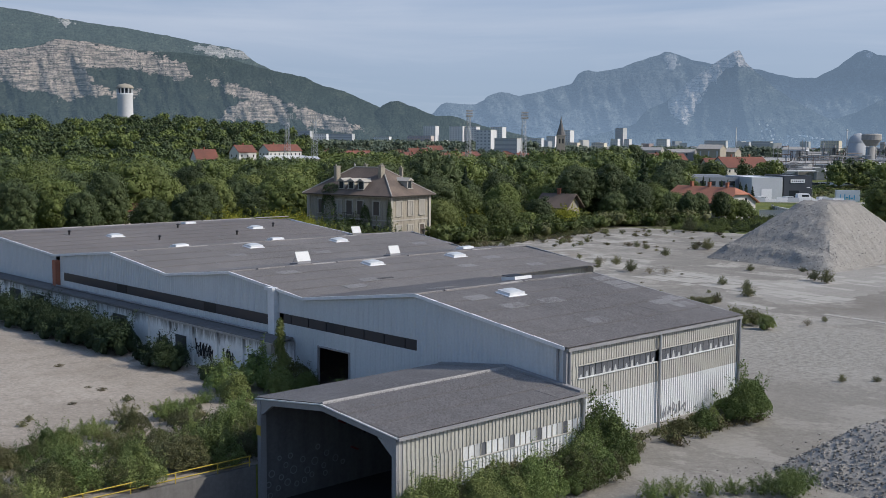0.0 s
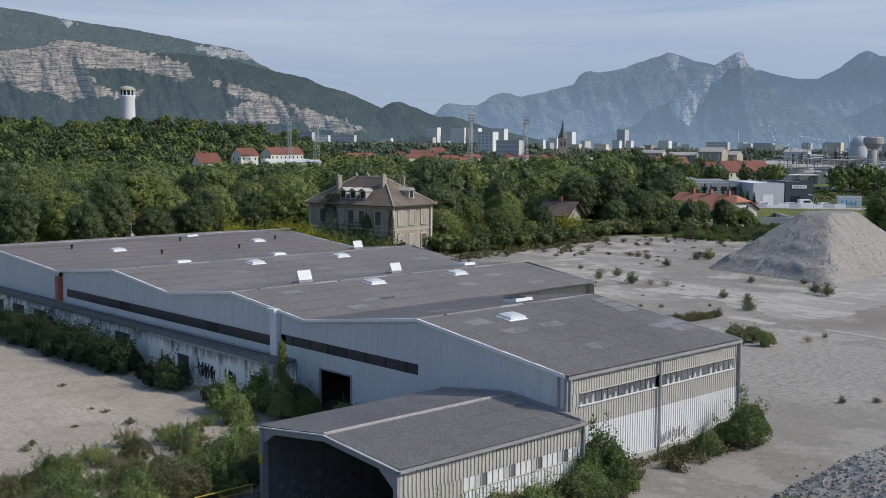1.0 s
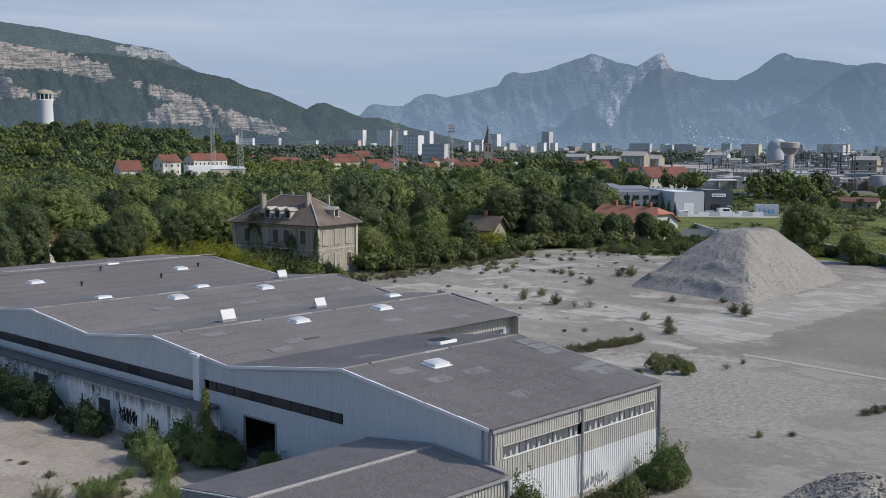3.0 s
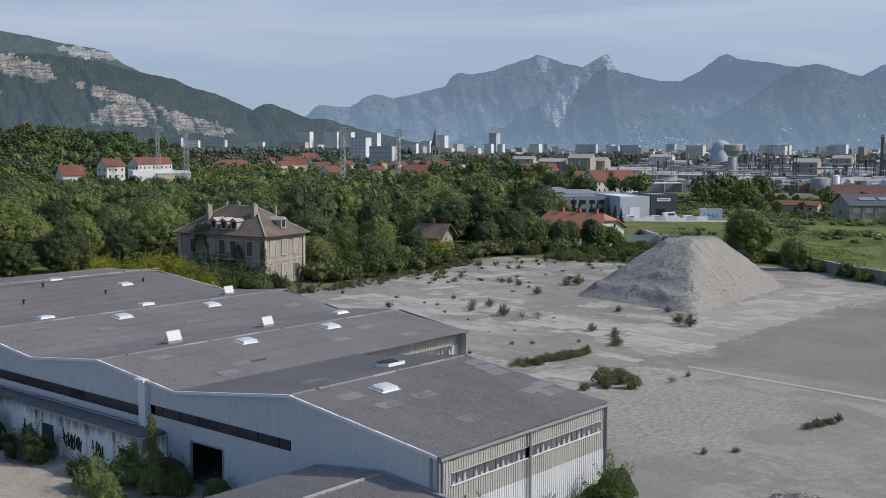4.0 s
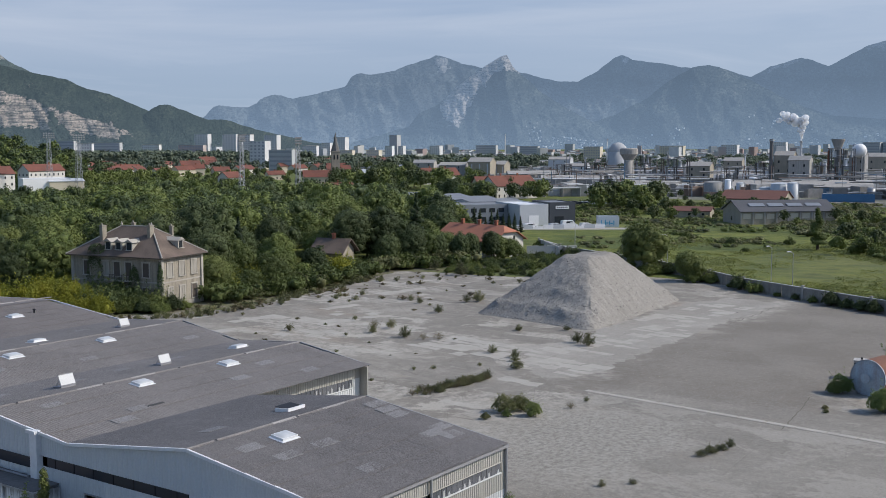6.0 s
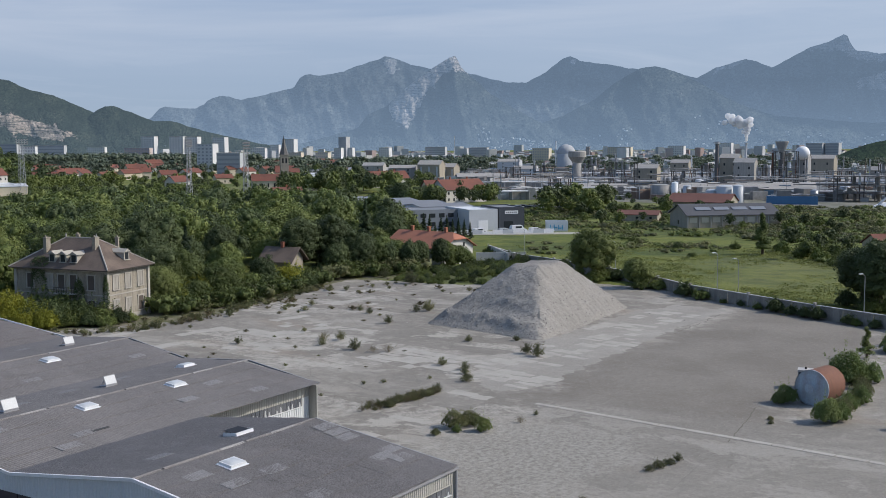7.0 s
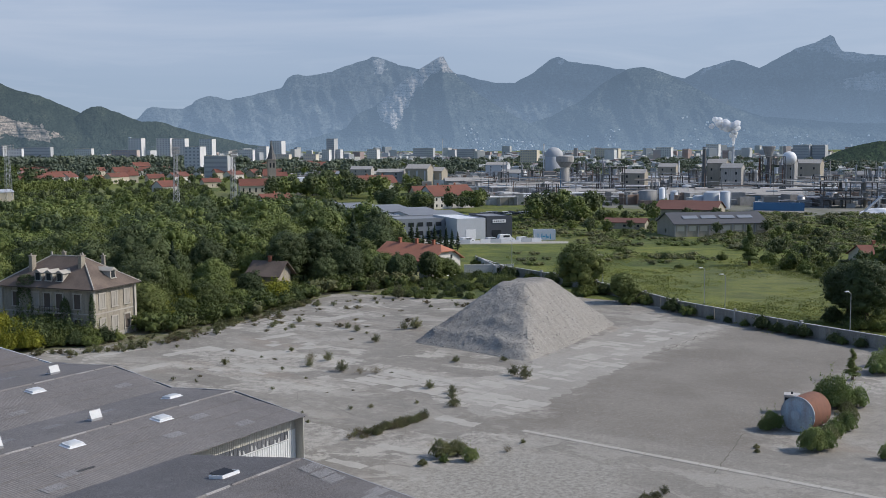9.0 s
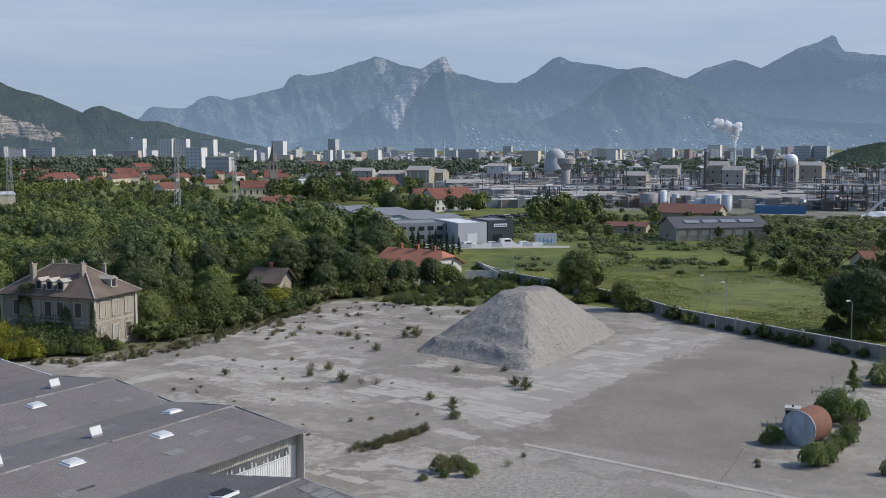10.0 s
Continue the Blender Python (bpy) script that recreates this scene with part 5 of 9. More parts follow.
def heap_height(x, y, box, rise, top, seed):
    """Height of a tipped heap over a box (x0, x1, y0, y1); rise: the steepness of its four flanks."""
    x0, x1, y0, y1 = box
    wob = 0.8 * noise.noise((x * 0.10, y * 0.10, seed + 2))
    side, front = ((x - x0) * 0.983 - (y - y0) * 0.184 + wob) * rise[0], ((y - y0) - (x - x0) * 0.06 + wob) * rise[2]
    v = [side, (x1 - x + wob) * rise[1], front, (y1 - y + wob) * rise[3]]
    h = soft_min([soft_min(v, top * 0.085), top + 0.35 * noise.noise((x * 0.30, y * 0.30, seed))], 0.22)
    if h > 0:
        if min(v[2], v[3]) < min(v[0], v[1]):
            g = 0.16 * noise.noise((x * 0.7 - y * 0.1, y * 0.10, seed)) + 0.10 * noise.noise((x * 2.3, y * 0.35, seed))
        else:
            # tipped loads, one slumped over the other
            g = 0.30 * noise.noise((x * 0.22, y * 0.30, seed)) + 0.10 * noise.noise((x * 0.8, y * 0.9, seed))
            for at, amp, wide, k in ((1.6, 0.55, 0.5, 2.0), (3.7, 0.32, 0.5, 5.0)):
                g += amp * max(0.0, 0.55 + noise.noise((y * 0.25, seed, k + 9.0))) * math.exp(-((h - at - 1.0 * noise.noise((y * 0.28, seed, k))) / wide) ** 2)
        h += g * min(1, h) * 0.85
    h += 0.14 * noise.noise((x * 0.45, y * 0.45, seed)) + (0.05 * noise.noise((x * 1.6, y * 1.6, seed)) + 0.05 * noise.noise((x * 2.9, y * 2.9, seed)) if h > 0 else 0.0)
    return max(h, -0.1)


def heap(name, label, box, rise, top, n, mat, seed):
    s = Shape()
    x0, x1, y0, y1 = box[0] - 3, box[1] + 3, box[2] - 3, box[3] + 3
    s.grid(n, n, lambda u, v: (x0 + u * (x1 - x0), y0 + v * (y1 - y0), heap_height(x0 + u * (x1 - x0), y0 + v * (y1 - y0), box, rise, top, seed) + 0.01))
    return tagged(part(name, s, mat, smooth=True), label, "gravel heap")


def fine_gravel(name, a, b, dark):
    m = Mat(name, 0.95)
    run, fine, big = m.noise(0.5, 6, 0.7), m.noise(2.8, 8, 0.8), m.noise(0.09, 4)
    c = m.mix(m.ramp(big, 0.4, 0.6), a, b)
    c = m.mix(m.ramp(run, 0.45, 0.68, 0.0, 0.25), c, dark)
    c = m.mix(m.ramp(fine, 0.48, 0.60, 0.0, 0.5), c, dark)
    c = m.mix(m.ramp(fine, 0.45, 0.36, 0.0, 0.5), c, tuple(1.35 * k for k in b))
    m.color(c).bump(fine, 0.9, 0.12)
    return m.mat


BIG_HEAP, BIG_RISE = (90.2, 126.6, 31.8, 54.4), (0.58, 0.90, 1.00, 1.02)
LOW_HEAP, LOW_RISE = (3.2, 22.0, -24.5, -8.4), (0.47, 0.46, 0.46, 0.70)
gravel_heap_mat = fine_gravel("heaped_grey_gravel", (0.228, 0.214, 0.193), (0.268, 0.253, 0.229), (0.160, 0.150, 0.135))
heap("gravel_mound", "tall heap of pale grey gravel tipped on the yard", BIG_HEAP, BIG_RISE, 8.2, 270, gravel_heap_mat, 3.0)
heap("rubble_mound", "low heap of grey crushed stone", LOW_HEAP, LOW_RISE, 3.5, 130, gravel_grey, 9.0)
# loose stones on and round the heaps
rubble_stone = Mat("mixed_crushed_stone", 0.95)
rubble_stone.color(rubble_stone.mix(rubble_stone.island_random(), (0.095, 0.087, 0.076), (0.34, 0.315, 0.282))).bump(rubble_stone.noise(9.0, 4), 0.3, 0.03)
rock_v, rock_f = ball(3, 5)
rng = random.Random(14)
def stones(name, spots, lo, hi, mat, label):
    s = Shape()
    for x, y, z in spots:
        q = lo + (hi - lo) * rng.random() ** 2.2
        tw = rng.random() * 6.3
        vs = []
        for p in rock_v:
            k = q * away(rng, 0.7, 1.15)
            vs.append((x + k * (p[0] * math.cos(tw) - p[1] * math.sin(tw)), y + k * (p[0] * math.sin(tw) + p[1] * math.cos(tw)) * 0.8, z + k * p[2] * 0.7))
        s.add(vs, [tuple(f) for f in rock_f])
    tagged(part(name, s, mat), label, "stones", kind="stuff")


spots = []
while len(spots) < 6500:
    x, y = away(rng, 2, 20), away(rng, -18, -6.5)
    z = heap_height(x, y, LOW_HEAP, LOW_RISE, 3.5, 9.0)
    if z > 0.05 or rng.random() < 0.06:
        spots.append((x, y, max(z, 0.02) + 0.02))
stones("loose_rubble", spots, 0.03, 0.14, rubble_stone.mat, "broken grey stones on the rubble heap")
spots = []
while len(spots) < 5200:
    x, y = away(rng, 86, 131), away(rng, 21, 66)
    z = heap_height(x, y, BIG_HEAP, BIG_RISE, 8.2, 3.0)
    if 0.02 < z < 8.4 * rng.random() ** 0.6 + 0.3 or rng.random() < 0.008:
        spots.append((x, y, max(z, 0.02)))
m = Mat("mixed_grey_stone", 0.95)
m.color(m.mix(m.island_random(), (0.11, 0.105, 0.098), (0.40, 0.385, 0.36))).bump(m.noise(9.0, 4), 0.3, 0.03)
stones("loose_gravel", spots, 0.03, 0.17, m.mat, "grey stones rolled down the gravel heap")
spots = [(away(rng, 24, 56), away(rng, -8, 22), 0.04) for _ in range(700)] + [(away(rng, 58, 126), away(rng, -6, 18), 0.04) for _ in range(1500)] + [(away(rng, 110, 128), away(rng, -7, -1), 0.05) for _ in range(300)]
stones("scattered_stones", spots, 0.02, 0.065, gravel_pale, "small pale stones scattered on the gravel")

# boundary wall between the yard and the meadow
wall = thing("boundary_wall", "long grey concrete boundary wall with posts", "wall", kind="structure")
wall_concrete = worn("weathered_wall_concrete", (0.25, 0.24, 0.215), (0.10, 0.095, 0.085), 0.5, 0.8, 0.9, 0, True, 0.4)
WALL = [(191, 99), (176.5, 83), (168.5, 66.5), (161.2, 53.4), (151, 39), (143.5, 30), (130.2, 5.1), (123.6, -9.3), (112, -35)]
for (xa, ya), (xb, yb) in zip(WALL[:-1], WALL[1:]):
    run = math.hypot(xb - xa, yb - ya)
    n = max(1, round(run / 5.0))
    rz = math.atan2(yb - ya, xb - xa)
    for k in range(n):
        f = (k + 0.5) / n
        x, y = xa + (xb - xa) * f, ya + (yb - ya) * f
        part("wall_panel", Shape().box(0, 0, 0, run / n - 0.1, 0.18, 2.05), wall_concrete, wall).matrix_basis = pose(x, y, 0, 0, 0, math.degrees(rz))
        part("coping", Shape().box(0, 0, 2.05, run / n, 0.3, 0.08), concrete_stained, wall).matrix_basis = pose(x, y, 0, 0, 0, math.degrees(rz))
        if k % 3 == 0:
            part("post", Shape().box(0, 0, 0, 0.35, 0.35, 2.35).box(0, 0, 2.35, 0.45, 0.45, 0.1), concrete, wall).matrix_basis = pose(xa + (xb - xa) * k / n, ya + (yb - ya) * k / n, 0, 0, 0, math.degrees(rz))
white_wall = thing("garden_wall", "pale plastered garden wall beside the red-roofed house", "wall")
part("wall_panel", Shape().box(0, 0, 0, 19, 0.25, 2.2), concrete_stained, white_wall).matrix_basis = pose(182.5, 91, 0, 0, 0, 42)

# tank lying on its side, with a small cab behind it
tank = thing("storage_tank", "huge rusty steel tank lying on its side with a blue-grey end", "tank", at=pose(73.6, -9.7, 0, 0, 0, -13) @ Matrix.Diagonal((0.92, 0.92, 0.92, 1)))
R = 2.0
s = Shape()
rings = [(-1.9, R), (-1.85, R), (2.2, R), (2.25, R - 0.05)]
nseg = 40
vs = [(x, r * math.cos(k * math.tau / nseg), R + r * math.sin(k * math.tau / nseg)) for x, r in rings for k in range(nseg)]
fs = [(i * nseg + k, (i + 1) * nseg + k, (i + 1) * nseg + (k + 1) % nseg, i * nseg + (k + 1) % nseg) for i in range(3) for k in range(nseg)]
s.add(vs, fs)
part("shell", s, rust, tank, "rust-brown cylindrical shell", True)
def dish(x0, bulge, mat, name):
    q = Shape()
    vs, fs = [], []
    ringn = 6
    for i in range(ringn + 1):
        f = i / ringn
        vs += [(x0 - bulge * math.cos(f * math.pi / 2), R * f * math.cos(k * math.tau / nseg), R + R * f * math.sin(k * math.tau / nseg)) for k in range(nseg)]
    for i in range(ringn):
        fs += [(i * nseg + k, (i + 1) * nseg + k, (i + 1) * nseg + (k + 1) % nseg, i * nseg + (k + 1) % nseg) for k in range(nseg)]
    q.add(vs, fs)
    return part(name, q, mat, tank, smooth=True)


end = dish(-1.9, 0.28, tank_end, "end_plate")
tagged(end, "dished blue-grey end plate with rust runs")
dish(2.2, -0.4, rust, "back_plate")
part("rim", Shape().lathe(0, 0, [(R + 0.06, -0.08), (R + 0.06, 0.08), (R - 0.06, 0.08), (R - 0.06, -0.08), (R + 0.06, -0.08)], 40), tank_end, tank).matrix_basis = Matrix.Translation((-1.9, 0, R)) @ Euler((0, math.pi / 2, 0)).to_matrix().to_4x4()
part("manhole", Shape().tube((-2.1, 0, R), (-2.42, 0, R), 0.42, n=18).tube((-2.42, 0, R), (-2.50, 0, R), 0.55, n=18), tank_end, tank, "round flanged manhole")
part("cradle", Shape().box(-1.2, 0, 0, 0.4, 3.2, 0.5).box(1.6, 0, 0, 0.4, 3.2, 0.5), concrete, tank)
cab = thing("machine_cab", "small white metal cab with black windows", "cab", at=pose(80.0, -6.6, 0, 0, 0, 12) @ Matrix.Diagonal((0.86, 0.86, 0.86, 1)))
part("body", Shape().box(0, 0, 0.45, 1.7, 1.9, 1.9).box(0, 0, 2.35, 1.8, 2.0, 0.12), worn("dirty_white_steel", (0.46, 0.45, 0.43), (0.22, 0.19, 0.16), 1.6, 0.7, 0.6, 0, True), cab)
part("undercarriage", Shape().box(0, 0, 0, 1.7, 1.9, 0.46), paint_black, cab)
for y in (-0.5, 0.5):
    part("window", Shape().box(-0.87, y, 1.45, 0.05, 0.7, 0.7), glass_dark, cab)
part("window", Shape().box(0, -0.96, 1.45, 1.1, 0.05, 0.7), glass_dark, cab)
part("beacon", Shape().tube((0, 0, 2.47), (0, 0, 2.75), 0.12, n=8), paint_black, cab)

# street lamps of the lane behind the wall
lamp = thing("street_lamp", "slim grey steel street lamp with a short arm", "street lamp", "lamps behind the wall")
part("pole", Shape().tube((0, 0, 0), (0, 0, 6.4), 0.08, 0.05, 8).tube((0, 0, 6.4), (-0.7, 0.3, 6.75), 0.045, 0.04, 6), steel, lamp)
part("head", Shape().box(-1.0, 0.42, 6.7, 0.75, 0.3, 0.14, 2.7), trim_white, lamp)
lamp.matrix_basis = pose(148.5, 23.0, 0)
for x, y in ((156.5, 29.5), (170.0, 56.0), (190.0, 88.5), (136.0, -1.0)):
    copy_thing(lamp, pose(x, y, 0))

plant("sapling", "slim pale green sapling beside the annex", "tree", SAPLING, -2.2, 23.2, 1.0, 1.0)
# dry grass strip at the foot of the white wall
rng = random.Random(61)
for k in range(46):
    plant("wall_weed", "dry grass tuft at the foot of the hall", "weed", WEED[(0, 1, 0, 2)[k % 4]], away(rng, 2.5, 16.5), -0.5 - 2.4 * rng.random() ** 1.2, away(rng, 0.7, 1.6), rng.random() * 6, "weeds along the hall")
# trees and bushes of the yard
BY = [("yard_bush", SHRUB[:2], 14.3, -2.0, 1.2), ("yard_bush", SHRUB[:2], 15.6, -1.6, 0.95), ("yard_bush", SHRUB[:1], 10.4, -1.8, 0.6), ("yard_bush", SHRUB[:1], 11.6, -1.6, 0.5), ("yard_bush", SHRUB[2:], 8.8, -1.4, 0.42), ("yard_bush", SHRUB[:1], 0.6, -1.7, 1.35)]
rng = random.Random(21)
for name, kinds, x, y, size in BY:
    plant(name, "green leafy bush against the white hall wall", "bush", rng.choice(kinds), x, y, size, rng.random() * 6, "bushes by the hall")
for k in range(26):
    f = k / 25
    x = -12.5 + 13.4 * f + away(rng, -0.4, 0.4)
    y = -3.2 + away(rng, -0.9, 0.7) + (0.9 if f > 0.85 else 0)
    plant("canopy_bush", "dense green bush along the loading canopy", "bush", SHRUB[k % 3], x, y, away(rng, 0.65, 1.0) * (1.25 if k == 24 else 1), rng.random() * 6, "bushes along the canopy")
for x, y, q in ((-2.4, 25.0, 1.2), (-1.0, 22.8, 0.95), (-3.0, 22.0, 0.8), (-5.0, 25.6, 1.0), (-6.0, 23.0, 0.8), (-2.0, 20.6, 0.75), (-1.2, 17.6, 0.7), (-4.6, 29.5, 0.62), (-4.9, 34.6, 0.95), (-4.9, 36.2, 1.0), (-4.6, 39.2, 0.6), (-5.0, 42.6, 1.25), (-4.8, 44.8, 1.2), (-4.9, 47.0, 1.2), (-5.4, 49.2, 1.1), (-4.6, 51.2, 1.25), (-5.6, 53.0, 1.1), (-4.8, 55.2, 1.2), (-5.0, 57.6, 1.25), (-5.6, 60.0, 1.1), (-5.0, 62.5, 1.25), (-5.2, 65.0, 1.2), (-4.4, 50.0, 1.3), (-4.2, 59.0, 1.3), (-5.0, 69.0, 1.1), (-5.0, 74.0, 1.2)):
    # beyond y = 27 the shadow of the hall is in the leaf colour
    plant("annex_bush", "bush at the annex wall, with leaf colour darkened where shadow falls", "bush", SHADED_SHRUB if y > 27 else rng.choice(MID_SHRUB), x + (0.9 if y > 27 else 0.0), y, q, rng.random() * 6, "bushes along the annex")
for k in range(34):
    x, y = away(rng, -13.2, -8), away(rng, 10.6, 17)
    if inside([(-13.2, 10.6), (-9, 10.6), (-8.4, 15), (-10.4, 17), (-13, 15)], x, y):
        plant("verge_bush", "leafy green scrub beside the loading canopy", "bush", rng.choice((SPRIG[0], SPRIG[1], SHRUB[0])), x, y, away(rng, 0.5, 0.85), rng.random() * 6, "scrub beside the canopy")
for k in range(22):
    plant("verge_weed", "tall pale weeds on the gravel beside the canopy", "weed", SPRIG[2 if k % 3 else 0], away(rng, -11.5, -4.5), away(rng, 20.5, 24.0), away(rng, 0.22, 0.45), rng.random() * 6, "scrub beside the canopy")
VERGE = [(-29, 8), (-26, 17.5), (-20.7, 19), (-18.5, 21.4), (-12.4, 23.2), (-10.6, 21.5), (-11.0, 18.0), (-13.2, 15.5), (-13.8, 10.5), (-20.3, 9.6)]
for k in range(150):
    x, y = away(rng, -29, -10), away(rng, 8, 23.5)
    if not inside(VERGE, x, y) or y < 10.6:
        continue
    plant("verge_bush", "rough green scrub beside the loading canopy", "bush", rng.choice((SHRUB[0], SHRUB[2], SPRIG[0], SPRIG[0], SPRIG[2], SPRIG[1])), x, y, away(rng, 0.4, 0.7) * (1.35 if y < 13.5 else 1.0), rng.random() * 6, "scrub beside the canopy")
for x, y, q in ((-2.4, -7.5, 0.5), (-1.2, -8.0, 0.55), (0.2, -8.9, 0.45), (1.3, -9.6, 0.42), (2.3, -10.6, 0.55), (3.3, -11.1, 0.6), (4.2, -11.4, 0.62), (2.9, -11.8, 0.5), (5.0, -10.6, 0.4), (-13.9, -2.6, 0.45)):
    plant("near_bush", "low green bush with upright sprigs on rubble", "bush", SPRIG[0], x, y, q, rng.random() * 6, "bushes near the rubble")
for x, y, q, k in ((81.4, 29.3, 0.55, 1), (80.4, 27.2, 0.65, 1), (71.9, 50.1, 0.6, 1), (71.8, 47.0, 0.38, 3), (73.0, 45.3, 0.42, 3), (76.2, 58.7, 0.45, 3), (76.8, 56.2, 0.5, 1), (72.3, 55.9, 0.4, 1), (74.6, 57.6, 0.4, 3), (69.3, 34.6, 0.42, 1), (68.3, 30.7, 0.42, 1), (66.5, 29.6, 0.35, 2), (62.9, 27.2, 0.45, 2), (64.2, 27.9, 0.35, 2), (85.1, 40.4, 0.35, 1), (91.9, 58.8, 0.5, 1), (105.3, 60.3, 0.7, 1), (103.5, 61.5, 0.5, 1), (133.1, 82.7, 1.0, 1), (138.3, 92.7, 0.8, 1), (139.6, 98.3, 0.9, 1), (98.2, 67.0, 0.4, 1), (99.6, 69.9, 0.4, 1), (100.4, 80.7, 0.4, 1), (124.5, 38.0, 0.4, 2), (127.0, 38.8, 0.4, 2), (128.6, 40.5, 0.45, 1), (89.0, 35.0, 0.35, 2), (41.2, -3.9, 0.3, 2), (42.6, -4.2, 0.34, 0), (43.9, -4.6, 0.3, 0), (45.2, -4.9, 0.3, 1), (29.2, -0.9, 0.22, 1), (31.2, -2.5, 0.2, 2), (53.2, 13.1, 0.2, 1), (49.6, 12.9, 0.28, 3)):
    plant("yard_bush", "small bush growing through the concrete yard", "bush", (YARD_SHRUB + [DRY])[k], x, y, q * 1.3, rng.random() * 6, "bushes on the yard")
for x, y, q, k in ((44.7, 17.4, 0.85, 2), (46.2, 16.6, 0.75, 2), (45.0, 14.4, 0.62, 1), (41.4, 17.5, 0.34, 2), (43.4, 16.4, 0.34, 0)):
    plant("yard_bush", "round green bush growing on stony ground", "bush", MID_SHRUB[k], x, y, q, rng.random() * 6, "bushes on the yard")
for k in range(54):
    f = rng.random()
    plant("yard_bush", "strip of dry brown-green weeds on the yard", "bush", (YARD_SHRUB[1], DRY, YARD_SHRUB[2], SPRIG[2], YARD_SHRUB[0])[k % 5], 44.6 + 12.2 * f, 28.8 - 1.6 * f + away(rng, -0.9, 0.9) * (1.1 - 0.5 * f), away(rng, 0.24, 0.5), rng.random() * 6, "bushes on the yard")
for x, y, q, k in ((65.2, -12.4, 1.05, 1), (66.6, -13.4, 0.8, 1), (71.6, -6.9, 0.85, 1), (70.6, -6.3, 0.6, 1), (72.4, -12.9, 0.8, 0), (70.2, -12.9, 0.75, 2), (75.2, -13.4, 0.85, 0), (78.0, -13.0, 0.75, 2), (80.0, -13.0, 0.6, 2), (84.0, -9.9, 1.6, 1), (85.8, -10.8, 1.3, 0), (86.4, -12.2, 1.0, 1), (82.6, -12.0, 0.7, 2), (106.6, -11.0, 1.3, 0), (109.0, -12.0, 1.2, 1), (66.0, -19.2, 0.6, 1), (112.7, -11.9, 1.4, 1), (113.5, -14.5, 1.6, 1), (96, -21, 1.2, 1), (63.5, -7.5, 0.22, 2), (62.0, -8.0, 0.2, 2)):
    plant("tank_bush", "green bush growing round the rusty tank", "bush", MID_SHRUB[k], x, y, q, rng.random() * 6, "bushes round the tank")
plant("sapling", "slim feathery sapling beside the gravel", "tree", SAPLING, 101.2, -8.7, 0.8, 2.0, wide=1.4)
for k in range(150):
    x, y = away(rng, 62, 148), away(rng, 62, 94)
    if rng.random() < 0.5:
        x, y = away(rng, 58, 140), 87 + (x - 78) * 0.10 + away(rng, -5, 3)
    if (86 < x < 130 and 30 < y < 63):
        continue
    plant("yard_weed", "small weed tuft in a crack of the yard", "weed", WEED[rng.choice((0, 1, 1, 2))], x, y, 0.4 + 1.5 * rng.random() ** 2, rng.random() * 6, "weeds on the yard")
for k in range(34):
    plant("yard_weed", "small weed tuft in a crack of the yard", "weed", rng.choice(WEED), away(rng, 22, 75), away(rng, 28, 70), away(rng, 0.35, 0.9), rng.random() * 6, "weeds on the yard")
for k in range(40):
    plant("gravel_weed", "thin weed tuft on pale gravel", "weed", rng.choice(WEED), away(rng, -34, -8), away(rng, 15, 45), away(rng, 0.4, 1.0), rng.random() * 6, "weeds on the gravel")

for x, y, q in ((122.6, 37.4, 1.5), (124.6, 38.6, 1.2), (130.6, 39.6, 1.4), (117.6, 36.0, 0.9), (96.4, 34.4, 0.9), (97.4, 34.0, 0.7), (107.2, 62.4, 1.3), (108.6, 62.8, 1.0), (85.4, 40.8, 0.8)):
    plant("heap_weed", "dusty green weed tuft at the foot of the heap", "weed", rng.choice(WEED), x, y, q, rng.random() * 6, "weeds at the heap")

for k in range(110):
    f = rng.random()
    x = 57 + 62 * f
    y = float(np.interp(x, [57, 66, 78, 95, 112, 120], [95.5, 88.0, 87.0, 89.5, 93.5, 95.0])) + away(rng, -2.4, 1.6)
    plant("edge_weed", "dry yellow-green weed tuft along the yard edge", "weed", WEED[(0, 0, 2, 1)[k % 4]], x, y, away(rng, 0.8, 2.2), rng.random() * 6, "weeds along the yard edge")
# ---- houses ----
plaster_old = worn("old_grey_plaster", (0.310, 0.278, 0.223), (0.132, 0.115, 0.092), 0.9, 0.9, 0.9, 0, True, 0.3)
plaster_white = worn("white_render", (0.55, 0.53, 0.49), (0.48, 0.46, 0.42), 0.5, 0.5, 0.9)
plaster_cream = worn("cream_render", (0.55, 0.49, 0.38), (0.40, 0.35, 0.27), 0.5, 0.5, 0.9)
tile_brown = worn("brown_clay_tiles", (0.155, 0.118, 0.095), (0.060, 0.049, 0.042), 1.6, 0.95, 0.9, 0, False, 0.5)
tile_red = worn("red_clay_tiles", (0.180, 0.070, 0.050), (0.085, 0.046, 0.038), 0.5, 0.8, 0.85, 0, False, 0.5)
tile_orange = worn("orange_brown_tiles", (0.36, 0.150, 0.095), (0.20, 0.098, 0.068), 1.0, 0.8, 0.85, 0, False, 0.5)
stone_trim = worn("pale_stone_trim", (0.38, 0.355, 0.31), (0.22, 0.205, 0.18), 1.5, 0.5, 0.9)
shutter_pale = worn("faded_shutters", (0.30, 0.28, 0.245), (0.2, 0.185, 0.16), 3, 0.5, 0.8)
shutter_brown = worn("brown_shutters", (0.095, 0.078, 0.065), (0.05, 0.042, 0.036), 3, 0.5, 0.8)
slate_grey = worn("grey_sheet_roof", (0.20, 0.21, 0.225), (0.13, 0.13, 0.14), 0.4, 0.5, 0.6)
panel_grey = worn("grey_facade_panels", (0.20, 0.22, 0.245), (0.14, 0.15, 0.17), 0.5, 0.4, 0.5)
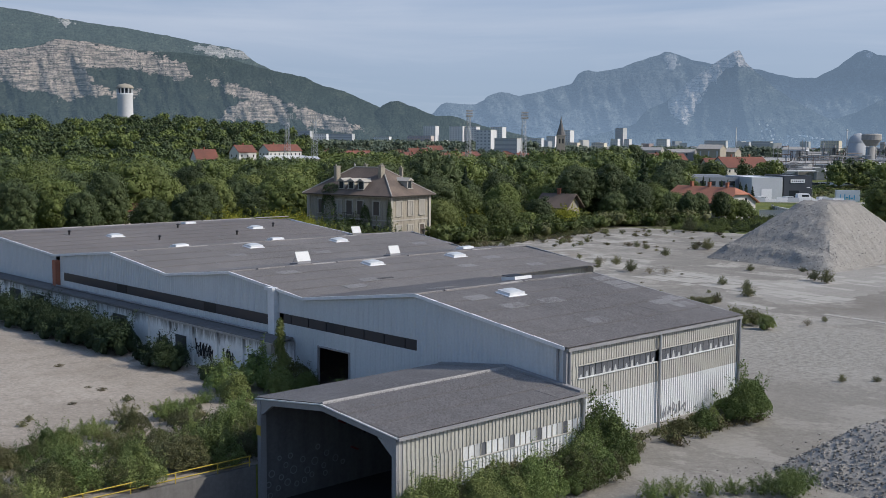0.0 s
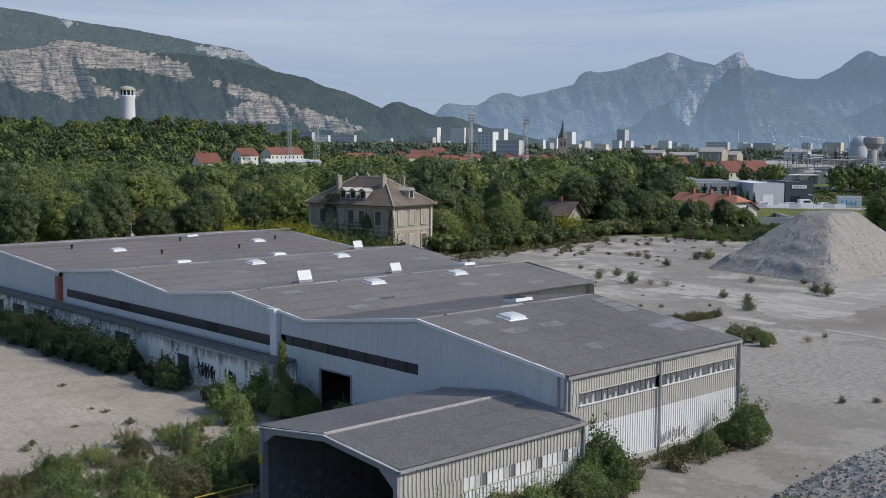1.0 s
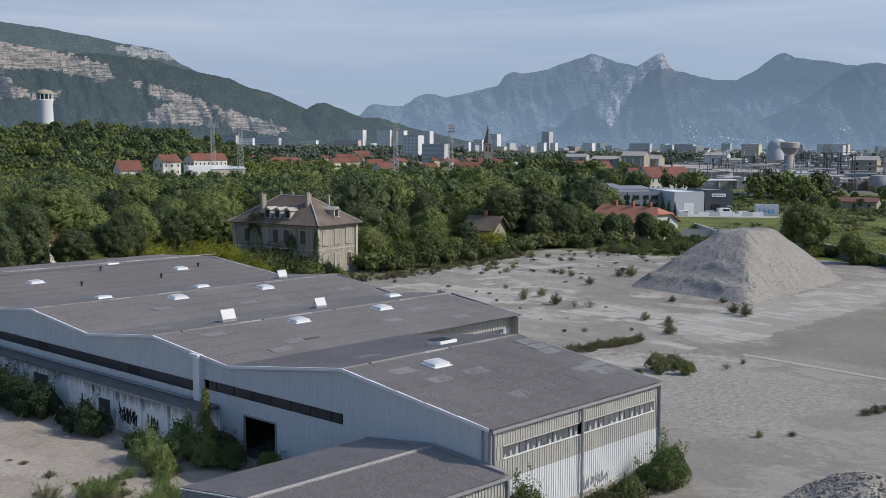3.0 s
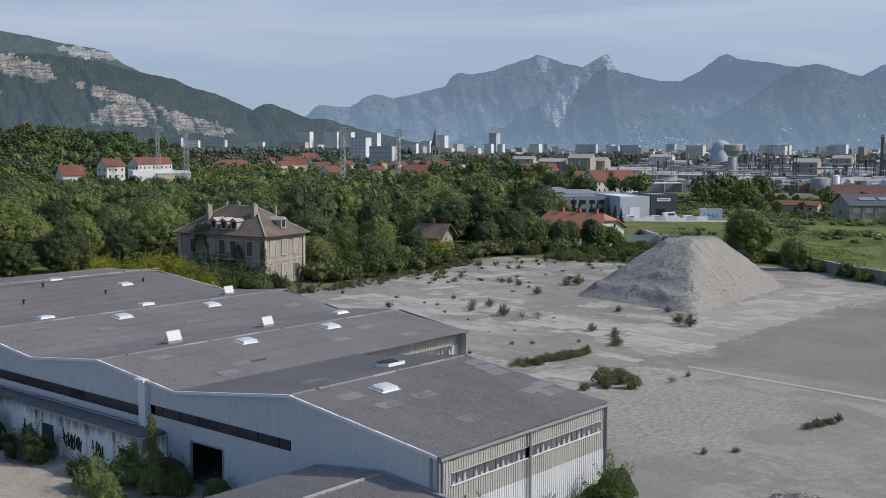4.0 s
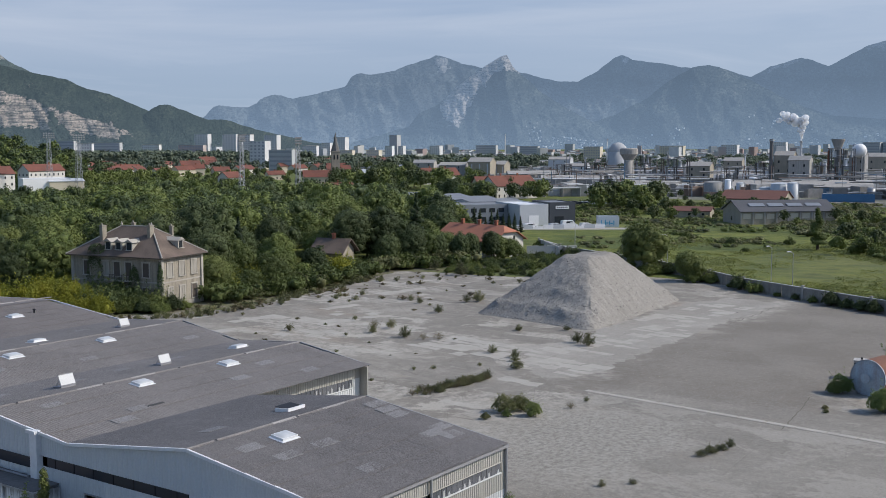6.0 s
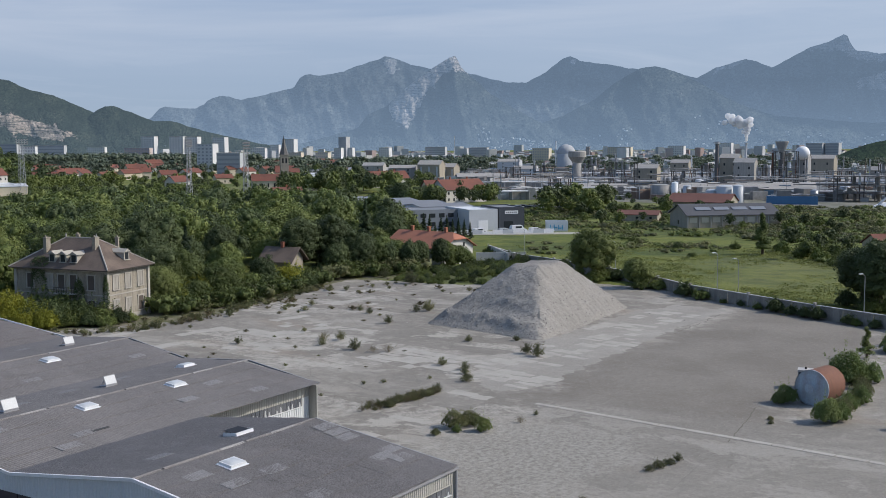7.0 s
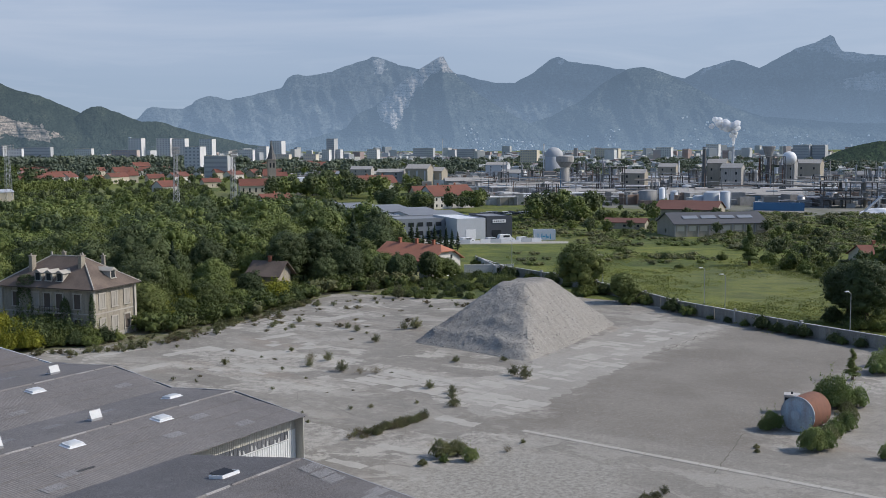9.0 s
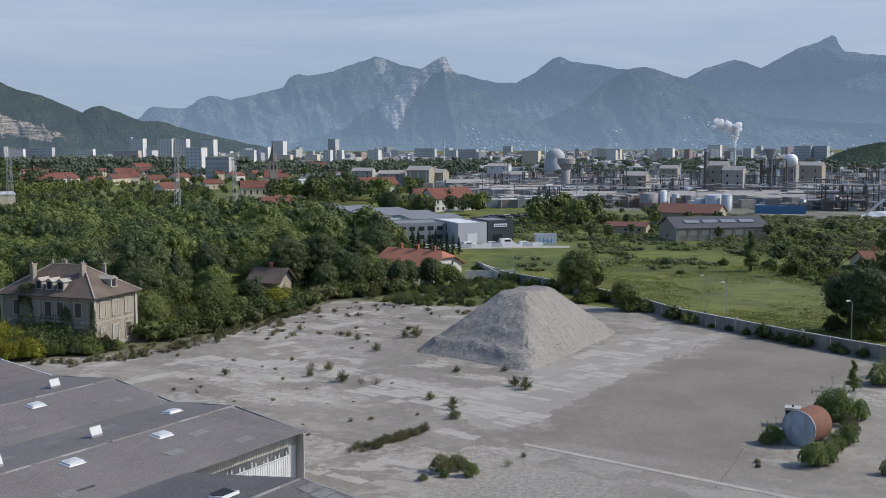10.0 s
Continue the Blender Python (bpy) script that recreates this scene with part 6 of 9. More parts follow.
panel_pale = worn("pale_facade_panels", (0.48, 0.50, 0.52), (0.36, 0.37, 0.38), 0.5, 0.4, 0.5)
panel_dark = worn("anthracite_panels", (0.065, 0.072, 0.085), (0.04, 0.045, 0.05), 0.5, 0.4, 0.5)
brown_sheet = worn("red_brown_sheet_roof", (0.16, 0.075, 0.058), (0.10, 0.05, 0.04), 0.6, 0.6, 0.8)
beige_wall = worn("beige_factory_wall", (0.34, 0.305, 0.245), (0.22, 0.195, 0.158), 0.4, 0.6, 0.9, 0, True)
factory_grey = worn("factory_grey", (0.30, 0.295, 0.285), (0.18, 0.175, 0.165), 0.3, 0.6, 0.85, 0, True)


def hip_roof(s, x0, x1, y0, y1, z, top, inset, slot=0):
    """A hipped roof whose ridge runs along y; inset: how far the ridge stops short of the ends."""
    xm = (x0 + x1) / 2
    vs = [(x0, y0, z), (x1, y0, z), (x1, y1, z), (x0, y1, z), (xm, y0 + inset, top), (xm, y1 - inset, top), (x0, y0, z - 0.18), (x1, y0, z - 0.18), (x1, y1, z - 0.18), (x0, y1, z - 0.18)]
    return s.add(vs, [(0, 1, 4), (1, 2, 5, 4), (2, 3, 5), (3, 0, 4, 5), (9, 8, 7, 6), (6, 7, 1, 0), (7, 8, 2, 1), (8, 9, 3, 2), (9, 6, 0, 3)], slot)


def window_set(owner, face, u, z, w, h, open_dark, W, D, out=0.0):
    """A window on a wall: face 'x0', 'x1', 'y0' or 'y1' of a W by D block; u runs along the wall."""
    win = thing("window", "", "", at=None)
    win.parent = owner
    del_keys = [k for k in ("label", "category") if k in win]
    for k in del_keys:
        del win[k]
    m = {"x0": Matrix.Translation((0, u, z)) @ Euler((0, 0, -math.pi / 2)).to_matrix().to_4x4(), "x1": Matrix.Translation((W, u, z)) @ Euler((0, 0, math.pi / 2)).to_matrix().to_4x4(), "y0": Matrix.Translation((u, 0, z)), "y1": Matrix.Translation((u, D, z)) @ Euler((0, 0, math.pi)).to_matrix().to_4x4()}[face]
    win.matrix_basis = m
    part("frame", Shape().box(-w / 2 - 0.09, -0.04, -0.05, 0.18, 0.14, h + 0.1).box(w / 2 + 0.09, -0.04, -0.05, 0.18, 0.14, h + 0.1).box(0, -0.04, h, w + 0.5, 0.16, 0.2).box(0, -0.07, -0.16, w + 0.5, 0.24, 0.14), stone_trim, win)
    if open_dark:
        part("pane", Shape().box(0, -0.01, 0, w, 0.03, h), shutter_brown, win)
    else:
        for k in (-1, 1):
            part("shutter", Shape().box(k * w / 4, -0.03, 0, w / 2 - 0.03, 0.06, h), shutter_pale, win)
    return win


# the old mansion
MW, MD = 10.1, 17.6
mansion = thing("old_mansion", "derelict two-storey plastered mansion with a brown hipped roof", "house", at=pose(70.3, 96.2, 0, 0, 0, 11))
part("wall", Shape().box(MW / 2, MD / 2, 0, MW, MD, 7.9), plaster_old, mansion, "stained grey-beige plaster walls")
part("string_course", Shape().box(MW / 2, MD / 2, 4.0, MW + 0.16, MD + 0.16, 0.2), stone_trim, mansion)
part("plinth", Shape().box(MW / 2, MD / 2, 0, MW + 0.12, MD + 0.12, 0.7), stone_trim, mansion)
for x, y in ((0, 0), (MW, 0), (MW, MD), (0, MD)):
    part("quoin", Shape().box(x, y, 0.0, 0.5, 0.5, 7.85), stone_trim, mansion)
part("cornice", Shape().box(MW / 2, MD / 2, 7.75, MW + 0.5, MD + 0.5, 0.2), stone_trim, mansion)
RX, RT = MW / 2, 12.45
roof = part("roof", hip_roof(Shape(), -0.8, MW + 0.8, -0.8, MD + 0.8, 8.1, RT, 6.6), tile_brown, mansion, "weathered brown tile roof")
for a, b in (((-0.8, -0.8, 8.12), (RX, 5.8, RT)), ((MW + 0.8, -0.8, 8.12), (RX, 5.8, RT)), ((-0.8, MD + 0.8, 8.12), (RX, MD - 5.8, RT)), ((MW + 0.8, MD + 0.8, 8.12), (RX, MD - 5.8, RT)), ((RX, 5.8, RT), (RX, MD - 5.8, RT))):
    part("hip_flashing", Shape().tube(a, b, 0.11, n=6), stone_trim, roof)
part("gutter", Shape().box(-0.85, MD / 2, 7.98, 0.14, MD + 1.6, 0.12).box(MW / 2, -0.85, 7.98, MW + 1.6, 0.14, 0.12), shutter_brown, roof)
for p in ((RX, 5.8), (RX, MD - 5.8)):
    part("finial", Shape().lathe(p[0], p[1], [(0.14, RT), (0.18, RT + 0.25), (0.05, RT + 0.7)], 8), stone_trim, roof)
for k, (y, dark) in enumerate(((3.0, True), (6.4, True), (8.7, True), (11.0, False), (14.8, True))):
    window_set(mansion, "x0", y, 4.9, 1.2, 2.2, dark, MW, MD)
    window_set(mansion, "x0", y, 1.0, 1.2, 2.2, k % 2 == 0, MW, MD)
for k, x in enumerate((2.0, 5.0, 8.1)):
    window_set(mansion, "y0", x, 4.9, 1.2, 2.2, False, MW, MD)
    window_set(mansion, "y0", x, 1.0, 1.2, 2.2, k == 2, MW, MD)
# a weathered balcony over the garden door
part("balcony", Shape().box(-0.5, 7.5, 4.15, 1.0, 4.0, 0.16), stone_trim, mansion)
for k in range(9):
    part("baluster", Shape().box(-0.95, 5.6 + k * 0.48, 4.3, 0.06, 0.06, 0.85), shutter_brown, mansion)
part("balcony_rail", Shape().box(-0.95, 7.5, 5.15, 0.08, 4.0, 0.07), shutter_brown, mansion)


def dormer(x, y, z, turn, wide=1.0):
    d = thing("dormer", "", "", at=None)
    for k in ("label", "category"):
        if k in d:
            del d[k]
    d.parent = mansion
    d.matrix_basis = Matrix.Translation((x, y, z)) @ Euler((0, 0, turn)).to_matrix().to_4x4()
    q = 0.62 * wide
    part("cheek", Shape().box(0, 1.2, 0, 2 * q, 2.4, 1.5), stone_trim, d)
    part("gable_roof", Shape().prism([(-q - 0.25, -0.25, 1.45), (0, -0.25, 2.0), (q + 0.25, -0.25, 1.45), (0, -0.25, 1.60)], (0, 3.2, 0)), stone_trim, d)
    part("pane", Shape().box(0, -0.02, 0.3, 0.8 * wide, 0.05, 1.1), glass_dark, d)
    part("sill", Shape().box(0, -0.1, 0.18, 2 * q + 0.1, 0.24, 0.12), stone_trim, d)


for y in (6.5, 8.6, 10.7):
    dormer(0.35, y, 8.75, -math.pi / 2)
dormer(5.8, 0.7, 8.9, 0, 1.05)
for x, y, h, w in ((2.4, 13.4, 12.5, 1.0), (3.3, 4.6, 12.7, 1.0), (7.2, 11.2, 12.7, 0.4), (7.8, 4.0, 12.3, 0.3)):
    part("chimney", Shape().box(x, y, 8.6, w, 0.6, h - 8.6).box(x, y, h, w + 0.16, 0.76, 0.14).box(x - w * 0.25, y, h + 0.14, 0.2, 0.2, 0.3), plaster_old, mansion)
part("ivy", cloud_mesh("ivy", leaf_cloud([(-0.2, 13.0, 4.0, 0.5, 1.6, 4.6), (-0.3, 8.2, 2.2, 0.5, 1.2, 2.2), (-0.3, 5.2, 3.0, 0.5, 1.0, 3.4), (-0.2, 0.1, 3.6, 0.4, 0.5, 3.6), (0.2, 12.8, 8.6, 1.0, 1.7, 1.2), (-0.2, 11.0, 1.6, 0.6, 2.0, 1.8)], 5200, 0.11, np.random.default_rng(3)), leaf_dark), leaf_dark, mansion, "dark ivy climbing the walls")


def gabled(name, label, x, y, rz, w, d, h, rise, wall_mat, roof_mat, cols=4, rows=1, over=0.5, chimneys=1, category="house", group="", hip=0.0, z=0.0, sides=("y0", "x0"), clip=0.0):
    """A house with its ridge along local x; windows on the chosen walls. clip: how much of the far gable a half-hip cuts off."""
    ob = thing(name, label, category, group, at=pose(x, y, z, 0, 0, rz))
    s = Shape().box(w / 2, d / 2, 0, w, d, h)
    if not hip:
        s.prism([(0.0, 0, h), (0.0, d, h), (0.0, d / 2, h + rise)], (0.2, 0, 0))
        cut = d / 2 * (1 - clip)
        s.prism([(w - 0.2, 0, h), (w - 0.2, d, h), (w - 0.2, d - cut, h + rise * (1 - clip)), (w - 0.2, cut, h + rise * (1 - clip))], (0.2, 0, 0))
    part("wall", s, wall_mat, ob)
    k = rise / (d / 2)
    o, e = over, over * k
    r = Shape()
    if hip:
        q = Shape()
        hip_roof(q, -o, d + o, -o, w + o, h, h + rise, hip)
        r.add([(b, a, c) for a, b, c in q.v], [f[::-1] for f in q.f])
    elif clip:
        top, mid, back = h + rise + 0.12, h + rise * (1 - clip) + 0.1, w + o - clip * d * 0.42
        q = d / 2 * (1 - clip)
        ring = [(-o, -o, h - e + 0.1), (w + o, -o, h - e + 0.1), (w + o, q, mid), (back, d / 2, top), (-o, d / 2, top), (w + o, d - q, mid), (w + o, d + o, h - e + 0.1), (-o, d + o, h - e + 0.1)]
        r.add(ring + [(x_, y_, z_ - 0.18) for x_, y_, z_ in ring],
              [(0, 1, 2, 3, 4), (4, 3, 5, 6, 7), (2, 5, 3), (12, 11, 10, 9, 8), (15, 14, 13, 11, 12), (11, 13, 10), (0, 8, 9, 1), (1, 9, 10, 2), (2, 10, 13, 5), (5, 13, 14, 6), (6, 14, 15, 7), (7, 15, 12, 4), (4, 12, 8, 0)])
    else:
        r.add([(-o, -o, h - e + 0.1), (w + o, -o, h - e + 0.1), (w + o, d / 2, h + rise + 0.12), (-o, d / 2, h + rise + 0.12), (w + o, d + o, h - e + 0.1), (-o, d + o, h - e + 0.1),
               (-o, -o, h - e - 0.08), (w + o, -o, h - e - 0.08), (w + o, d / 2, h + rise - 0.06), (-o, d / 2, h + rise - 0.06), (w + o, d + o, h - e - 0.08), (-o, d + o, h - e - 0.08)],
              [(0, 1, 2, 3), (3, 2, 4, 5), (7, 6, 9, 8), (8, 9, 11, 10), (0, 6, 7, 1), (4, 10, 11, 5), (1, 7, 8, 2), (2, 8, 10, 4), (3, 9, 6, 0), (5, 11, 9, 3)])
    part("roof", r, roof_mat, ob)
    for j in range(rows):
        zz = 0.9 + j * (h - 0.4) / max(1, rows)
        wh = min(1.3, (h - 1.2) / rows * 0.62)
        if "y0" in sides:
            for i in range(cols):
                part("window", Shape().box((i + 0.5) * w / cols, -0.015, zz, 0.85, 0.06, wh), glass_dark, ob)
        if "x0" in sides:
            for i in range(max(1, int(cols * d / w))):
                n = max(1, int(cols * d / w))
                part("window", Shape().box(-0.015, (i + 0.5) * d / n, zz, 0.06, 0.85, wh), glass_dark, ob)
        if "x1" in sides:
            n = max(1, int(cols * d / w))
            for i in range(n):
                part("window", Shape().box(w + 0.015, (i + 0.5) * d / n, zz, 0.06, 0.85, wh), glass_dark, ob)
    for c in range(chimneys):
        cx = w * (c + 0.7) / (chimneys + 0.4)
        part("chimney", Shape().box(cx, d / 2, h + rise - 0.5, 0.6, 0.6, 1.5).box(cx, d / 2, h + rise + 1.0, 0.75, 0.75, 0.12), brick_red, ob)
    return ob


def flat_block(name, label, x, y, rz, w, d, h, wall_mat, cols, rows, category="building", group="", band=False, z=0.0, glass=None):
    """A flat-roofed block with window openings on its two visible sides."""
    ob = thing(name, label, category, group, at=pose(x, y, z, 0, 0, rz))
    part("wall", Shape().box(w / 2, d / 2, 0, w, d, h), wall_mat, ob)
    part("roof", Shape().box(w / 2, d / 2, h, w + 0.2, d + 0.2, 0.3), concrete, ob)
    g = glass or glass_dark
    for j in range(rows):
        zz = (j + 0.35) * h / rows
        if band:
            part("window", Shape().box(w / 2, -0.02, zz, w * 0.94, 0.08, h / rows * 0.42), g, ob)
            part("window", Shape().box(-0.02, d / 2, zz, 0.08, d * 0.9, h / rows * 0.42), g, ob)
        else:
            for i in range(cols):
                part("window", Shape().box((i + 0.5) * w / cols, -0.02, zz, w / cols * 0.5, 0.08, h / rows * 0.5), g, ob)
            nd = max(1, int(cols * d / w))
            for i in range(nd):
                part("window", Shape().box(-0.02, (i + 0.5) * d / nd, zz, 0.08, d / nd * 0.5, h / rows * 0.5), g, ob)
    return ob


# chalet and red-roofed house at the edge of the yard
gabled("wooden_chalet", "small brown chalet with a steep overhanging roof", 123.9, 112.6, -78, 6.2, 5.6, 4.2, 2.1, plaster_old, tile_brown, 2, 1, 0.9, 1, sides=("y0", "x1"))
house = gabled("red_roofed_house", "long white house with a red tile roof", 163.9, 110.6, -96, 16.8, 11, 4.1, 2.9, plaster_white, tile_orange, 5, 1, 0.7, 3, sides=("y0", "x1"), clip=0.45)
for y, z in ((3.2, 4.5), (7.6, 4.5)):
    part("window", Shape().box(16.815, y, z - 0.6, 0.06, 0.7, 0.9), glass_dark, house)
garden_wall = thing("garden_wall", "pale plastered garden wall beside the white house", "wall", kind="structure")
for k in range(4):
    a, b = Vector((173.4, 92.0, 0)).lerp(Vector((180.4, 82.8, 0)), k / 4), Vector((173.4, 92.0, 0)).lerp(Vector((180.4, 82.8, 0)), (k + 1) / 4)
    wide, turn = (b - a).length, math.degrees(math.atan2(b.y - a.y, b.x - a.x))
    part("wall_panel", Shape().box(wide / 2, 0, 0, wide - 0.02, 0.22, 2.1).box(wide / 2, 0, 2.1, wide - 0.02, 0.30, 0.08), plaster_white, garden_wall).matrix_basis = pose(a.x, a.y, 0, 0, 0, turn)
rng = random.Random(77)
for x, y, q, k in ((150.0, 94.6, 0.52, 1), (153.5, 94.0, 0.48, 3), (157.6, 91.4, 0.50, 3), (160.0, 90.6, 0.30, 4), (146.5, 97.5, 0.5, 1)):
    plant("garden_tree", "small dark leafy tree before the white house", "tree", KINDS[k], x, y, q, q * 31, "trees before the white house", wide=0.8)
for k in range(260):
    x, y = away(rng, 134, 176), away(rng, 66, 92)
    if inside([(133, 78), (139, 70), (147, 67.5), (160, 74), (174, 80), (170, 88), (158, 89), (146, 93), (136, 90)], x, y):
        plant("scrub_bush", "low green scrub before the white house", "bush", FAR_SHRUB[rng.choice((0, 2, 2, 1))], x, y, away(rng, 0.32, 0.7), rng.random() * 6, "scrub before the white house")
for x, y, q in ((86.5, 97.0, 0.75), (88.5, 98.5, 0.85), (91.0, 97.5, 0.7), (93.2, 99.0, 0.9), (101.5, 98.6, 0.75), (103.5, 100.0, 0.6), (114.5, 100.5, 0.5), (58.0, 100.5, 0.8), (60.5, 98.5, 0.7)):
    plant("yellow_bush", "bush with yellow flowers at the edge of the wood", "bush", YELLOW[rng.choice((0, 1))], x, y, q, q * 23, "bushes at the edge of the wood")
for x, y, q, kind in ((68.2, 97.0, 0.9, 0), (66.6, 100.0, 1.2, 1), (66.4, 103.0, 1.3, 0), (65.4, 106.5, 1.2, 1), (64.8, 109.5, 1.4, 0), (69.0, 94.4, 0.7, 2), (65.0, 98.0, 0.9, 2), (63.6, 113.0, 1.6, 1), (66.4, 95.6, 1.0, 1), (83.6, 99.6, 1.0, 0), (84.6, 101.5, 1.4, 1), (68.0, 99.5, 1.5, 1), (67.6, 102.4, 1.35, 0), (67.0, 105.0, 1.6, 1), (66.4, 108.5, 1.5, 0), (70.6, 94.2, 1.0, 1), (72.4, 93.6, 0.7, 0), (67.4, 93.4, 0.9, 2), (82.4, 95.6, 0.8, 0), (84.0, 96.8, 1.1, 0), (69.4, 96.0, 1.25, 0), (67.8, 98.0, 1.5, 2), (66.0, 101.2, 1.7, 0), (65.2, 104.6, 1.8, 2)):
    plant("mansion_bush", "green bush overgrowing the old mansion", "bush", FAR_SHRUB[kind], x, y, q, q * 5, "bushes round the mansion")
for x, y, q in ((62.0, 103.5, 0.8), (59.8, 106.0, 0.95), (62.4, 108.0, 0.95), (57.6, 108.5, 1.0), (60.6, 111.0, 1.1)):
    plant("yellow_bush", "bush with yellow-green leaves beside the mansion", "bush", YELLOW[0], x, y, q, q * 9, "bushes round the mansion")

# ---- mountains ----
def margin(poly, x, y):
    """How deep a point lies inside a polygon; negative outside."""
    best = 1e9
    for (xa, ya), (xb, yb) in zip(poly, poly[1:] + poly[:1]):
        f = max(0.0, min(1.0, ((x - xa) * (xb - xa) + (y - ya) * (yb - ya)) / ((xb - xa) ** 2 + (yb - ya) ** 2)))
        best = min(best, math.hypot(x - xa - f * (xb - xa), y - ya - f * (yb - ya)))
    return best if inside(poly, x, y) else -best


def ridge(name, label, crest, d_foot, d_top, mat, rough, seed, rock=(), cols=220, rows=26, eye=(-44.5, -38.0, 17.0), foot=-5.0):
    """A mountain front seen from the valley: crest as (azimuth, elevation) in degrees, foot and crest distance in metres."""
    az0, az1 = crest[0][0], crest[-1][0]
    ca, ce = [c[0] for c in crest], [c[1] for c in crest]
    vs, bare_attr, lay = [], [], []
    for j in range(rows + 1):
        f = j / rows
        for i in range(cols + 1):
            az = az0 + (az1 - az0) * i / cols
            el = float(np.interp(az, ca, ce))
            n1 = noise.fractal((az * 2.3, seed, 0.3), 0.7, 2.1, 6)
            top = eye[2] + math.tan(radians(el + 0.035 * n1)) * d_top
            spur = noise.fractal((az * 0.55 + f * 0.5, f * 0.7, seed), 0.8, 2.1, 7)
            gully = 1 - 2 * abs(noise.fractal((az * 0.9 + 0.8 * f + 0.3 * spur, f * 2.2, seed + 3), 0.8, 2.2, 6))
            relief = (0.65 * spur + 0.26 * gully - 0.1) * math.sin(math.pi * min(1, f * 1.01)) ** 0.8
            d = d_foot + (d_top - d_foot) * f - relief * rough * 0.20 * (d_top - d_foot)
            z = foot + (top - foot) * f ** 1.25 + relief * rough * 0.06 * (top - foot)
            vs.append((eye[0] + d * math.sin(radians(az)), eye[1] + d * math.cos(radians(az)), z))
            up = math.degrees(math.atan2(z - eye[2], d))
            lay.append((az, up, f, 1.0))
            bare = 0.0
            if rock:
                fray = 0.75 * noise.fractal((az * 2.6, up * 3.2, seed + 7), 0.8, 2.1, 6)
                bare = max(0.5 + margin(poly, az, up) / 0.30 + fray for poly in rock)
            bare_attr.append(max(0.0, min(1.0, bare)))
    me_shape = Shape()
    w = cols + 1
    me_shape.add(vs, [(j * w + i, j * w + i + 1, (j + 1) * w + i + 1, (j + 1) * w + i) for j in range(rows) for i in range(cols)])
    ob = part(name, me_shape, mat, smooth=True)
    attr = ob.data.color_attributes.new("bare", "FLOAT_COLOR", "POINT")
    attr.data.foreach_set("color", np.repeat(np.array(bare_attr, np.float32)[:, None], 4, 1).ravel())
    attr = ob.data.color_attributes.new("lay", "FLOAT_COLOR", "POINT")
    attr.data.foreach_set("color", np.array(lay, np.float32).ravel())
    return tagged(ob, label, "mountain", kind="structure")


def mountain_mat(name, wood, meadow, stone, stone_dark, haze_glow, dip=0.0, tuft_size=9.0, relief=40.0):
    """Woods, clearings and bare rock laid along the mountain front; dip: the lean of the rock beds."""
    m = Mat(name, 1.0)
    m.b.inputs["Specular IOR Level"].default_value = 0.0
    at = m.color_attribute("lay")
    big = m.noise(0.8, 5, 0.6, m.scaled(1, 1.6, 0.0, at))
    fall = m.noise(1.5, 8, 0.66, m.scaled(1, 1.15, 0.0, at, 0.6), 0.5)
    tuft = m.noise(tuft_size, 5, 0.72, m.scaled(1, 1.25, 0.0, at))
    c = m.mix(m.ramp(big, 0.46, 0.66), wood, meadow)
    c = m.mix(m.ramp(fall, 0.44, 0.60, 0.0, 0.55), c, tuple(0.5 * k for k in wood))
    c = m.mix(m.ramp(fall, 0.42, 0.32, 0.0, 0.4), c, meadow)
    c = m.mix(m.ramp(tuft, 0.47, 0.60, 0.0, 0.75), c, tuple(0.35 * k for k in wood))
    c = m.mix(m.ramp(tuft, 0.42, 0.30, 0.0, 0.55), c, tuple(1.25 * k for k in meadow))
    chip = m.math("MULTIPLY", m.ramp(m.noise(5.0, 6, 0.75, m.scaled(1.3, 1, 0.0, at)), 0.60, 0.66), m.ramp(big, 0.50, 0.58))
    c = m.mix(m.math("MULTIPLY", chip, 0.5), c, tuple(0.6 * k for k in stone))
    beds = m.noise(2.6, 8, 0.7, m.scaled(0.42, 4.2, 0.0, at, dip), 0.35)
    crack = m.noise(6.0, 6, 0.75, m.scaled(1.6, 0.6, 0.0, at, dip))
    face = m.noise(2.4, 6, 0.7, m.scaled(1, 1, 0.0, at))
    r = m.mix(m.ramp(beds, 0.46, 0.58), stone, stone_dark)
    r = m.mix(m.ramp(beds, 0.44, 0.36, 0.0, 0.7), r, tuple(1.2 * k for k in stone))
    r = m.mix(m.ramp(crack, 0.52, 0.62, 0.0, 0.65), r, stone_dark)
    r = m.mix(m.ramp(face, 0.52, 0.64, 0.0, 0.55), r, stone_dark)
    r = m.mix(m.ramp(tuft, 0.53, 0.60, 0.0, 0.8), r, wood)
    bare = m.split(m.color_attribute("bare"))[0]
    torn = m.math("ADD", m.math("MULTIPLY", m.math("SUBTRACT", beds, 0.5), 1.5), m.math("MULTIPLY", m.math("SUBTRACT", tuft, 0.5), -1.2))
    fac = m.ramp(m.math("ADD", bare, torn), 0.40, 0.54)
    m.color(m.mix(fac, c, r))
    m.bump(m.math("ADD", m.math("MULTIPLY", fall, 0.7), m.math("MULTIPLY", beds, 0.3)), 1.0, relief)
    # distance haze painted in as blue emission, stronger towards the foot
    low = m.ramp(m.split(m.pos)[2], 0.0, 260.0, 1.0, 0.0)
    m.put(m.b.inputs["Emission Color"], m.mix(low, haze_glow, tuple(1.4 * k for k in haze_glow)))
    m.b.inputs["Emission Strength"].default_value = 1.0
    return m.mat


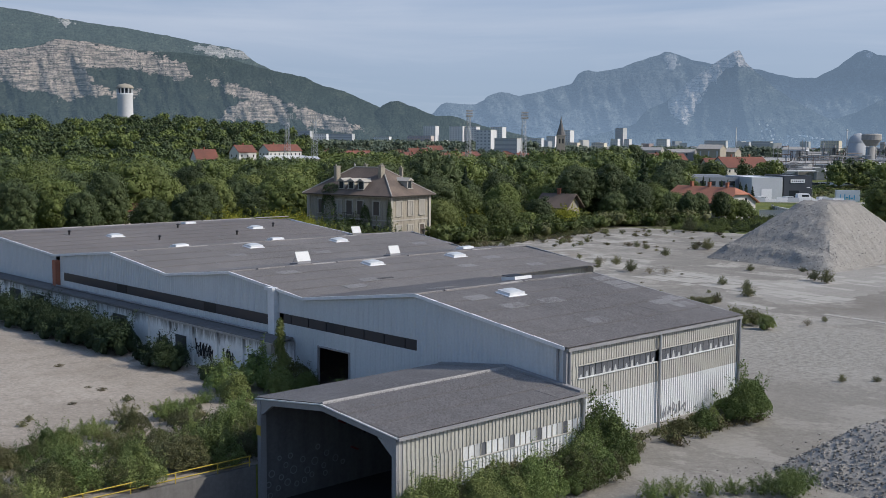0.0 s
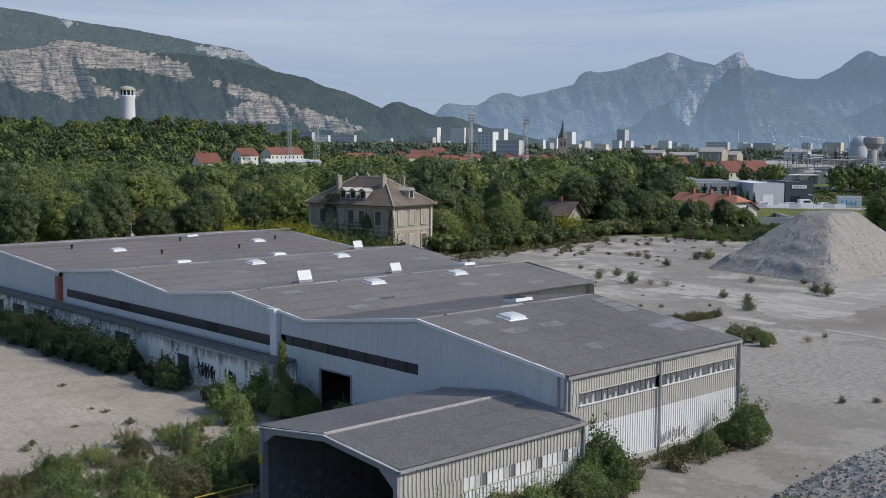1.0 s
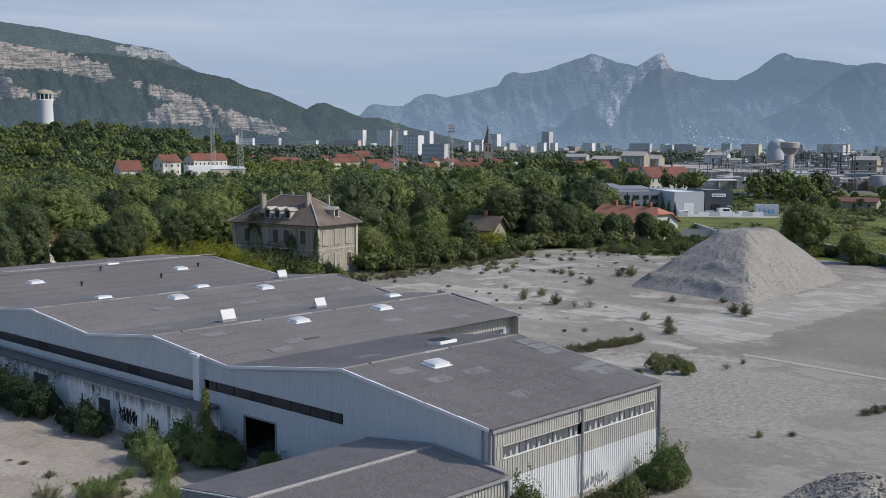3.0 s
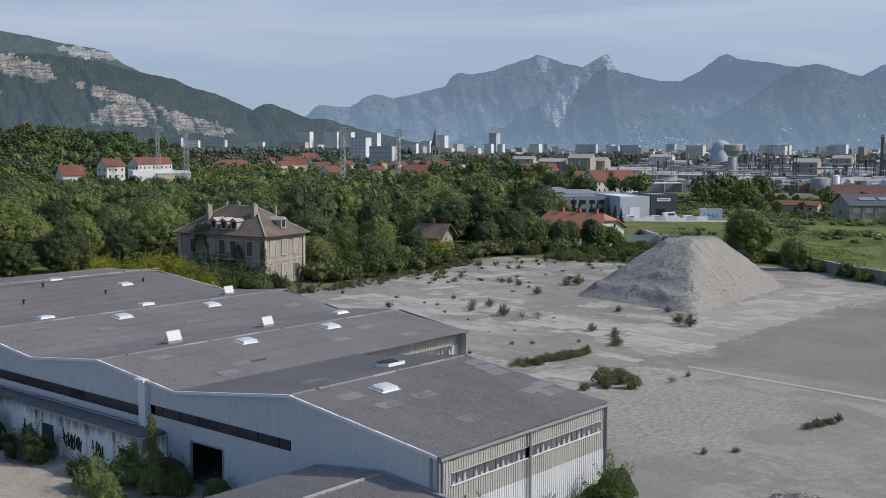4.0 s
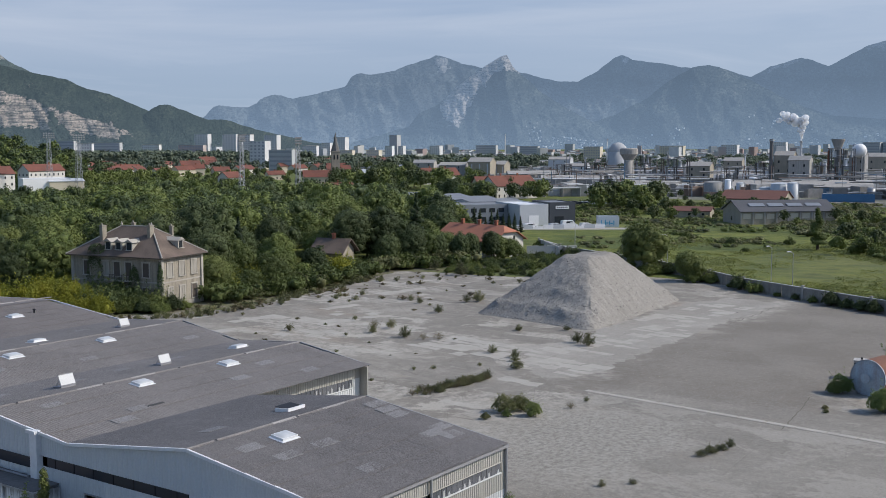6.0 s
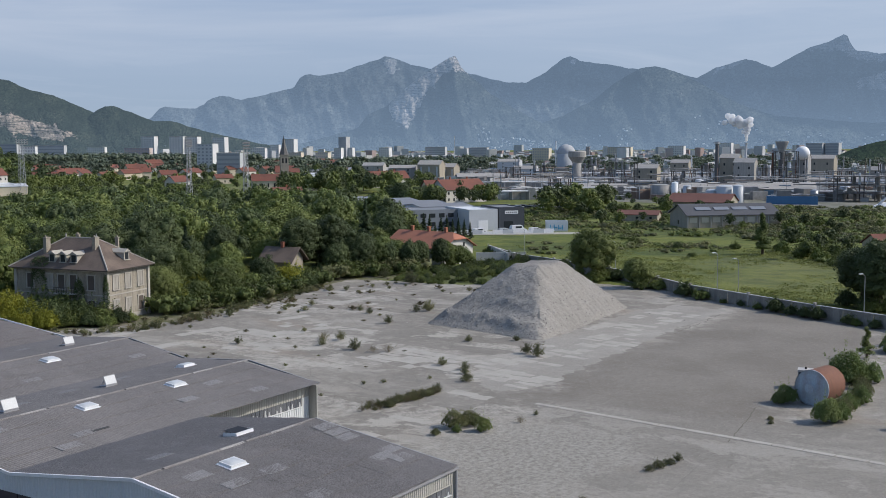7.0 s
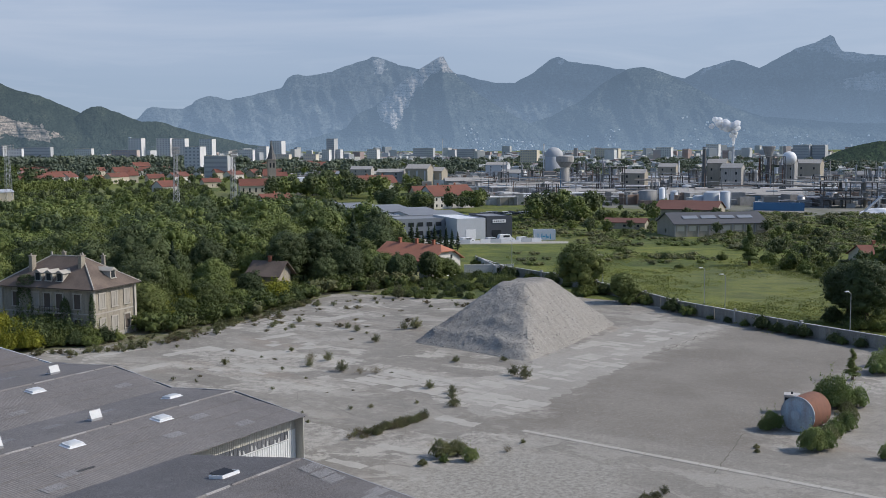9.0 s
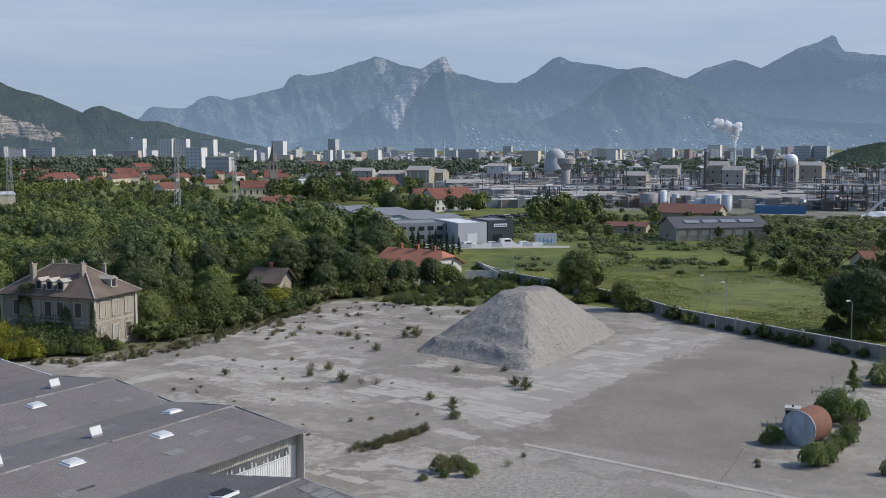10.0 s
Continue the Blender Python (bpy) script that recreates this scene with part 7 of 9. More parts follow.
# the last colour of each is its painted haze; far ones get more
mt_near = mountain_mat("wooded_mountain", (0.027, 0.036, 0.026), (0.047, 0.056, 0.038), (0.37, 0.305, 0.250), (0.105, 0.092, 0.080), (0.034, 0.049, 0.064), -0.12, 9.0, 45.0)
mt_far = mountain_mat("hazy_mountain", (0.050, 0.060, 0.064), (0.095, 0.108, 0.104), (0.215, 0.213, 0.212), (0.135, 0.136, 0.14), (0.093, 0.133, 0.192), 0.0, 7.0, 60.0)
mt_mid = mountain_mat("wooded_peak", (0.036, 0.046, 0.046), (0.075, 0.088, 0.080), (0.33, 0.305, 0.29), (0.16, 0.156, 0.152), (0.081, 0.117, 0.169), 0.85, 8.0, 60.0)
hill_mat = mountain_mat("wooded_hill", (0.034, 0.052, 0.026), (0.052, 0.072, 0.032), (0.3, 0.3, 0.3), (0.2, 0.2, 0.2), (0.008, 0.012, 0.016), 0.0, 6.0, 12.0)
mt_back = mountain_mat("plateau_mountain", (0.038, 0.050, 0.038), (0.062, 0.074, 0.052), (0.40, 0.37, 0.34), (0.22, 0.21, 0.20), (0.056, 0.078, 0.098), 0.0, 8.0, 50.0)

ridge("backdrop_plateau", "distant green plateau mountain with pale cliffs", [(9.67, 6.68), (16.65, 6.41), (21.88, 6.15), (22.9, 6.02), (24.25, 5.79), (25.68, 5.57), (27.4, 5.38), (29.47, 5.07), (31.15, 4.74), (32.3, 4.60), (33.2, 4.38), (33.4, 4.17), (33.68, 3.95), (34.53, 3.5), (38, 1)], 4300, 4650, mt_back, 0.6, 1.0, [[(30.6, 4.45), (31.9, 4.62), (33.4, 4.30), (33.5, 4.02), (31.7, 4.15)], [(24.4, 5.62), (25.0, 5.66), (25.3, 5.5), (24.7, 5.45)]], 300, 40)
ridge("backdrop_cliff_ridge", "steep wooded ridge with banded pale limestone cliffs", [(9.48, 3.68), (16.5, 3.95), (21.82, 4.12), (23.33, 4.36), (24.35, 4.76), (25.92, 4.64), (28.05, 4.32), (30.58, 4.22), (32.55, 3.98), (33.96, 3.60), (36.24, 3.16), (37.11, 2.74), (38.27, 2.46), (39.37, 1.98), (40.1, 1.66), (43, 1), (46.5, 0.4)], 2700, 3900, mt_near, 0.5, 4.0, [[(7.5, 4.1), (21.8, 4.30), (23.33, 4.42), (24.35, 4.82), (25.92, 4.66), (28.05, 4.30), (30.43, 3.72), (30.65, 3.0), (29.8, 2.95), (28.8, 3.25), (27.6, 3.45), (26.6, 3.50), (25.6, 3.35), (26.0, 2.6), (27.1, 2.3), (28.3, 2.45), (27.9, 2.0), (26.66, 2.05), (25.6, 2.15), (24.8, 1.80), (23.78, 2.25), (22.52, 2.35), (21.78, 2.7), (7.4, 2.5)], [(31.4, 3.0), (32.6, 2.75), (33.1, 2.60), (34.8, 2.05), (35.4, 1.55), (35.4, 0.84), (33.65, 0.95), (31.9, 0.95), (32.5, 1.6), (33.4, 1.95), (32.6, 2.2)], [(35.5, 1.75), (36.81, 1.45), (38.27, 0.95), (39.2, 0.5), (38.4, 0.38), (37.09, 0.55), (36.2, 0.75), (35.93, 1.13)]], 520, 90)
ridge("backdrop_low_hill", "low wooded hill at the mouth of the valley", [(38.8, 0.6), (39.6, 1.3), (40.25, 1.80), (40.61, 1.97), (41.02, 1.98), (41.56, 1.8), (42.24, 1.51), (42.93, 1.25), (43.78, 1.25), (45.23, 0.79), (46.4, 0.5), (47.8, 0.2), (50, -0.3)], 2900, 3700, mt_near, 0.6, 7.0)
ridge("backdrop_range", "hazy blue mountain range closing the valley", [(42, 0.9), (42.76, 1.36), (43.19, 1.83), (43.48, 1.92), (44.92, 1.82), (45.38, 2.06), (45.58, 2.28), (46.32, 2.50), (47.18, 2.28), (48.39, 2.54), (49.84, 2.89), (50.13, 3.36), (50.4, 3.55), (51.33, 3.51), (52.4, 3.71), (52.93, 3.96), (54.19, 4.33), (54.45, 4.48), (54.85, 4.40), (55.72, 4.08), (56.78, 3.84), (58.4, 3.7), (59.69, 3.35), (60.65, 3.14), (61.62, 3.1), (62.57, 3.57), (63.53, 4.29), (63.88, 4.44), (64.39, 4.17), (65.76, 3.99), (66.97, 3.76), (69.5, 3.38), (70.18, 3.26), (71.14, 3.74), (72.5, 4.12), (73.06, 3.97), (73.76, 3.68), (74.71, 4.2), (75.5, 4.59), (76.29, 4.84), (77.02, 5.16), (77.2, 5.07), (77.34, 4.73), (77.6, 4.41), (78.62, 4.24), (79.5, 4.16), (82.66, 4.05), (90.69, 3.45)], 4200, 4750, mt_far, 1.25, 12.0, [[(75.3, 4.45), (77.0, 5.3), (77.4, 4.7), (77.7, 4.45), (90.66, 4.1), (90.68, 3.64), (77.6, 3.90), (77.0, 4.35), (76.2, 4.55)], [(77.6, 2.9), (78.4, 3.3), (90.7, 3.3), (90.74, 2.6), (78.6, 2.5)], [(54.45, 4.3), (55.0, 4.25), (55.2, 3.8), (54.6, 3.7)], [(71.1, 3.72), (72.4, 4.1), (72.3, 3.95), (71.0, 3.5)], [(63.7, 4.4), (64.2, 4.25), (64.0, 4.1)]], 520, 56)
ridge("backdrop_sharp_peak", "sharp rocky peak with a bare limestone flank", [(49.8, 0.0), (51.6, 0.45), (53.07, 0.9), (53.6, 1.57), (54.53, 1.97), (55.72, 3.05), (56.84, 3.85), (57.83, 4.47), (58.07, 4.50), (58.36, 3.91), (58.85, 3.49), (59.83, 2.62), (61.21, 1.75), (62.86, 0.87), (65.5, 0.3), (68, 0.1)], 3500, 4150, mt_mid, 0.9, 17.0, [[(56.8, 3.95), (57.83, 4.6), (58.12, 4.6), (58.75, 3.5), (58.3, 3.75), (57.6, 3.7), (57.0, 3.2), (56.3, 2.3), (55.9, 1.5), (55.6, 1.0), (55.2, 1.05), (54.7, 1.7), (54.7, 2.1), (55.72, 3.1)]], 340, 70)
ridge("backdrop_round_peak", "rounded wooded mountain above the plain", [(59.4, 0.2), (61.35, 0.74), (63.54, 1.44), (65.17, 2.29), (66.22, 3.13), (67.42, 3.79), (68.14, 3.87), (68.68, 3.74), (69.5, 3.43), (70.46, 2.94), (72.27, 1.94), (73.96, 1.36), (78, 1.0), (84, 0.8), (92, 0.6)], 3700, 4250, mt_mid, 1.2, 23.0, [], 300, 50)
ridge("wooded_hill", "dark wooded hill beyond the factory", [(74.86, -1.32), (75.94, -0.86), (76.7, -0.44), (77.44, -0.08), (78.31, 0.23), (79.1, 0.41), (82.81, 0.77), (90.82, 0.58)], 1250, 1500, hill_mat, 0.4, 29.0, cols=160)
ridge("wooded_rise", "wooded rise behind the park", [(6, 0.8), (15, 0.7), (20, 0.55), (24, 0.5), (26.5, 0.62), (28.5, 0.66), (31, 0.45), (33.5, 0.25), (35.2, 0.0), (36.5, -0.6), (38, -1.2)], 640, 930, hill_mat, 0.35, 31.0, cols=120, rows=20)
# villages on the lower slopes
rng = random.Random(404)
village_mat = Mat("hazed_village_walls", 0.9)
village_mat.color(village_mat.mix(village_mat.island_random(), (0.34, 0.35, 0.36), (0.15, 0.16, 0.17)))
# blue emission lays the mountain haze over these walls
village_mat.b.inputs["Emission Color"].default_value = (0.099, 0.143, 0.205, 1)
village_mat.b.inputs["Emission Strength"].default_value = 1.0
s = Shape()
for name, lo, hi, fa, fb, count in (("backdrop_sharp_peak", 59.0, 63.0, 0.05, 0.40, 120), ("backdrop_round_peak", 61.5, 67.0, 0.04, 0.34, 80), ("backdrop_round_peak", 70.0, 80.0, 0.05, 0.6, 130), ("backdrop_range", 72.5, 80.0, 0.08, 0.34, 60), ("backdrop_low_hill", 40.5, 45.0, 0.05, 0.5, 40), ("backdrop_range", 45.0, 52.0, 0.03, 0.16, 40)):
    ob = bpy.data.objects[name]
    spots = [(v.co, c.color) for v, c in zip(ob.data.vertices, ob.data.color_attributes["lay"].data) if lo < c.color[0] < hi and fa < c.color[2] < fb]
    spots = [q for q in spots if noise.noise((q[1][0] * 1.1, q[1][1] * 2.2, 5.0)) > -0.05]
    for k in range(count):
        p, _ = rng.choice(spots)
        s.box(p.x + away(rng, -12, 12), p.y + away(rng, -12, 12), p.z - 3, away(rng, 3, 9), away(rng, 3, 5), away(rng, 4, 6), rng.random() * 3)
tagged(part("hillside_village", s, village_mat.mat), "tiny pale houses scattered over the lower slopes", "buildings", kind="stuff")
# hazy sky with thin high cloud behind the mountains
m = Mat("hazy_sky", 1.0)
hgt = m.split(m.pos)[2]
streak = m.noise(1.0, 5, 0.5, m.scaled(0.00025, 0.00025, 0.0034), 0.6)
wisp = m.noise(1.0, 6, 0.6, m.scaled(0.0006, 0.0006, 0.006), 1.0)
c = m.mix(m.ramp(hgt, 120.0, 700.0), (0.285, 0.365, 0.475), (0.275, 0.365, 0.520))
c = m.mix(m.math("MULTIPLY", m.ramp(streak, 0.40, 0.62), m.ramp(hgt, 330.0, 520.0, 0.15, 0.75)), c, (0.43, 0.49, 0.60))
c = m.mix(m.math("MULTIPLY", m.ramp(wisp, 0.48, 0.70), 0.35), c, (0.45, 0.51, 0.62))
m.color((0, 0, 0))
m.b.inputs["Specular IOR Level"].default_value = 0.0
side = m.split(m.pos)[0]
c = m.mix(m.ramp(side, 1500.0, 3300.0, 0.20, 0.0), c, (0.20, 0.275, 0.40))
c = m.mix(m.ramp(side, 3900.0, 4850.0, 0.0, 0.38), c, (0.45, 0.52, 0.63))
m.put(m.b.inputs["Emission Color"], c)
m.b.inputs["Emission Strength"].default_value = 0.88
s = Shape()
s.grid(90, 6, lambda u, v: (-44 + 4900 * math.sin(u * math.tau), -38 + 4900 * math.cos(u * math.tau), -20 + 1350 * v))
tagged(part("backdrop_sky", s, m.mat, smooth=True), "hazy blue-grey sky with thin cirrus streaks", "sky", kind="structure")

# ---- the town and the works beyond ----
EYE = (-44.0, -38.0)


def far(az, d):
    return EYE[0] + d * math.sin(radians(az)), EYE[1] + d * math.cos(radians(az))


def facing(az, d, w, skew=0.0):
    """Corner and turn of a block whose front, w wide, faces the park from this way and distance."""
    x, y = far(az, d)
    a = radians(-az + skew)
    return x - w / 2 * math.cos(a), y - w / 2 * math.sin(a), -az + skew


white_block = worn("white_tower_facade", (0.56, 0.56, 0.56), (0.44, 0.44, 0.44), 0.12, 0.4, 0.8)
grey_block = worn("grey_slab_facade", (0.40, 0.41, 0.42), (0.30, 0.31, 0.32), 0.12, 0.4, 0.8)
pink_block = worn("pinkish_slab_facade", (0.44, 0.37, 0.34), (0.40, 0.33, 0.30), 0.12, 0.4, 0.8)
cream_block = worn("cream_slab_facade", (0.52, 0.47, 0.38), (0.48, 0.42, 0.32), 0.12, 0.4, 0.8)
win_far = plain("grey_window", (0.30, 0.31, 0.33), 0.4)

# apartment towers and slabs
for az, d, w, depth, h, mat, cols, rows, skew, label in (
        (42.57, 1500, 18, 14, 36, white_block, 5, 13, 14, "tall white apartment tower"), (43.95, 1500, 19, 14, 36, white_block, 5, 13, 14, "tall white apartment tower"),
        (44.67, 1500, 18, 14, 35.5, white_block, 5, 13, 14, "tall white apartment tower"), (45.34, 1000, 15, 12, 26.5, white_block, 4, 9, 24, "white apartment block with grey balconies"),
        (46.01, 1450, 17, 14, 34.5, white_block, 5, 12, 14, "tall white apartment tower"), (42.05, 1300, 29, 12, 22, pink_block, 9, 6, 8, "long pinkish apartment slab"),
        (37.9, 1500, 40, 12, 25, grey_block, 12, 7, 6, "long grey apartment slab"), (36.04, 1300, 21, 12, 27, grey_block, 7, 8, 10, "grey apartment slab with rows of windows"), (36.9, 1350, 20, 12, 24, white_block, 7, 7, -8, "white apartment slab with rows of windows"),
        (46.49, 950, 20.5, 14, 19, grey_block, 7, 5, 10, "grey office block with a reddish roof"), (49.49, 1600, 18, 14, 32, white_block, 5, 11, 20, "white apartment tower with rows of windows"),
        (49.76, 1400, 20, 12, 15, cream_block, 7, 4, 6, "cream apartment slab with rows of windows"), (47.96, 1500, 20, 12, 20.5, white_block, 7, 6, 0, "white apartment slab with rows of windows"), (51.19, 1400, 16.5, 12, 15, cream_block, 6, 4, 6, "cream apartment slab with rows of windows"),
        (52.25, 1500, 11.5, 11, 34.5, grey_block, 4, 13, 30, "slim grey apartment tower"), (52.0, 1480, 10, 10, 20, white_block, 4, 7, 12, "white apartment block with rows of windows"), (52.6, 1500, 9, 10, 20, white_block, 4, 7, 12, "white apartment block with rows of windows"),
        (54.37, 1500, 14.5, 12, 20, white_block, 5, 7, 16, "white apartment block with rows of windows"), (62.41, 1400, 21.6, 12, 19, cream_block, 7, 6, 4, "pale apartment slab with rows of windows"), (75.82, 1500, 21, 12, 23.7, grey_block, 7, 7, 4, "grey apartment slab with rows of windows"),
        (76.64, 1500, 17, 12, 24, grey_block, 6, 7, 4, "grey apartment slab with rows of windows"), (48.8, 1700, 14, 12, 24, white_block, 5, 8, 10, "white apartment block with rows of windows"), (59.2, 1800, 30, 12, 18, grey_block, 9, 5, 3, "long pale apartment slab"), (66.4, 1650, 34, 12, 19, cream_block, 10, 6, 2, "long pale apartment slab"),
        (40.1, 1700, 26, 12, 22, white_block, 9, 7, 5, "white apartment slab with rows of windows"), (57.0, 1900, 36, 12, 19, grey_block, 9, 5, 3, "long pale apartment slab"), (69.2, 1700, 24, 12, 20, white_block, 7, 6, 2, "pale apartment slab with rows of windows"), (71.6, 1800, 20, 12, 24, white_block, 7, 7, 2, "pale apartment slab with rows of windows")):
    flat_block("apartment_block", label, *facing(az, d, w, -16 - skew * 0.4), w, depth, h, mat, cols, rows, "apartment block", "apartment blocks", glass=win_far, band=(mat is grey_block))

# red-roofed houses, church and small factories, nearest first
HOUSES = [(49.61, 482, 13.7, 8, 5.4, 2.8, 4, 2, plaster_white, "white town house with a red tile roof"), (44.21, 644, 10.6, 9, 6.0, 3.0, 3, 2, plaster_white, "white house with a red tile roof"),
          (46.31, 765, 11.8, 8, 4.0, 2.3, 3, 1, plaster_cream, "cream house with a red tile roof"), (40.76, 831, 12.8, 9, 4.6, 2.6, 4, 2, plaster_white, "white house with a red tile roof"),
          (38.54, 912, 41, 10, 5.2, 3.0, 12, 2, plaster_cream, "long terrace of cream houses with a red roof"), (36.06, 943, 17, 10, 5.0, 2.8, 5, 2, plaster_white, "white house with a red tile roof"),
          (42.07, 961, 17, 10, 6.8, 3.4, 5, 2, plaster_cream, "cream house with a red tile roof"), (40.96, 1075, 20, 10, 5.0, 2.8, 6, 2, plaster_cream, "cream houses with a red tile roof"), (42.93, 1090, 16, 10, 8.4, 3.4, 5, 3, pink_block, "pinkish house with a red tile roof"),
          (35.2, 640, 24, 9, 10.8, 3.3, 8, 3, plaster_white, "long white house with a red roof above the trees"), (31.3, 520, 10, 9, 8.2, 4.0, 3, 2, plaster_white, "white house with a red roof among the trees"), (33.3, 600, 11, 9, 10.4, 3.5, 3, 3, plaster_white, "white house with a red roof among the trees"),
          (54.74, 680, 25, 12, 5.6, 4.2, 6, 1, plaster_white, "white hall with a large red tile roof"), (58.63, 505, 24, 12, 6.2, 4.2, 8, 2, plaster_white, "white factory house with a red tile roof"), (57.4, 515, 14, 12, 5.6, 4.0, 3, 1, plaster_cream, "cream factory house with a red tile roof"),
          (79.75, 288, 8.5, 8, 2.4, 2.2, 2, 1, plaster_cream, "small house with a red tile roof among bushes"), (27.8, 200, 4.2, 5, 4.6, 1.3, 1, 1, plaster_white, "small white house among the trees"), (45.6, 1010, 14, 9, 5, 2.8, 4, 2, plaster_white, "white house with a red tile roof"), (43.6, 830, 12, 9, 5, 2.8, 4, 2, plaster_cream, "cream house with a red tile roof"), (52.6, 700, 12, 9, 4.5, 2.5, 4, 1, plaster_white, "white house with a red tile roof"), (51.2, 640, 10, 9, 4.5, 2.5, 3, 1, plaster_cream, "cream house with a red tile roof")]
for k, (az, d, w, depth, h, rise, cols, rows, mat, label) in enumerate(HOUSES):
    gabled("town_house", label, *facing(az, d, w, (28, 40, 20, 34)[k % 4]), w, depth, h, rise, mat, tile_red, cols, rows, 0.5, 1 + (w > 20), group="red-roofed houses", sides=("y0", "x0"))
rng = random.Random(77)
for k in range(44):
    az, d = away(rng, 35, 52), away(rng, 820, 1350)
    w = away(rng, 9, 18)
    gabled("town_house", "small town house with a red tile roof", *facing(az, d, w, away(rng, 0, 55)), w, 9, away(rng, 3.5, 6), 2.7, rng.choice((plaster_white, plaster_cream)), tile_red, 3, 1, 0.5, 1, group="red-roofed houses", sides=("y0",))

# church
cx, cy, cr = facing(48.65, 640, 22, 6)
church = thing("church", "stone church with a red roof and a pointed bell tower", "church", at=pose(cx, cy, 0, 0, 0, cr))
part("nave", Shape().box(11, 5, 0, 22, 10, 6.0).prism([(0, 0, 6.0), (0, 10, 6.0), (0, 5, 9.4)], (0.3, 0, 0)).prism([(21.7, 0, 6.0), (21.7, 10, 6.0), (21.7, 5, 9.4)], (0.3, 0, 0)), plaster_cream, church)
part("roof", Shape().prism([(-0.4, -0.6, 5.8), (-0.4, 5, 9.7), (-0.4, 10.6, 5.8), (-0.4, 5, 9.4)], (22.8, 0, 0)), tile_red, church, "red tile nave roof")
tower = part("tower", Shape().box(20, 16, 0, 4.6, 4.6, 20).box(20, 16, 20, 5.2, 5.2, 0.5).box(20, 16, 14.4, 4.9, 4.9, 0.3), beige_wall, church, "square stone bell tower")
part("spire", Shape().lathe(20, 16, [(2.7, 20.5), (1.0, 26.0), (0.05, 31.5)], 8), concrete_dark, tower, "pointed grey spire")
for x in (18.8, 21.2):
    part("louvre", Shape().box(20 + (x - 20) * 0.8, 13.68, 15.6, 0.9, 0.1, 2.8), glass_dark, tower)
for i in range(6):
    part("window", Shape().box(2 + i * 3.5, -0.02, 2.0, 0.9, 0.08, 2.4), glass_dark, church)
# storage silos of concrete
for az, d, w, depth, h, rise, skew in ((56.66, 740, 15.5, 12, 12.6, 2.6, -20), (57.49, 750, 13, 12, 10.6, 2.3, -20)):
    ob = gabled("concrete_silo_house", "tall beige concrete silo house", *facing(az, d, w, skew), w, depth, h, rise, beige_wall, concrete, 1, 1, 0.4, 0, "factory", sides=())
    for i in range(3):
        part("window_strip", Shape().box(2.5 + i * 0.36 * w, -0.03, 1, 0.9, 0.08, h - 2.5), panel_pale, ob)

# showroom and its long sheds
def box_hall(name, label, az, d, w, depth, h, mat, skew, roof_mat=slate_grey, parapet=True, category="hall"):
    x, y, r = facing(az, d, w, skew)
    ob = thing(name, label, category, at=pose(x, y, 0, 0, 0, r))
    part("wall", Shape().box(w / 2, depth / 2, 0, w, depth, h), mat, ob)
    part("roof", Shape().box(w / 2, depth / 2, h - 0.25 if parapet else h, w - 0.5 if parapet else w + 0.4, depth - 0.5 if parapet else depth + 0.4, 0.27), roof_mat, ob)
    if parapet:
        part("parapet", Shape().box(w / 2, 0.1, h, w, 0.2, 0.3).box(w / 2, depth - 0.1, h, w, 0.2, 0.3).box(0.1, depth / 2, h, 0.2, depth, 0.3).box(w - 0.1, depth / 2, h, 0.2, depth, 0.3), mat, ob)
    return ob


hall2 = box_hall("showroom_hall", "light grey metal showroom hall", 59.5, 343, 9.5, 22, 6.3, panel_pale, 22, trim_white)
part("shutter_door", Shape().box(4.6, -0.05, 0, 3.2, 0.1, 3.2), paint_white, hall2)
signb = box_hall("showroom", "dark grey showroom block with a white sign", 60.95, 347, 8.6, 16, 6.8, panel_dark, 22)
part("sign_board", Shape().box(4.2, -0.1, 5.0, 4.4, 0.12, 1.0), paint_white, signb, "white sign board")
for k in range(6):
    part("sign_letter_bar", Shape().box(2.6 + k * 0.62, -0.18, 5.35, 0.4, 0.05, 0.3), panel_dark, signb)
part("glass_front", Shape().box(3.2, -0.04, 0.1, 3.0, 0.1, 2.6), glass_dark, signb)
off = box_hall("grey_office", "dark blue-grey two-storey office", 57.1, 348, 19.5, 16, 6.0, panel_grey, 22)
for j in range(2):
    for i in range(6):
        part("window", Shape().box(2 + i * 3.1, -0.03, 1.1 + j * 2.7, 1.9, 0.08, 1.3), glass_dark, off)
whl = box_hall("white_workshop", "low white workshop with a flat grey roof", 54.74, 400, 15, 12, 3.7, paint_white, 10)
for i in range(7):
    part("window", Shape().box(1.2 + i * 2.0, -0.03, 1.2, 1.1, 0.08, 1.0), glass_dark, whl)
for k, (az, d, w, depth, h) in enumerate(((51.6, 480, 24, 20, 4.2), (53.2, 466, 24, 20, 4.3), (54.8, 448, 24, 20, 4.4), (56.3, 425, 22, 20, 4.6), (57.7, 400, 20, 20, 4.9))):
    gabled("long_shed", "long low shed with a blue-grey metal roof", *facing(az, d, w, 24), w, depth, h - 0.9, 0.9, panel_pale, slate_grey, 6, 1, 0.4, 0, "shed", "long grey sheds", sides=("y0",))
gb = box_hall("painted_container_hut", "white hut with a cyan painted scrawl", 63.29, 341, 6.6, 4, 2.9, paint_white, 6)
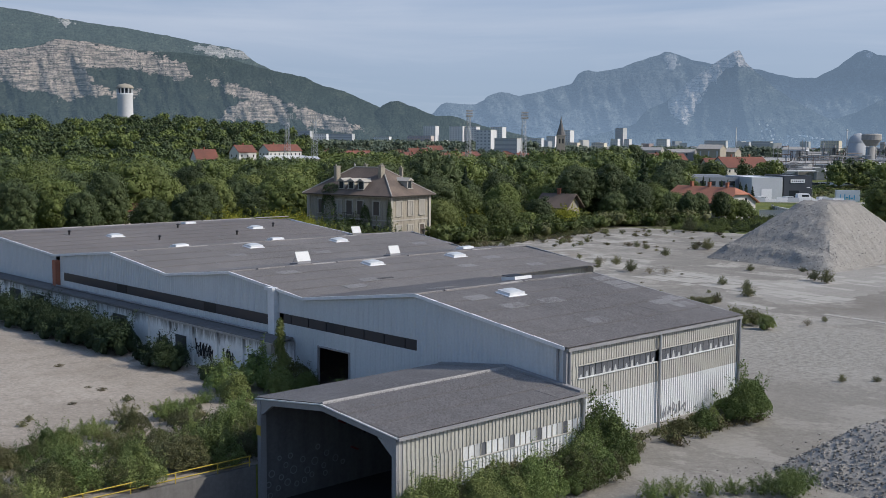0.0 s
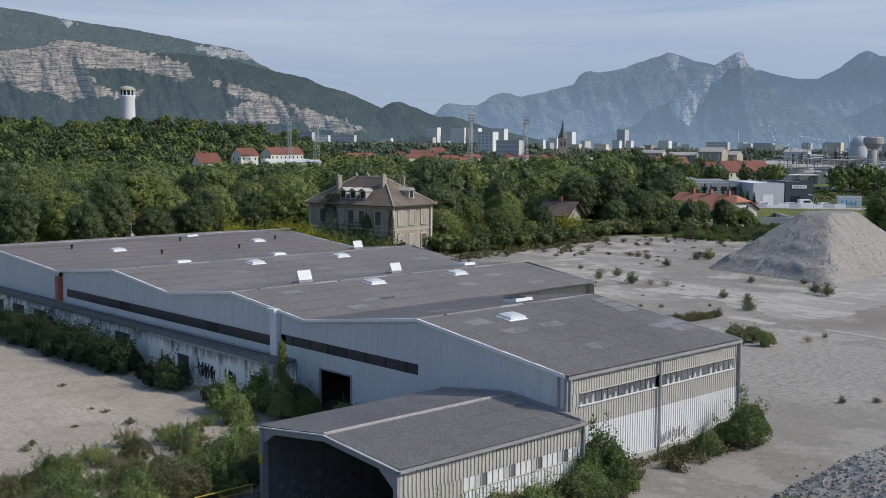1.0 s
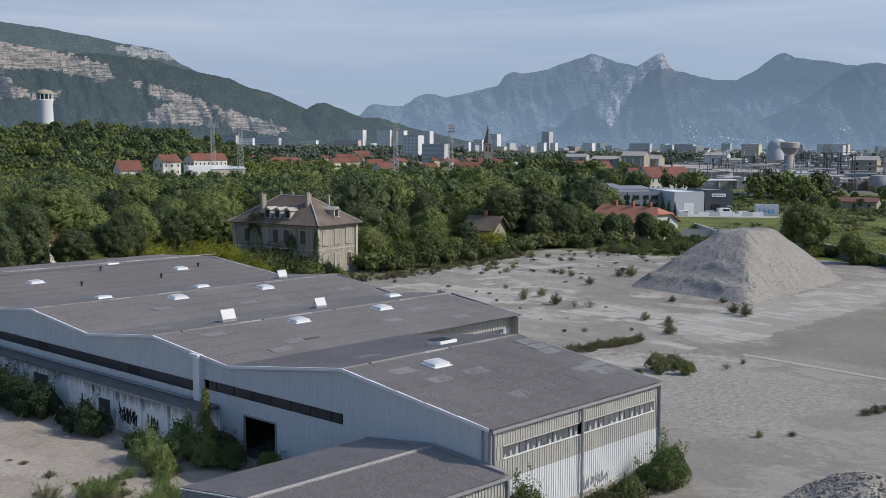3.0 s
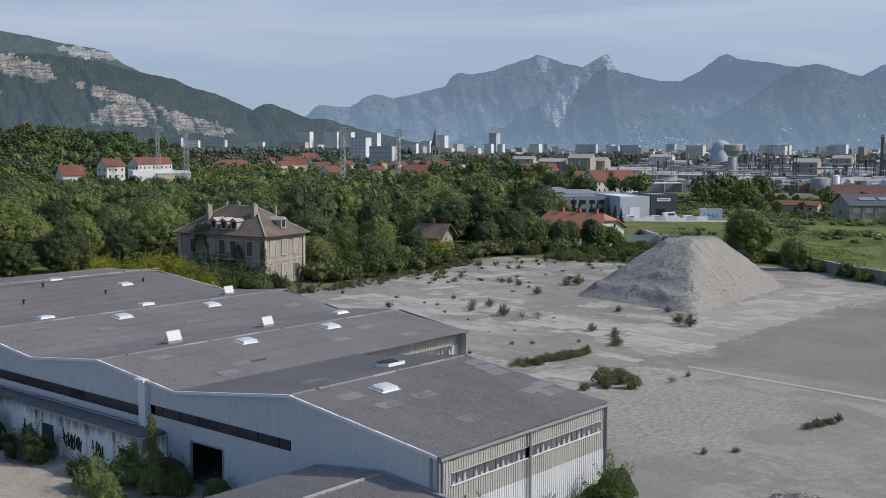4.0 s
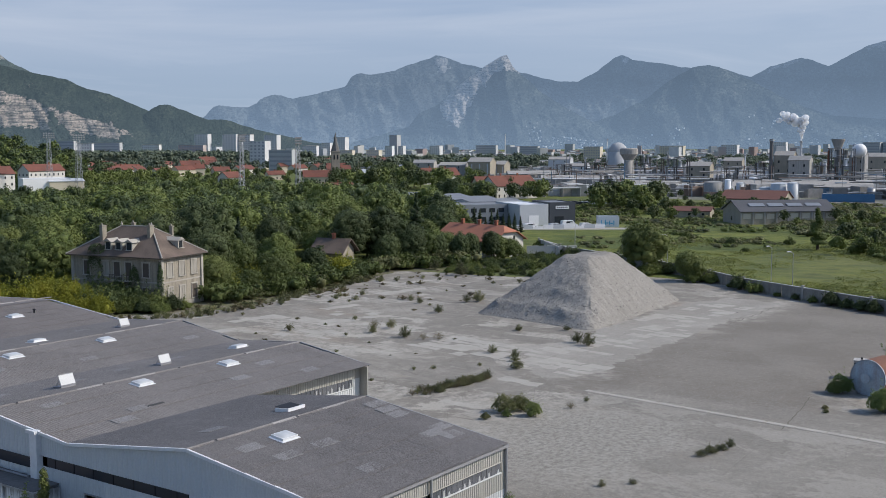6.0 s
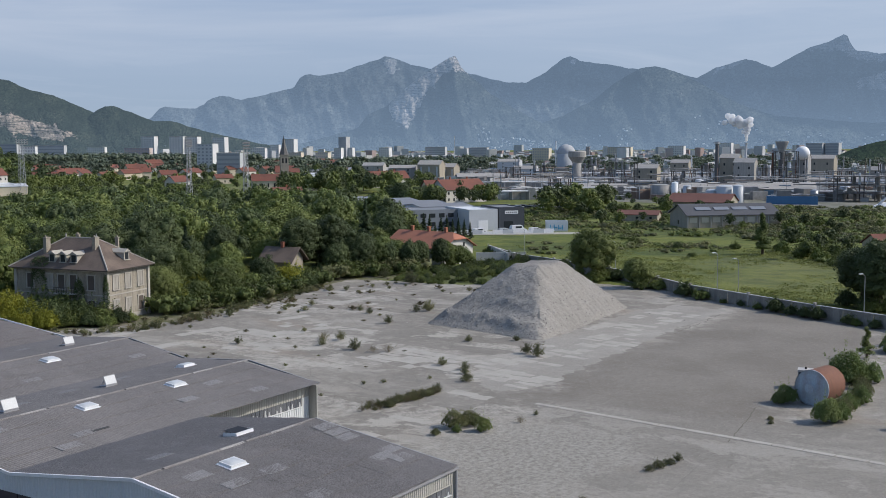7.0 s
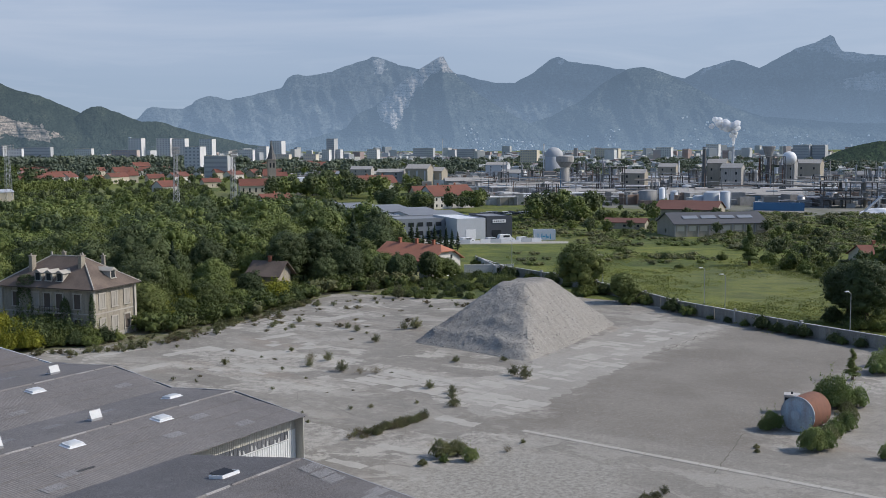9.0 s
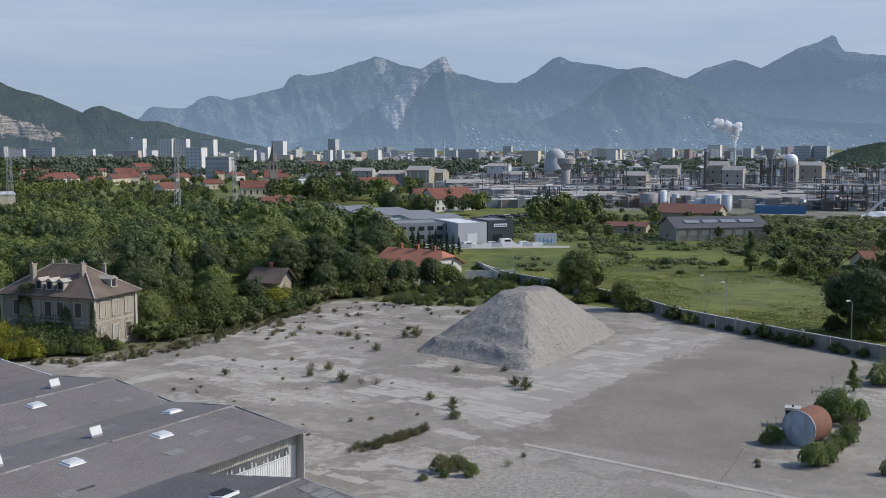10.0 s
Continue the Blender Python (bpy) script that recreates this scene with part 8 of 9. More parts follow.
for k, (dx, dz, sw, sh) in enumerate(((1.2, 0.6, 0.25, 1.5), (1.7, 0.7, 0.6, 0.3), (2.4, 0.5, 0.3, 1.6), (3.0, 1.0, 0.7, 0.35), (3.7, 0.6, 0.3, 1.3), (4.3, 0.8, 0.7, 0.4), (5.0, 0.5, 0.3, 1.4))):
    part("scrawl_stroke", Shape().box(dx, -0.05, dz, sw, 0.05, sh), paint_cyan, gb)
fx, fy, fr = facing(60.4, 331, 34, 16)
fence = thing("low_white_wall", "low white wall and gate along the showroom", "wall", at=pose(fx, fy, 0, 0, 0, fr))
for k in range(11):
    part("wall_panel", Shape().box(k * 3.2, 0, 0, 3.1, 0.2, 1.3 if k % 4 else 0.8), paint_white if k % 3 else panel_pale, fence)

# parked cars and vans
def car(x, y, rz, mat, van=False):
    ob = thing("white_van" if van else "parked_car", "white delivery van parked by the showroom" if van else "parked car on the lane", "van" if van else "car", "parked vehicles", at=pose(x, y, 0, 0, 0, rz))
    L, H = (5.2, 2.3) if van else (4.2, 1.45)
    body = part("body", Shape().prism([(-L / 2, -0.9, 0.35), (L / 2, -0.9, 0.35), (L / 2, -0.9, 0.9), (L * 0.28, -0.9, H * 0.62), (L * 0.16, -0.9, H), (-L * 0.45, -0.9, H), (-L / 2, -0.9, H * 0.6)], (0, 1.8, 0)), mat, ob)
    part("side_window", Shape().box(-L * 0.05, -0.92, H * 0.62, L * 0.4, 0.04, H * 0.26), glass_dark, ob)
    part("windscreen", Shape().prism([(L * 0.29, -0.75, H * 0.64), (L * 0.29, 0.75, H * 0.64), (L * 0.18, 0.75, H * 0.97), (L * 0.18, -0.75, H * 0.97)], (0.04, 0, 0.02)), glass_dark, ob)
    for dx in (-L * 0.32, L * 0.32):
        for dy in (-0.85, 0.85):
            part("wheel", Shape().tube((dx, dy - 0.1, 0.33), (dx, dy + 0.1, 0.33), 0.33, n=12), paint_black, ob)


for az, d, mat, van in ((61.3, 336, paint_white, True), (60.6, 335, panel_pale, False), (59.3, 334, paint_white, False), (57.9, 336, paint_black, False), (62.2, 337, paint_white, False)):
    x, y = far(az, d)
    car(x, y, -az + 24, mat, van)
for k in range(12):
    x, y = far(60.2 + k * 0.28, 455 + (k % 3) * 3)
    car(x, y, -60, rng.choice((paint_white, panel_pale, panel_dark, steel)), False)

# stadium floodlight masts: lattice towers
def mast(az, d, h, w, rack=2.0):
    x, y = far(az, d)
    ob = thing("floodlight_mast", "tall steel lattice floodlight mast", "mast", "floodlight masts", at=pose(x, y, 0, 0, 0, -az + 20))
    q = w / 2
    for a, b in ((-1, -1), (1, -1), (1, 1), (-1, 1)):
        part("leg", Shape().tube((a * q, b * q, 0), (a * q * 0.5, b * q * 0.5, h), 0.11, 0.08, 5), steel, ob)
    n = 12
    s = Shape()
    for k in range(n):
        z0, z1 = h * k / n, h * (k + 1) / n
        f0, f1 = q * (1 - 0.5 * k / n), q * (1 - 0.5 * (k + 1) / n)
        for a, b, c, e in ((-1, -1, 1, -1), (1, -1, 1, 1), (1, 1, -1, 1), (-1, 1, -1, -1)):
            s.tube((a * f0, b * f0, z0), (c * f1, e * f1, z1), 0.06, n=4)
            s.tube((a * f1, b * f1, z1), (c * f1, e * f1, z1), 0.05, n=4)
    part("bracing", s, steel, ob)
    part("lamp_rack", Shape().box(0, -q * 0.6, h, w * rack, 0.2, 0.15).box(0, -q * 0.6, h + 1.0, w * rack, 0.2, 0.15).box(0, -q * 0.6, h + 2.0, w * rack * 0.8, 0.2, 0.15), steel, ob)
    for j in range(3):
        for i in range(5):
            part("floodlight", Shape().box((i - 2) * w * rack * 0.21, -q * 0.6 - 0.2, h + 0.15 + j, 0.5, 0.35, 0.5), trim_grey, ob)


for az, d, h in ((36.67, 560, 27), (44.53, 430, 26), (47.36, 414, 25)):
    mast(az, d, h, 3.0 if az < 40 else 2.2, 2.0 if az < 40 else 1.2)
mast(35.3, 590, 28, 3.0)
sx, sy, sr = facing(45.29, 445, 9, 30)
gabled("stadium_stand", "dark flat-roofed stand among the trees", sx, sy, sr, 16, 8, 4.6, 0.8, panel_pale, slate_grey, 3, 1, 0.8, 0, "stand", sides=("y0",))
box_hall("white_hall", "white hall with a shallow roof beyond the trees", 35.7, 585, 14, 14, 7.2, paint_white, 12)
box_hall("white_hall", "long white sports hall beyond the trees", 35.2, 560, 22, 14, 8.6, paint_white, 10, trim_white)

# the water tower on the rise
wx, wy = far(27.4, 945)
wt = thing("water_tower", "white cylindrical water tower with an arcaded top", "water tower", at=pose(wx, wy, 23.5, 0, 0, 0))
part("shaft", Shape().lathe(0, 0, [(6.6, 0), (6.0, 27), (6.6, 29), (6.6, 30)], 28), white_block, wt, "white concrete shaft", True)
part("gallery", Shape().lathe(0, 0, [(5.4, 30), (5.4, 34)], 28), glass_dark, wt)
for k in range(12):
    a = k * math.tau / 12
    part("pillar", Shape().box(6.1 * math.cos(a), 6.1 * math.sin(a), 30, 0.9, 0.9, 4, a), white_block, wt)
part("cap", Shape().lathe(0, 0, [(6.9, 34), (6.9, 35.2), (4.5, 37), (0.1, 38)], 28), beige_wall, wt, "pale domed roof", True)

# water tower and dome of the works
wx, wy = far(64.28, 650)
wt2 = thing("mushroom_water_tower", "grey concrete mushroom-shaped water tower", "water tower", at=pose(wx, wy, 0))
part("shaft", Shape().lathe(0, 0, [(3.0, 0), (2.8, 15)], 20), concrete, wt2, smooth=True)
part("bowl", Shape().lathe(0, 0, [(2.8, 15.2), (4.8, 18.2), (5.2, 18.4), (5.2, 21.4), (4.6, 21.9)], 24), concrete, wt2)
dx, dy = far(63.72, 1000)
dome = thing("gas_dome", "large pale domed tank", "tank", at=pose(dx, dy, 0))
part("drum", Shape().lathe(0, 0, [(8.4, 0), (8.4, 16.5)], 28), grey_block, dome, smooth=True)
part("dome_cap", Shape().lathe(0, 0, [(8.4 * math.cos(k * math.pi / 16), 16.5 + 8.4 * math.sin(k * math.pi / 16)) for k in range(9)], 28), grey_block, dome, smooth=True)

# factory sheds in front
shed_slate = worn("dark_slate_sheets", (0.085, 0.088, 0.098), (0.055, 0.055, 0.06), 0.4, 0.5, 0.8)
gabled("brown_roofed_shed", "old factory shed with a red-brown roof", *facing(70.34, 428, 23, -14), 23, 16, 4.6, 2.8, beige_wall, brown_sheet, 5, 1, 0.5, 0, "shed", sides=("y0", "x1"))
ds = gabled("dark_roofed_shed", "beige factory shed with a dark roof and skylights", *facing(71.91, 362, 28, 24), 31, 15, 4.2, 3.0, beige_wall, shed_slate, 1, 1, 0.5, 0, "shed", sides=("x0",))
for i in range(9):
    part("bay_pier", Shape().box(i * 3.85 + 0.1, -0.1, 0, 0.45, 0.3, 4.2), concrete, ds)
for i in range(8):
    part("bay_window", Shape().box(i * 3.85 + 2.0, -0.03, 1.8, 2.4, 0.06, 1.6), cream_block, ds)
for i in range(4):
    part("roof_light", Shape().prism([(4 + i * 6.2, 2.6, 5.5), (9 + i * 6.2, 2.6, 5.5), (9 + i * 6.2, 4.6, 6.3), (4 + i * 6.2, 4.6, 6.3)], (0, 0, 0.12)), panel_grey, ds)
gabled("low_red_shed", "low shed with a rust-red roof", *facing(67.33, 386, 14, -10), 14, 8, 2.4, 1.2, beige_wall, brown_sheet, 3, 1, 0.4, 0, "shed", sides=("y0",))
for az, w in ((70.75, 30), (73.9, 40)):
    ls = gabled("factory_shed", "long weathered grey factory shed with a wide roof", *facing(az, 548, w, 2), w, 30, 4.6, 2.6, factory_grey, concrete, max(5, int(w / 4)), 1, 0.5, 0, "shed", "long factory sheds", sides=("y0",))
    for k in range(3):
        part("roof_vent", Shape().box((k + 0.6) * w / 3.3, 13.5, 6.6, 3.2, 1.4, 1.1), concrete_dark, ls)
gabled("cream_hall", "cream metal hall with a shallow roof among the trees", *facing(36.1, 560, 16, 10), 16, 12, 7.4, 1.1, plaster_cream, panel_pale, 2, 1, 0.3, 0, "hall", sides=())
bl = box_hall("blue_basin", "long bright blue steel basin", 74.88, 500, 21, 6, 3.0, worn("blue_steel", (0.055, 0.155, 0.29), (0.04, 0.10, 0.18), 0.5, 0.6, 0.5), 4)
for k, (az, d, w, depth, h) in enumerate(((72.9, 645, 80, 16, 5.6), (70.2, 660, 60, 18, 6.0), (76.3, 640, 50, 16, 5.4), (67.0, 640, 40, 16, 5.0), (62.0, 620, 46, 18, 5.2), (65.2, 560, 30, 14, 4.4), (79.5, 620, 40, 16, 5.4), (59.8, 700, 40, 18, 5.6), (55.6, 800, 40, 20, 7.5), (53.6, 820, 32, 18, 7.0))):
    gabled("factory_shed", "long grey factory shed with a low pitched roof", *facing(az, d, w, (3, -8, 2, 6)[k % 4]), w, depth, h, 1.8, factory_grey if k % 2 else concrete, concrete if k % 3 else slate_grey, max(3, int(w / 6)), 1, 0.4, 0, "shed", "long factory sheds", sides=("y0",))
for az, d, w, depth, h, mat in ((71.82, 600, 9.6, 9, 18.6, beige_wall), (72.54, 590, 10.5, 9, 16.4, concrete), (76.16, 680, 14.4, 10, 17, beige_wall), (67.71, 620, 13, 10, 12.6, beige_wall), (75.2, 622, 8, 8, 18.5, factory_grey), (60.77, 900, 18, 12, 11.5, panel_pale), (53.79, 790, 15, 12, 11, concrete), (55.27, 750, 18, 12, 10, factory_grey), (69.4, 760, 12, 9, 13, beige_wall), (78.9, 700, 12, 9, 10, concrete), (61.6, 760, 16, 10, 9, panel_pale)):
    gabled("process_building", "tall factory process building", *facing(az, d, w, -12), w, depth, h, 2.0, mat, concrete if mat is not concrete else factory_grey, 2, 4, 0.3, 0, "factory", "tall factory buildings", sides=("y0",))


def vat(az, d, r, h, mat, dome_top=0.6):
    x, y = far(az, d)
    ob = thing("round_tank", "upright round steel tank of the works", "tank", "round tanks of the works", at=pose(x, y, 0))
    part("shell", Shape().lathe(0, 0, [(r, 0), (r, h)], 20), mat, ob, smooth=True)
    part("lid", Shape().lathe(0, 0, [(r + 0.05, h), (r * 0.6, h + dome_top * 0.7), (0.05, h + dome_top)], 20), mat, ob, smooth=True)
    part("ladder", Shape().box(0, -r - 0.15, 0, 0.5, 0.1, h + 0.8), steel, ob)


tank_mats = (paint_white, steel, panel_pale, concrete, factory_grey)
for az, d, r, h in ((71.7, 517, 4.2, 7), (72.3, 512, 2.4, 7.4), (71.0, 520, 2.6, 5), (68.5, 535, 4.4, 6.8), (69.2, 530, 1.6, 8), (64.9, 620, 3.2, 6), (66.0, 580, 2.2, 5), (77.3, 560, 2.6, 5.5), (79.0, 640, 3.4, 6), (78.2, 600, 2.0, 5), (73.5, 560, 2.0, 5), (75.9, 540, 1.8, 4.4), (63.3, 660, 3.5, 6), (61.4, 600, 2.6, 5.5), (80.6, 600, 4, 6.5), (50.7, 700, 6.5, 8), (69.8, 545, 2, 6), (70.4, 580, 2.2, 7.5)):
    vat(az, d, r, h, rng.choice(tank_mats))


frame_dark = worn("dark_steel_frame", (0.085, 0.082, 0.080), (0.14, 0.085, 0.055), 0.6, 0.6, 0.7)


def steel_frame(az, d, w, h, levels, dense=1.0):
    """An open process structure: posts, decks, vessels and pipes."""
    x, y = far(az, d)
    ob = thing("process_structure", "open steel process structure with vessels and pipes", "structure", "process structures", at=pose(x, y, 0, 0, 0, -az + 8))
    for a in (-1, 0, 1):
        for b in (-1, 1):
            part("post", Shape().box(a * w / 2, b * w * 0.3, 0, 0.45, 0.45, h), frame_dark, ob)
    for k in range(levels):
        part("deck", Shape().box(0, 0, h * (k + 1) / levels - 0.2, w + 0.6, w * 0.66, 0.22), concrete_dark, ob)
        part("rail", Shape().box(0, -w * 0.33, h * (k + 1) / levels + 0.9, w + 0.6, 0.08, 0.08), steel, ob)
    for k in range(int(5 * dense)):
        vx, vy, z0 = away(rng, -w * 0.42, w * 0.42), away(rng, -w * 0.25, w * 0.25), h * rng.randrange(levels) / levels
        part("vessel", Shape().tube((vx, vy, z0), (vx, vy, z0 + h / levels * away(rng, 0.6, 1.5)), away(rng, 0.5, 1.2), n=10), rng.choice(tank_mats), ob)
    for k in range(int(6 * dense)):
        px, py, z0 = away(rng, -w / 2, w / 2), away(rng, -w * 0.3, w * 0.3), away(rng, 0, h * 0.6)
        part("pipe", Shape().tube((px, py, z0), (px + away(rng, -2, 2), py, min(h * 1.15, z0 + away(rng, 2, h * 0.6))), 0.16, n=6), rng.choice((steel, rust, paint_white)), ob)


for az, d, w, h, lv in ((66.6, 600, 11, 16.6, 4), (74.53, 602, 9, 22, 5), (78.07, 535, 18, 11.5, 3), (67.6, 640, 8, 10, 3), (69.6, 600, 9, 12, 3), (73.4, 620, 8, 13, 3), (77.0, 600, 9, 12, 3), (80.4, 560, 9, 10, 3), (62.6, 640, 9, 14, 4), (64.9, 720, 9, 16, 4), (63.4, 560, 8, 9, 3), (61.0, 680, 7, 12, 3), (79.3, 680, 9, 14, 3), (70.9, 640, 7, 14, 4), (68.9, 560, 8, 8, 2), (65.6, 640, 9, 11, 3)):
    steel_frame(az, d, w * 1.25, h, lv, 1.8)
for az, d, r, h, mat in ((71.23, 600, 1.1, 27, concrete_dark), (72.62, 900, 1.0, 26, white_block), (63.19, 1000, 0.6, 28, paint_white), (58.0, 1300, 0.7, 34, white_block), (78.4, 600, 0.35, 18, steel), (79.4, 610, 0.35, 17, steel), (61.3, 700, 0.4, 18, steel), (66.2, 700, 0.4, 20, steel), (76.9, 700, 0.4, 16, steel), (73.9, 640, 0.6, 22, rust), (62.1, 640, 0.5, 17, steel), (68.3, 640, 0.4, 16, steel), (70.0, 700, 0.5, 18, paint_white)):
    x, y = far(az, d)
    ch = thing("works_chimney", "slender tall factory chimney stack", "chimney", "chimneys of the works", at=pose(x, y, 0))
    part("shaft", Shape().tube((0, 0, 0), (0, 0, h), r, r * 0.8, 12), mat, ch)
    part("cap_ring", Shape().tube((0, 0, h - 1.2), (0, 0, h - 0.4), r * 1.3, r * 1.3, 12), steel, ch)
fx, fy = far(74.33, 640)
fun = thing("hopper_tower", "concrete hopper tower with a flared top", "tower", at=pose(fx, fy, 0))
part("shaft", Shape().lathe(0, 0, [(1.8, 0), (1.6, 21)], 14), concrete_dark, fun)
part("hopper", Shape().lathe(0, 0, [(1.2, 20), (3.6, 26.5), (3.6, 27)], 16), factory_grey, fun)
sx, sy = far(75.3, 618)
sph = thing("white_sphere_tank", "white spherical tank on top of a frame", "tank", at=pose(sx, sy, 0))
part("sphere", Shape().lathe(0, 0, [(0.2 + 3.6 * math.sin(k * math.pi / 12), 20.8 - 3.6 * math.cos(k * math.pi / 12)) for k in range(13)], 20), paint_white, sph, smooth=True)
for a, b in ((-2, -2), (2, -2), (2, 2), (-2, 2)):
    part("leg", Shape().tube((a, b, 0), (a, b, 18.5), 0.25, n=6), steel, sph)
# pipe bridges
for az0, az1, d, z in ((60.5, 69.0, 600, 5.5), (66.0, 74.0, 560, 4.0), (70.0, 79.5, 580, 6.0), (62.0, 66.0, 540, 4.5), (74.5, 81.0, 545, 3.5), (64.0, 72.0, 680, 8.0), (60.0, 63.5, 520, 4.0)):
    a, b = Vector((*far(az0, d), 0)), Vector((*far(az1, d * 1.03), 0))
    pb = thing("pipe_bridge", "pipe bridge crossing the works", "pipe bridge", "pipe bridges", at=Matrix.Translation(a))
    for k in range(4):
        part("pipe", Shape().tube((0, k * 0.5, z + 0.4 * (k % 2)), (b.x - a.x, b.y - a.y + k * 0.5, z + 0.4 * (k % 2)), 0.22, n=6), (steel, paint_white, rust, panel_pale)[k], pb)
    n = int((b - a).length / 8)
    for k in range(n + 1):
        p = (b - a) * k / n
        part("trestle", Shape().box(p.x, p.y, 0, 0.3, 1.6, z), trim_grey, pb)
hx, hy, hr = facing(79.6, 490, 13, 0)
heap("white_powder_heap", "heap of white powder beside a conveyor", (hx - 2, hx + 9, hy - 12, hy + 3), (0.5, 0.5, 0.5, 0.5), 2.4, 30, paint_white, 40.0)
cv = thing("conveyor", "inclined steel conveyor over powder", "conveyor", at=pose(hx, hy, 0))
part("boom", Shape().tube((0, 0, 1.0), (5, -6, 7.5), 0.45, n=6), panel_pale, cv)
part("leg", Shape().tube((4.0, -4.8, 0), (4.0, -4.8, 6.0), 0.2, n=6), steel, cv)

# steam over a chimney
m = Mat("steam", 1.0)
m.color((0.96, 0.965, 0.97))
mixer, clear = m.t.nodes.new("ShaderNodeMixShader"), m.t.nodes.new("ShaderNodeBsdfTransparent")
mixer.inputs[0].default_value = 0.55
thin_light, both = m.t.nodes.new("ShaderNodeBsdfTranslucent"), m.t.nodes.new("ShaderNodeMixShader")
thin_light.inputs[0].default_value = (0.95, 0.95, 0.96, 1)
m.link(m.b.outputs[0], both.inputs[1])
m.link(thin_light.outputs[0], both.inputs[2])
both.inputs[0].default_value = 0.6
m.link(clear.outputs[0], mixer.inputs[1])
m.link(both.outputs[0], mixer.inputs[2])
m.link(mixer.outputs[0], m.t.nodes["Material Output"].inputs["Surface"])
s = Shape()
bv, bf = ball(6, 9)
ax, ay = far(72.62, 900)
right = (math.cos(radians(72.6)), -math.sin(radians(72.6)))
for k in range(44):
    f = k / 43
    drift = 1.2 * f if f < 0.6 else -(f - 0.6) * 40
    h = 26.5 + (f / 0.6) * 17 if f < 0.6 else 41 + away(rng, -1, 5)
    q = (0.7 + 4.6 * f if f < 0.6 else 3.0 + 1.4 * rng.random() - 2.4 * (f - 0.6)) * away(rng, 0.75, 1.05)
    ox, oz = drift + away(rng, -1, 1) * q * 0.9, h + away(rng, -1, 1) * q * 0.5
    vs = [(ax + right[0] * ox + p[0] * q * away(rng, 0.85, 1.15), ay + right[1] * ox + p[1] * q * away(rng, 0.85, 1.15), oz + p[2] * q * 0.9) for p in bv]
    s.add(vs, [tuple(t) for t in bf])
tagged(part("steam_plume", s, m.mat, smooth=True), "white steam plume drifting from a chimney", "steam", kind="stuff")

# the far town: blocks and roofs too small to tell apart
mt = Mat("far_town", 0.9)
r = mt.island_random()
n1 = mt.noise(0.15, 3)
# distance haze is mixed into these pale, bluish colours
c = mt.mix(mt.ramp(r, 0.0, 0.5), (0.52, 0.525, 0.53), (0.38, 0.395, 0.41))
c = mt.mix(mt.ramp(r, 0.62, 0.66), c, (0.30, 0.22, 0.20))
c = mt.mix(mt.ramp(r, 0.82, 0.86), c, (0.48, 0.47, 0.45))
mt.color(mt.mix(mt.ramp(n1, 0.4, 0.6, 0.0, 0.3), c, (0.32, 0.335, 0.355)))
s = Shape()
for k in range(2600):
    az, d = away(rng, 33, 88), 1050 + 1800 * rng.random() ** 1.3
    if az < 41 and d > 1600:
        continue
    x, y = far(az, d)
    tall = rng.random() < 0.10 and d > 1500
    k_ = 0.6 + d / 2600
    s.box(x, y, 0, away(rng, 5, 15) * k_, away(rng, 5, 11) * k_, away(rng, 3, 6.5) if not tall else away(rng, 9, 20), rng.random() * 1.5)
tagged(part("far_town", s, mt.mat), "houses and roofs of the distant town, paled by painted haze", "buildings", kind="stuff")
works_mat = Mat("works_plant", 0.7)
r = works_mat.island_random()
c = works_mat.mix(works_mat.ramp(r, 0.0, 0.45), (0.16, 0.157, 0.152), (0.34, 0.33, 0.312))
c = works_mat.mix(works_mat.ramp(r, 0.60, 0.62), c, (0.24, 0.17, 0.13))
c = works_mat.mix(works_mat.ramp(r, 0.74, 0.76), c, (0.52, 0.52, 0.51))
c = works_mat.mix(works_mat.ramp(r, 0.93, 0.94), c, (0.10, 0.18, 0.26))
works_mat.color(works_mat.mix(works_mat.ramp(works_mat.noise(0.4, 4), 0.4, 0.65, 0.0, 0.4), c, (0.10, 0.095, 0.09)))
s = Shape()
for k in range(760):
    az, d = (away(rng, 58.5, 84), 530 + 520 * rng.random() ** 1.5) if k < 560 else (away(rng, 50.5, 62), away(rng, 700, 1000))
    x, y = far(az, d)
    s.box(x, y, 0, away(rng, 2, 9), away(rng, 2, 7), away(rng, 1.5, 6), radians(-az) + away(rng, -0.1, 0.7))
for k in range(210):
    az, d = away(rng, 59.5, 83), away(rng, 530, 760)
    x, y = far(az, d)
    s.tube((x, y, 0), (x, y, away(rng, 3, 13) if rng.random() < 0.85 else away(rng, 13, 19)), away(rng, 0.1, 0.32), n=5)
for k in range(420):
    az, d = away(rng, 59.5, 82), away(rng, 530, 760)
    x, y = far(az, d)
    a, run, z = radians(-az) + away(rng, -0.2, 0.5), away(rng, 4, 24), away(rng, 2, 11)
    s.tube((x, y, z), (x + run * math.cos(a), y + run * math.sin(a), z + (0 if k % 4 else away(rng, -2, 2))), away(rng, 0.12, 0.3), n=5)
tagged(part("works_clutter", s, works_mat.mat), "small sheds and plant of the chemical works", "buildings", kind="stuff")
m = Mat("works_yard_ground", 0.95)
nn = m.noise(0.05, 5)
m.color(m.mix(m.ramp(nn, 0.4, 0.62), (0.20, 0.19, 0.172), (0.11, 0.115, 0.08)))
yx = [far(59, 560), far(66, 515), far(72, 480), far(81.5, 455), far(92, 470), far(92, 1050), far(60, 1050)]
flat_patch("works_ground", yx, 0.04, m.mat, None, "", kind="structure")["label"] = "grey paved ground of the works"
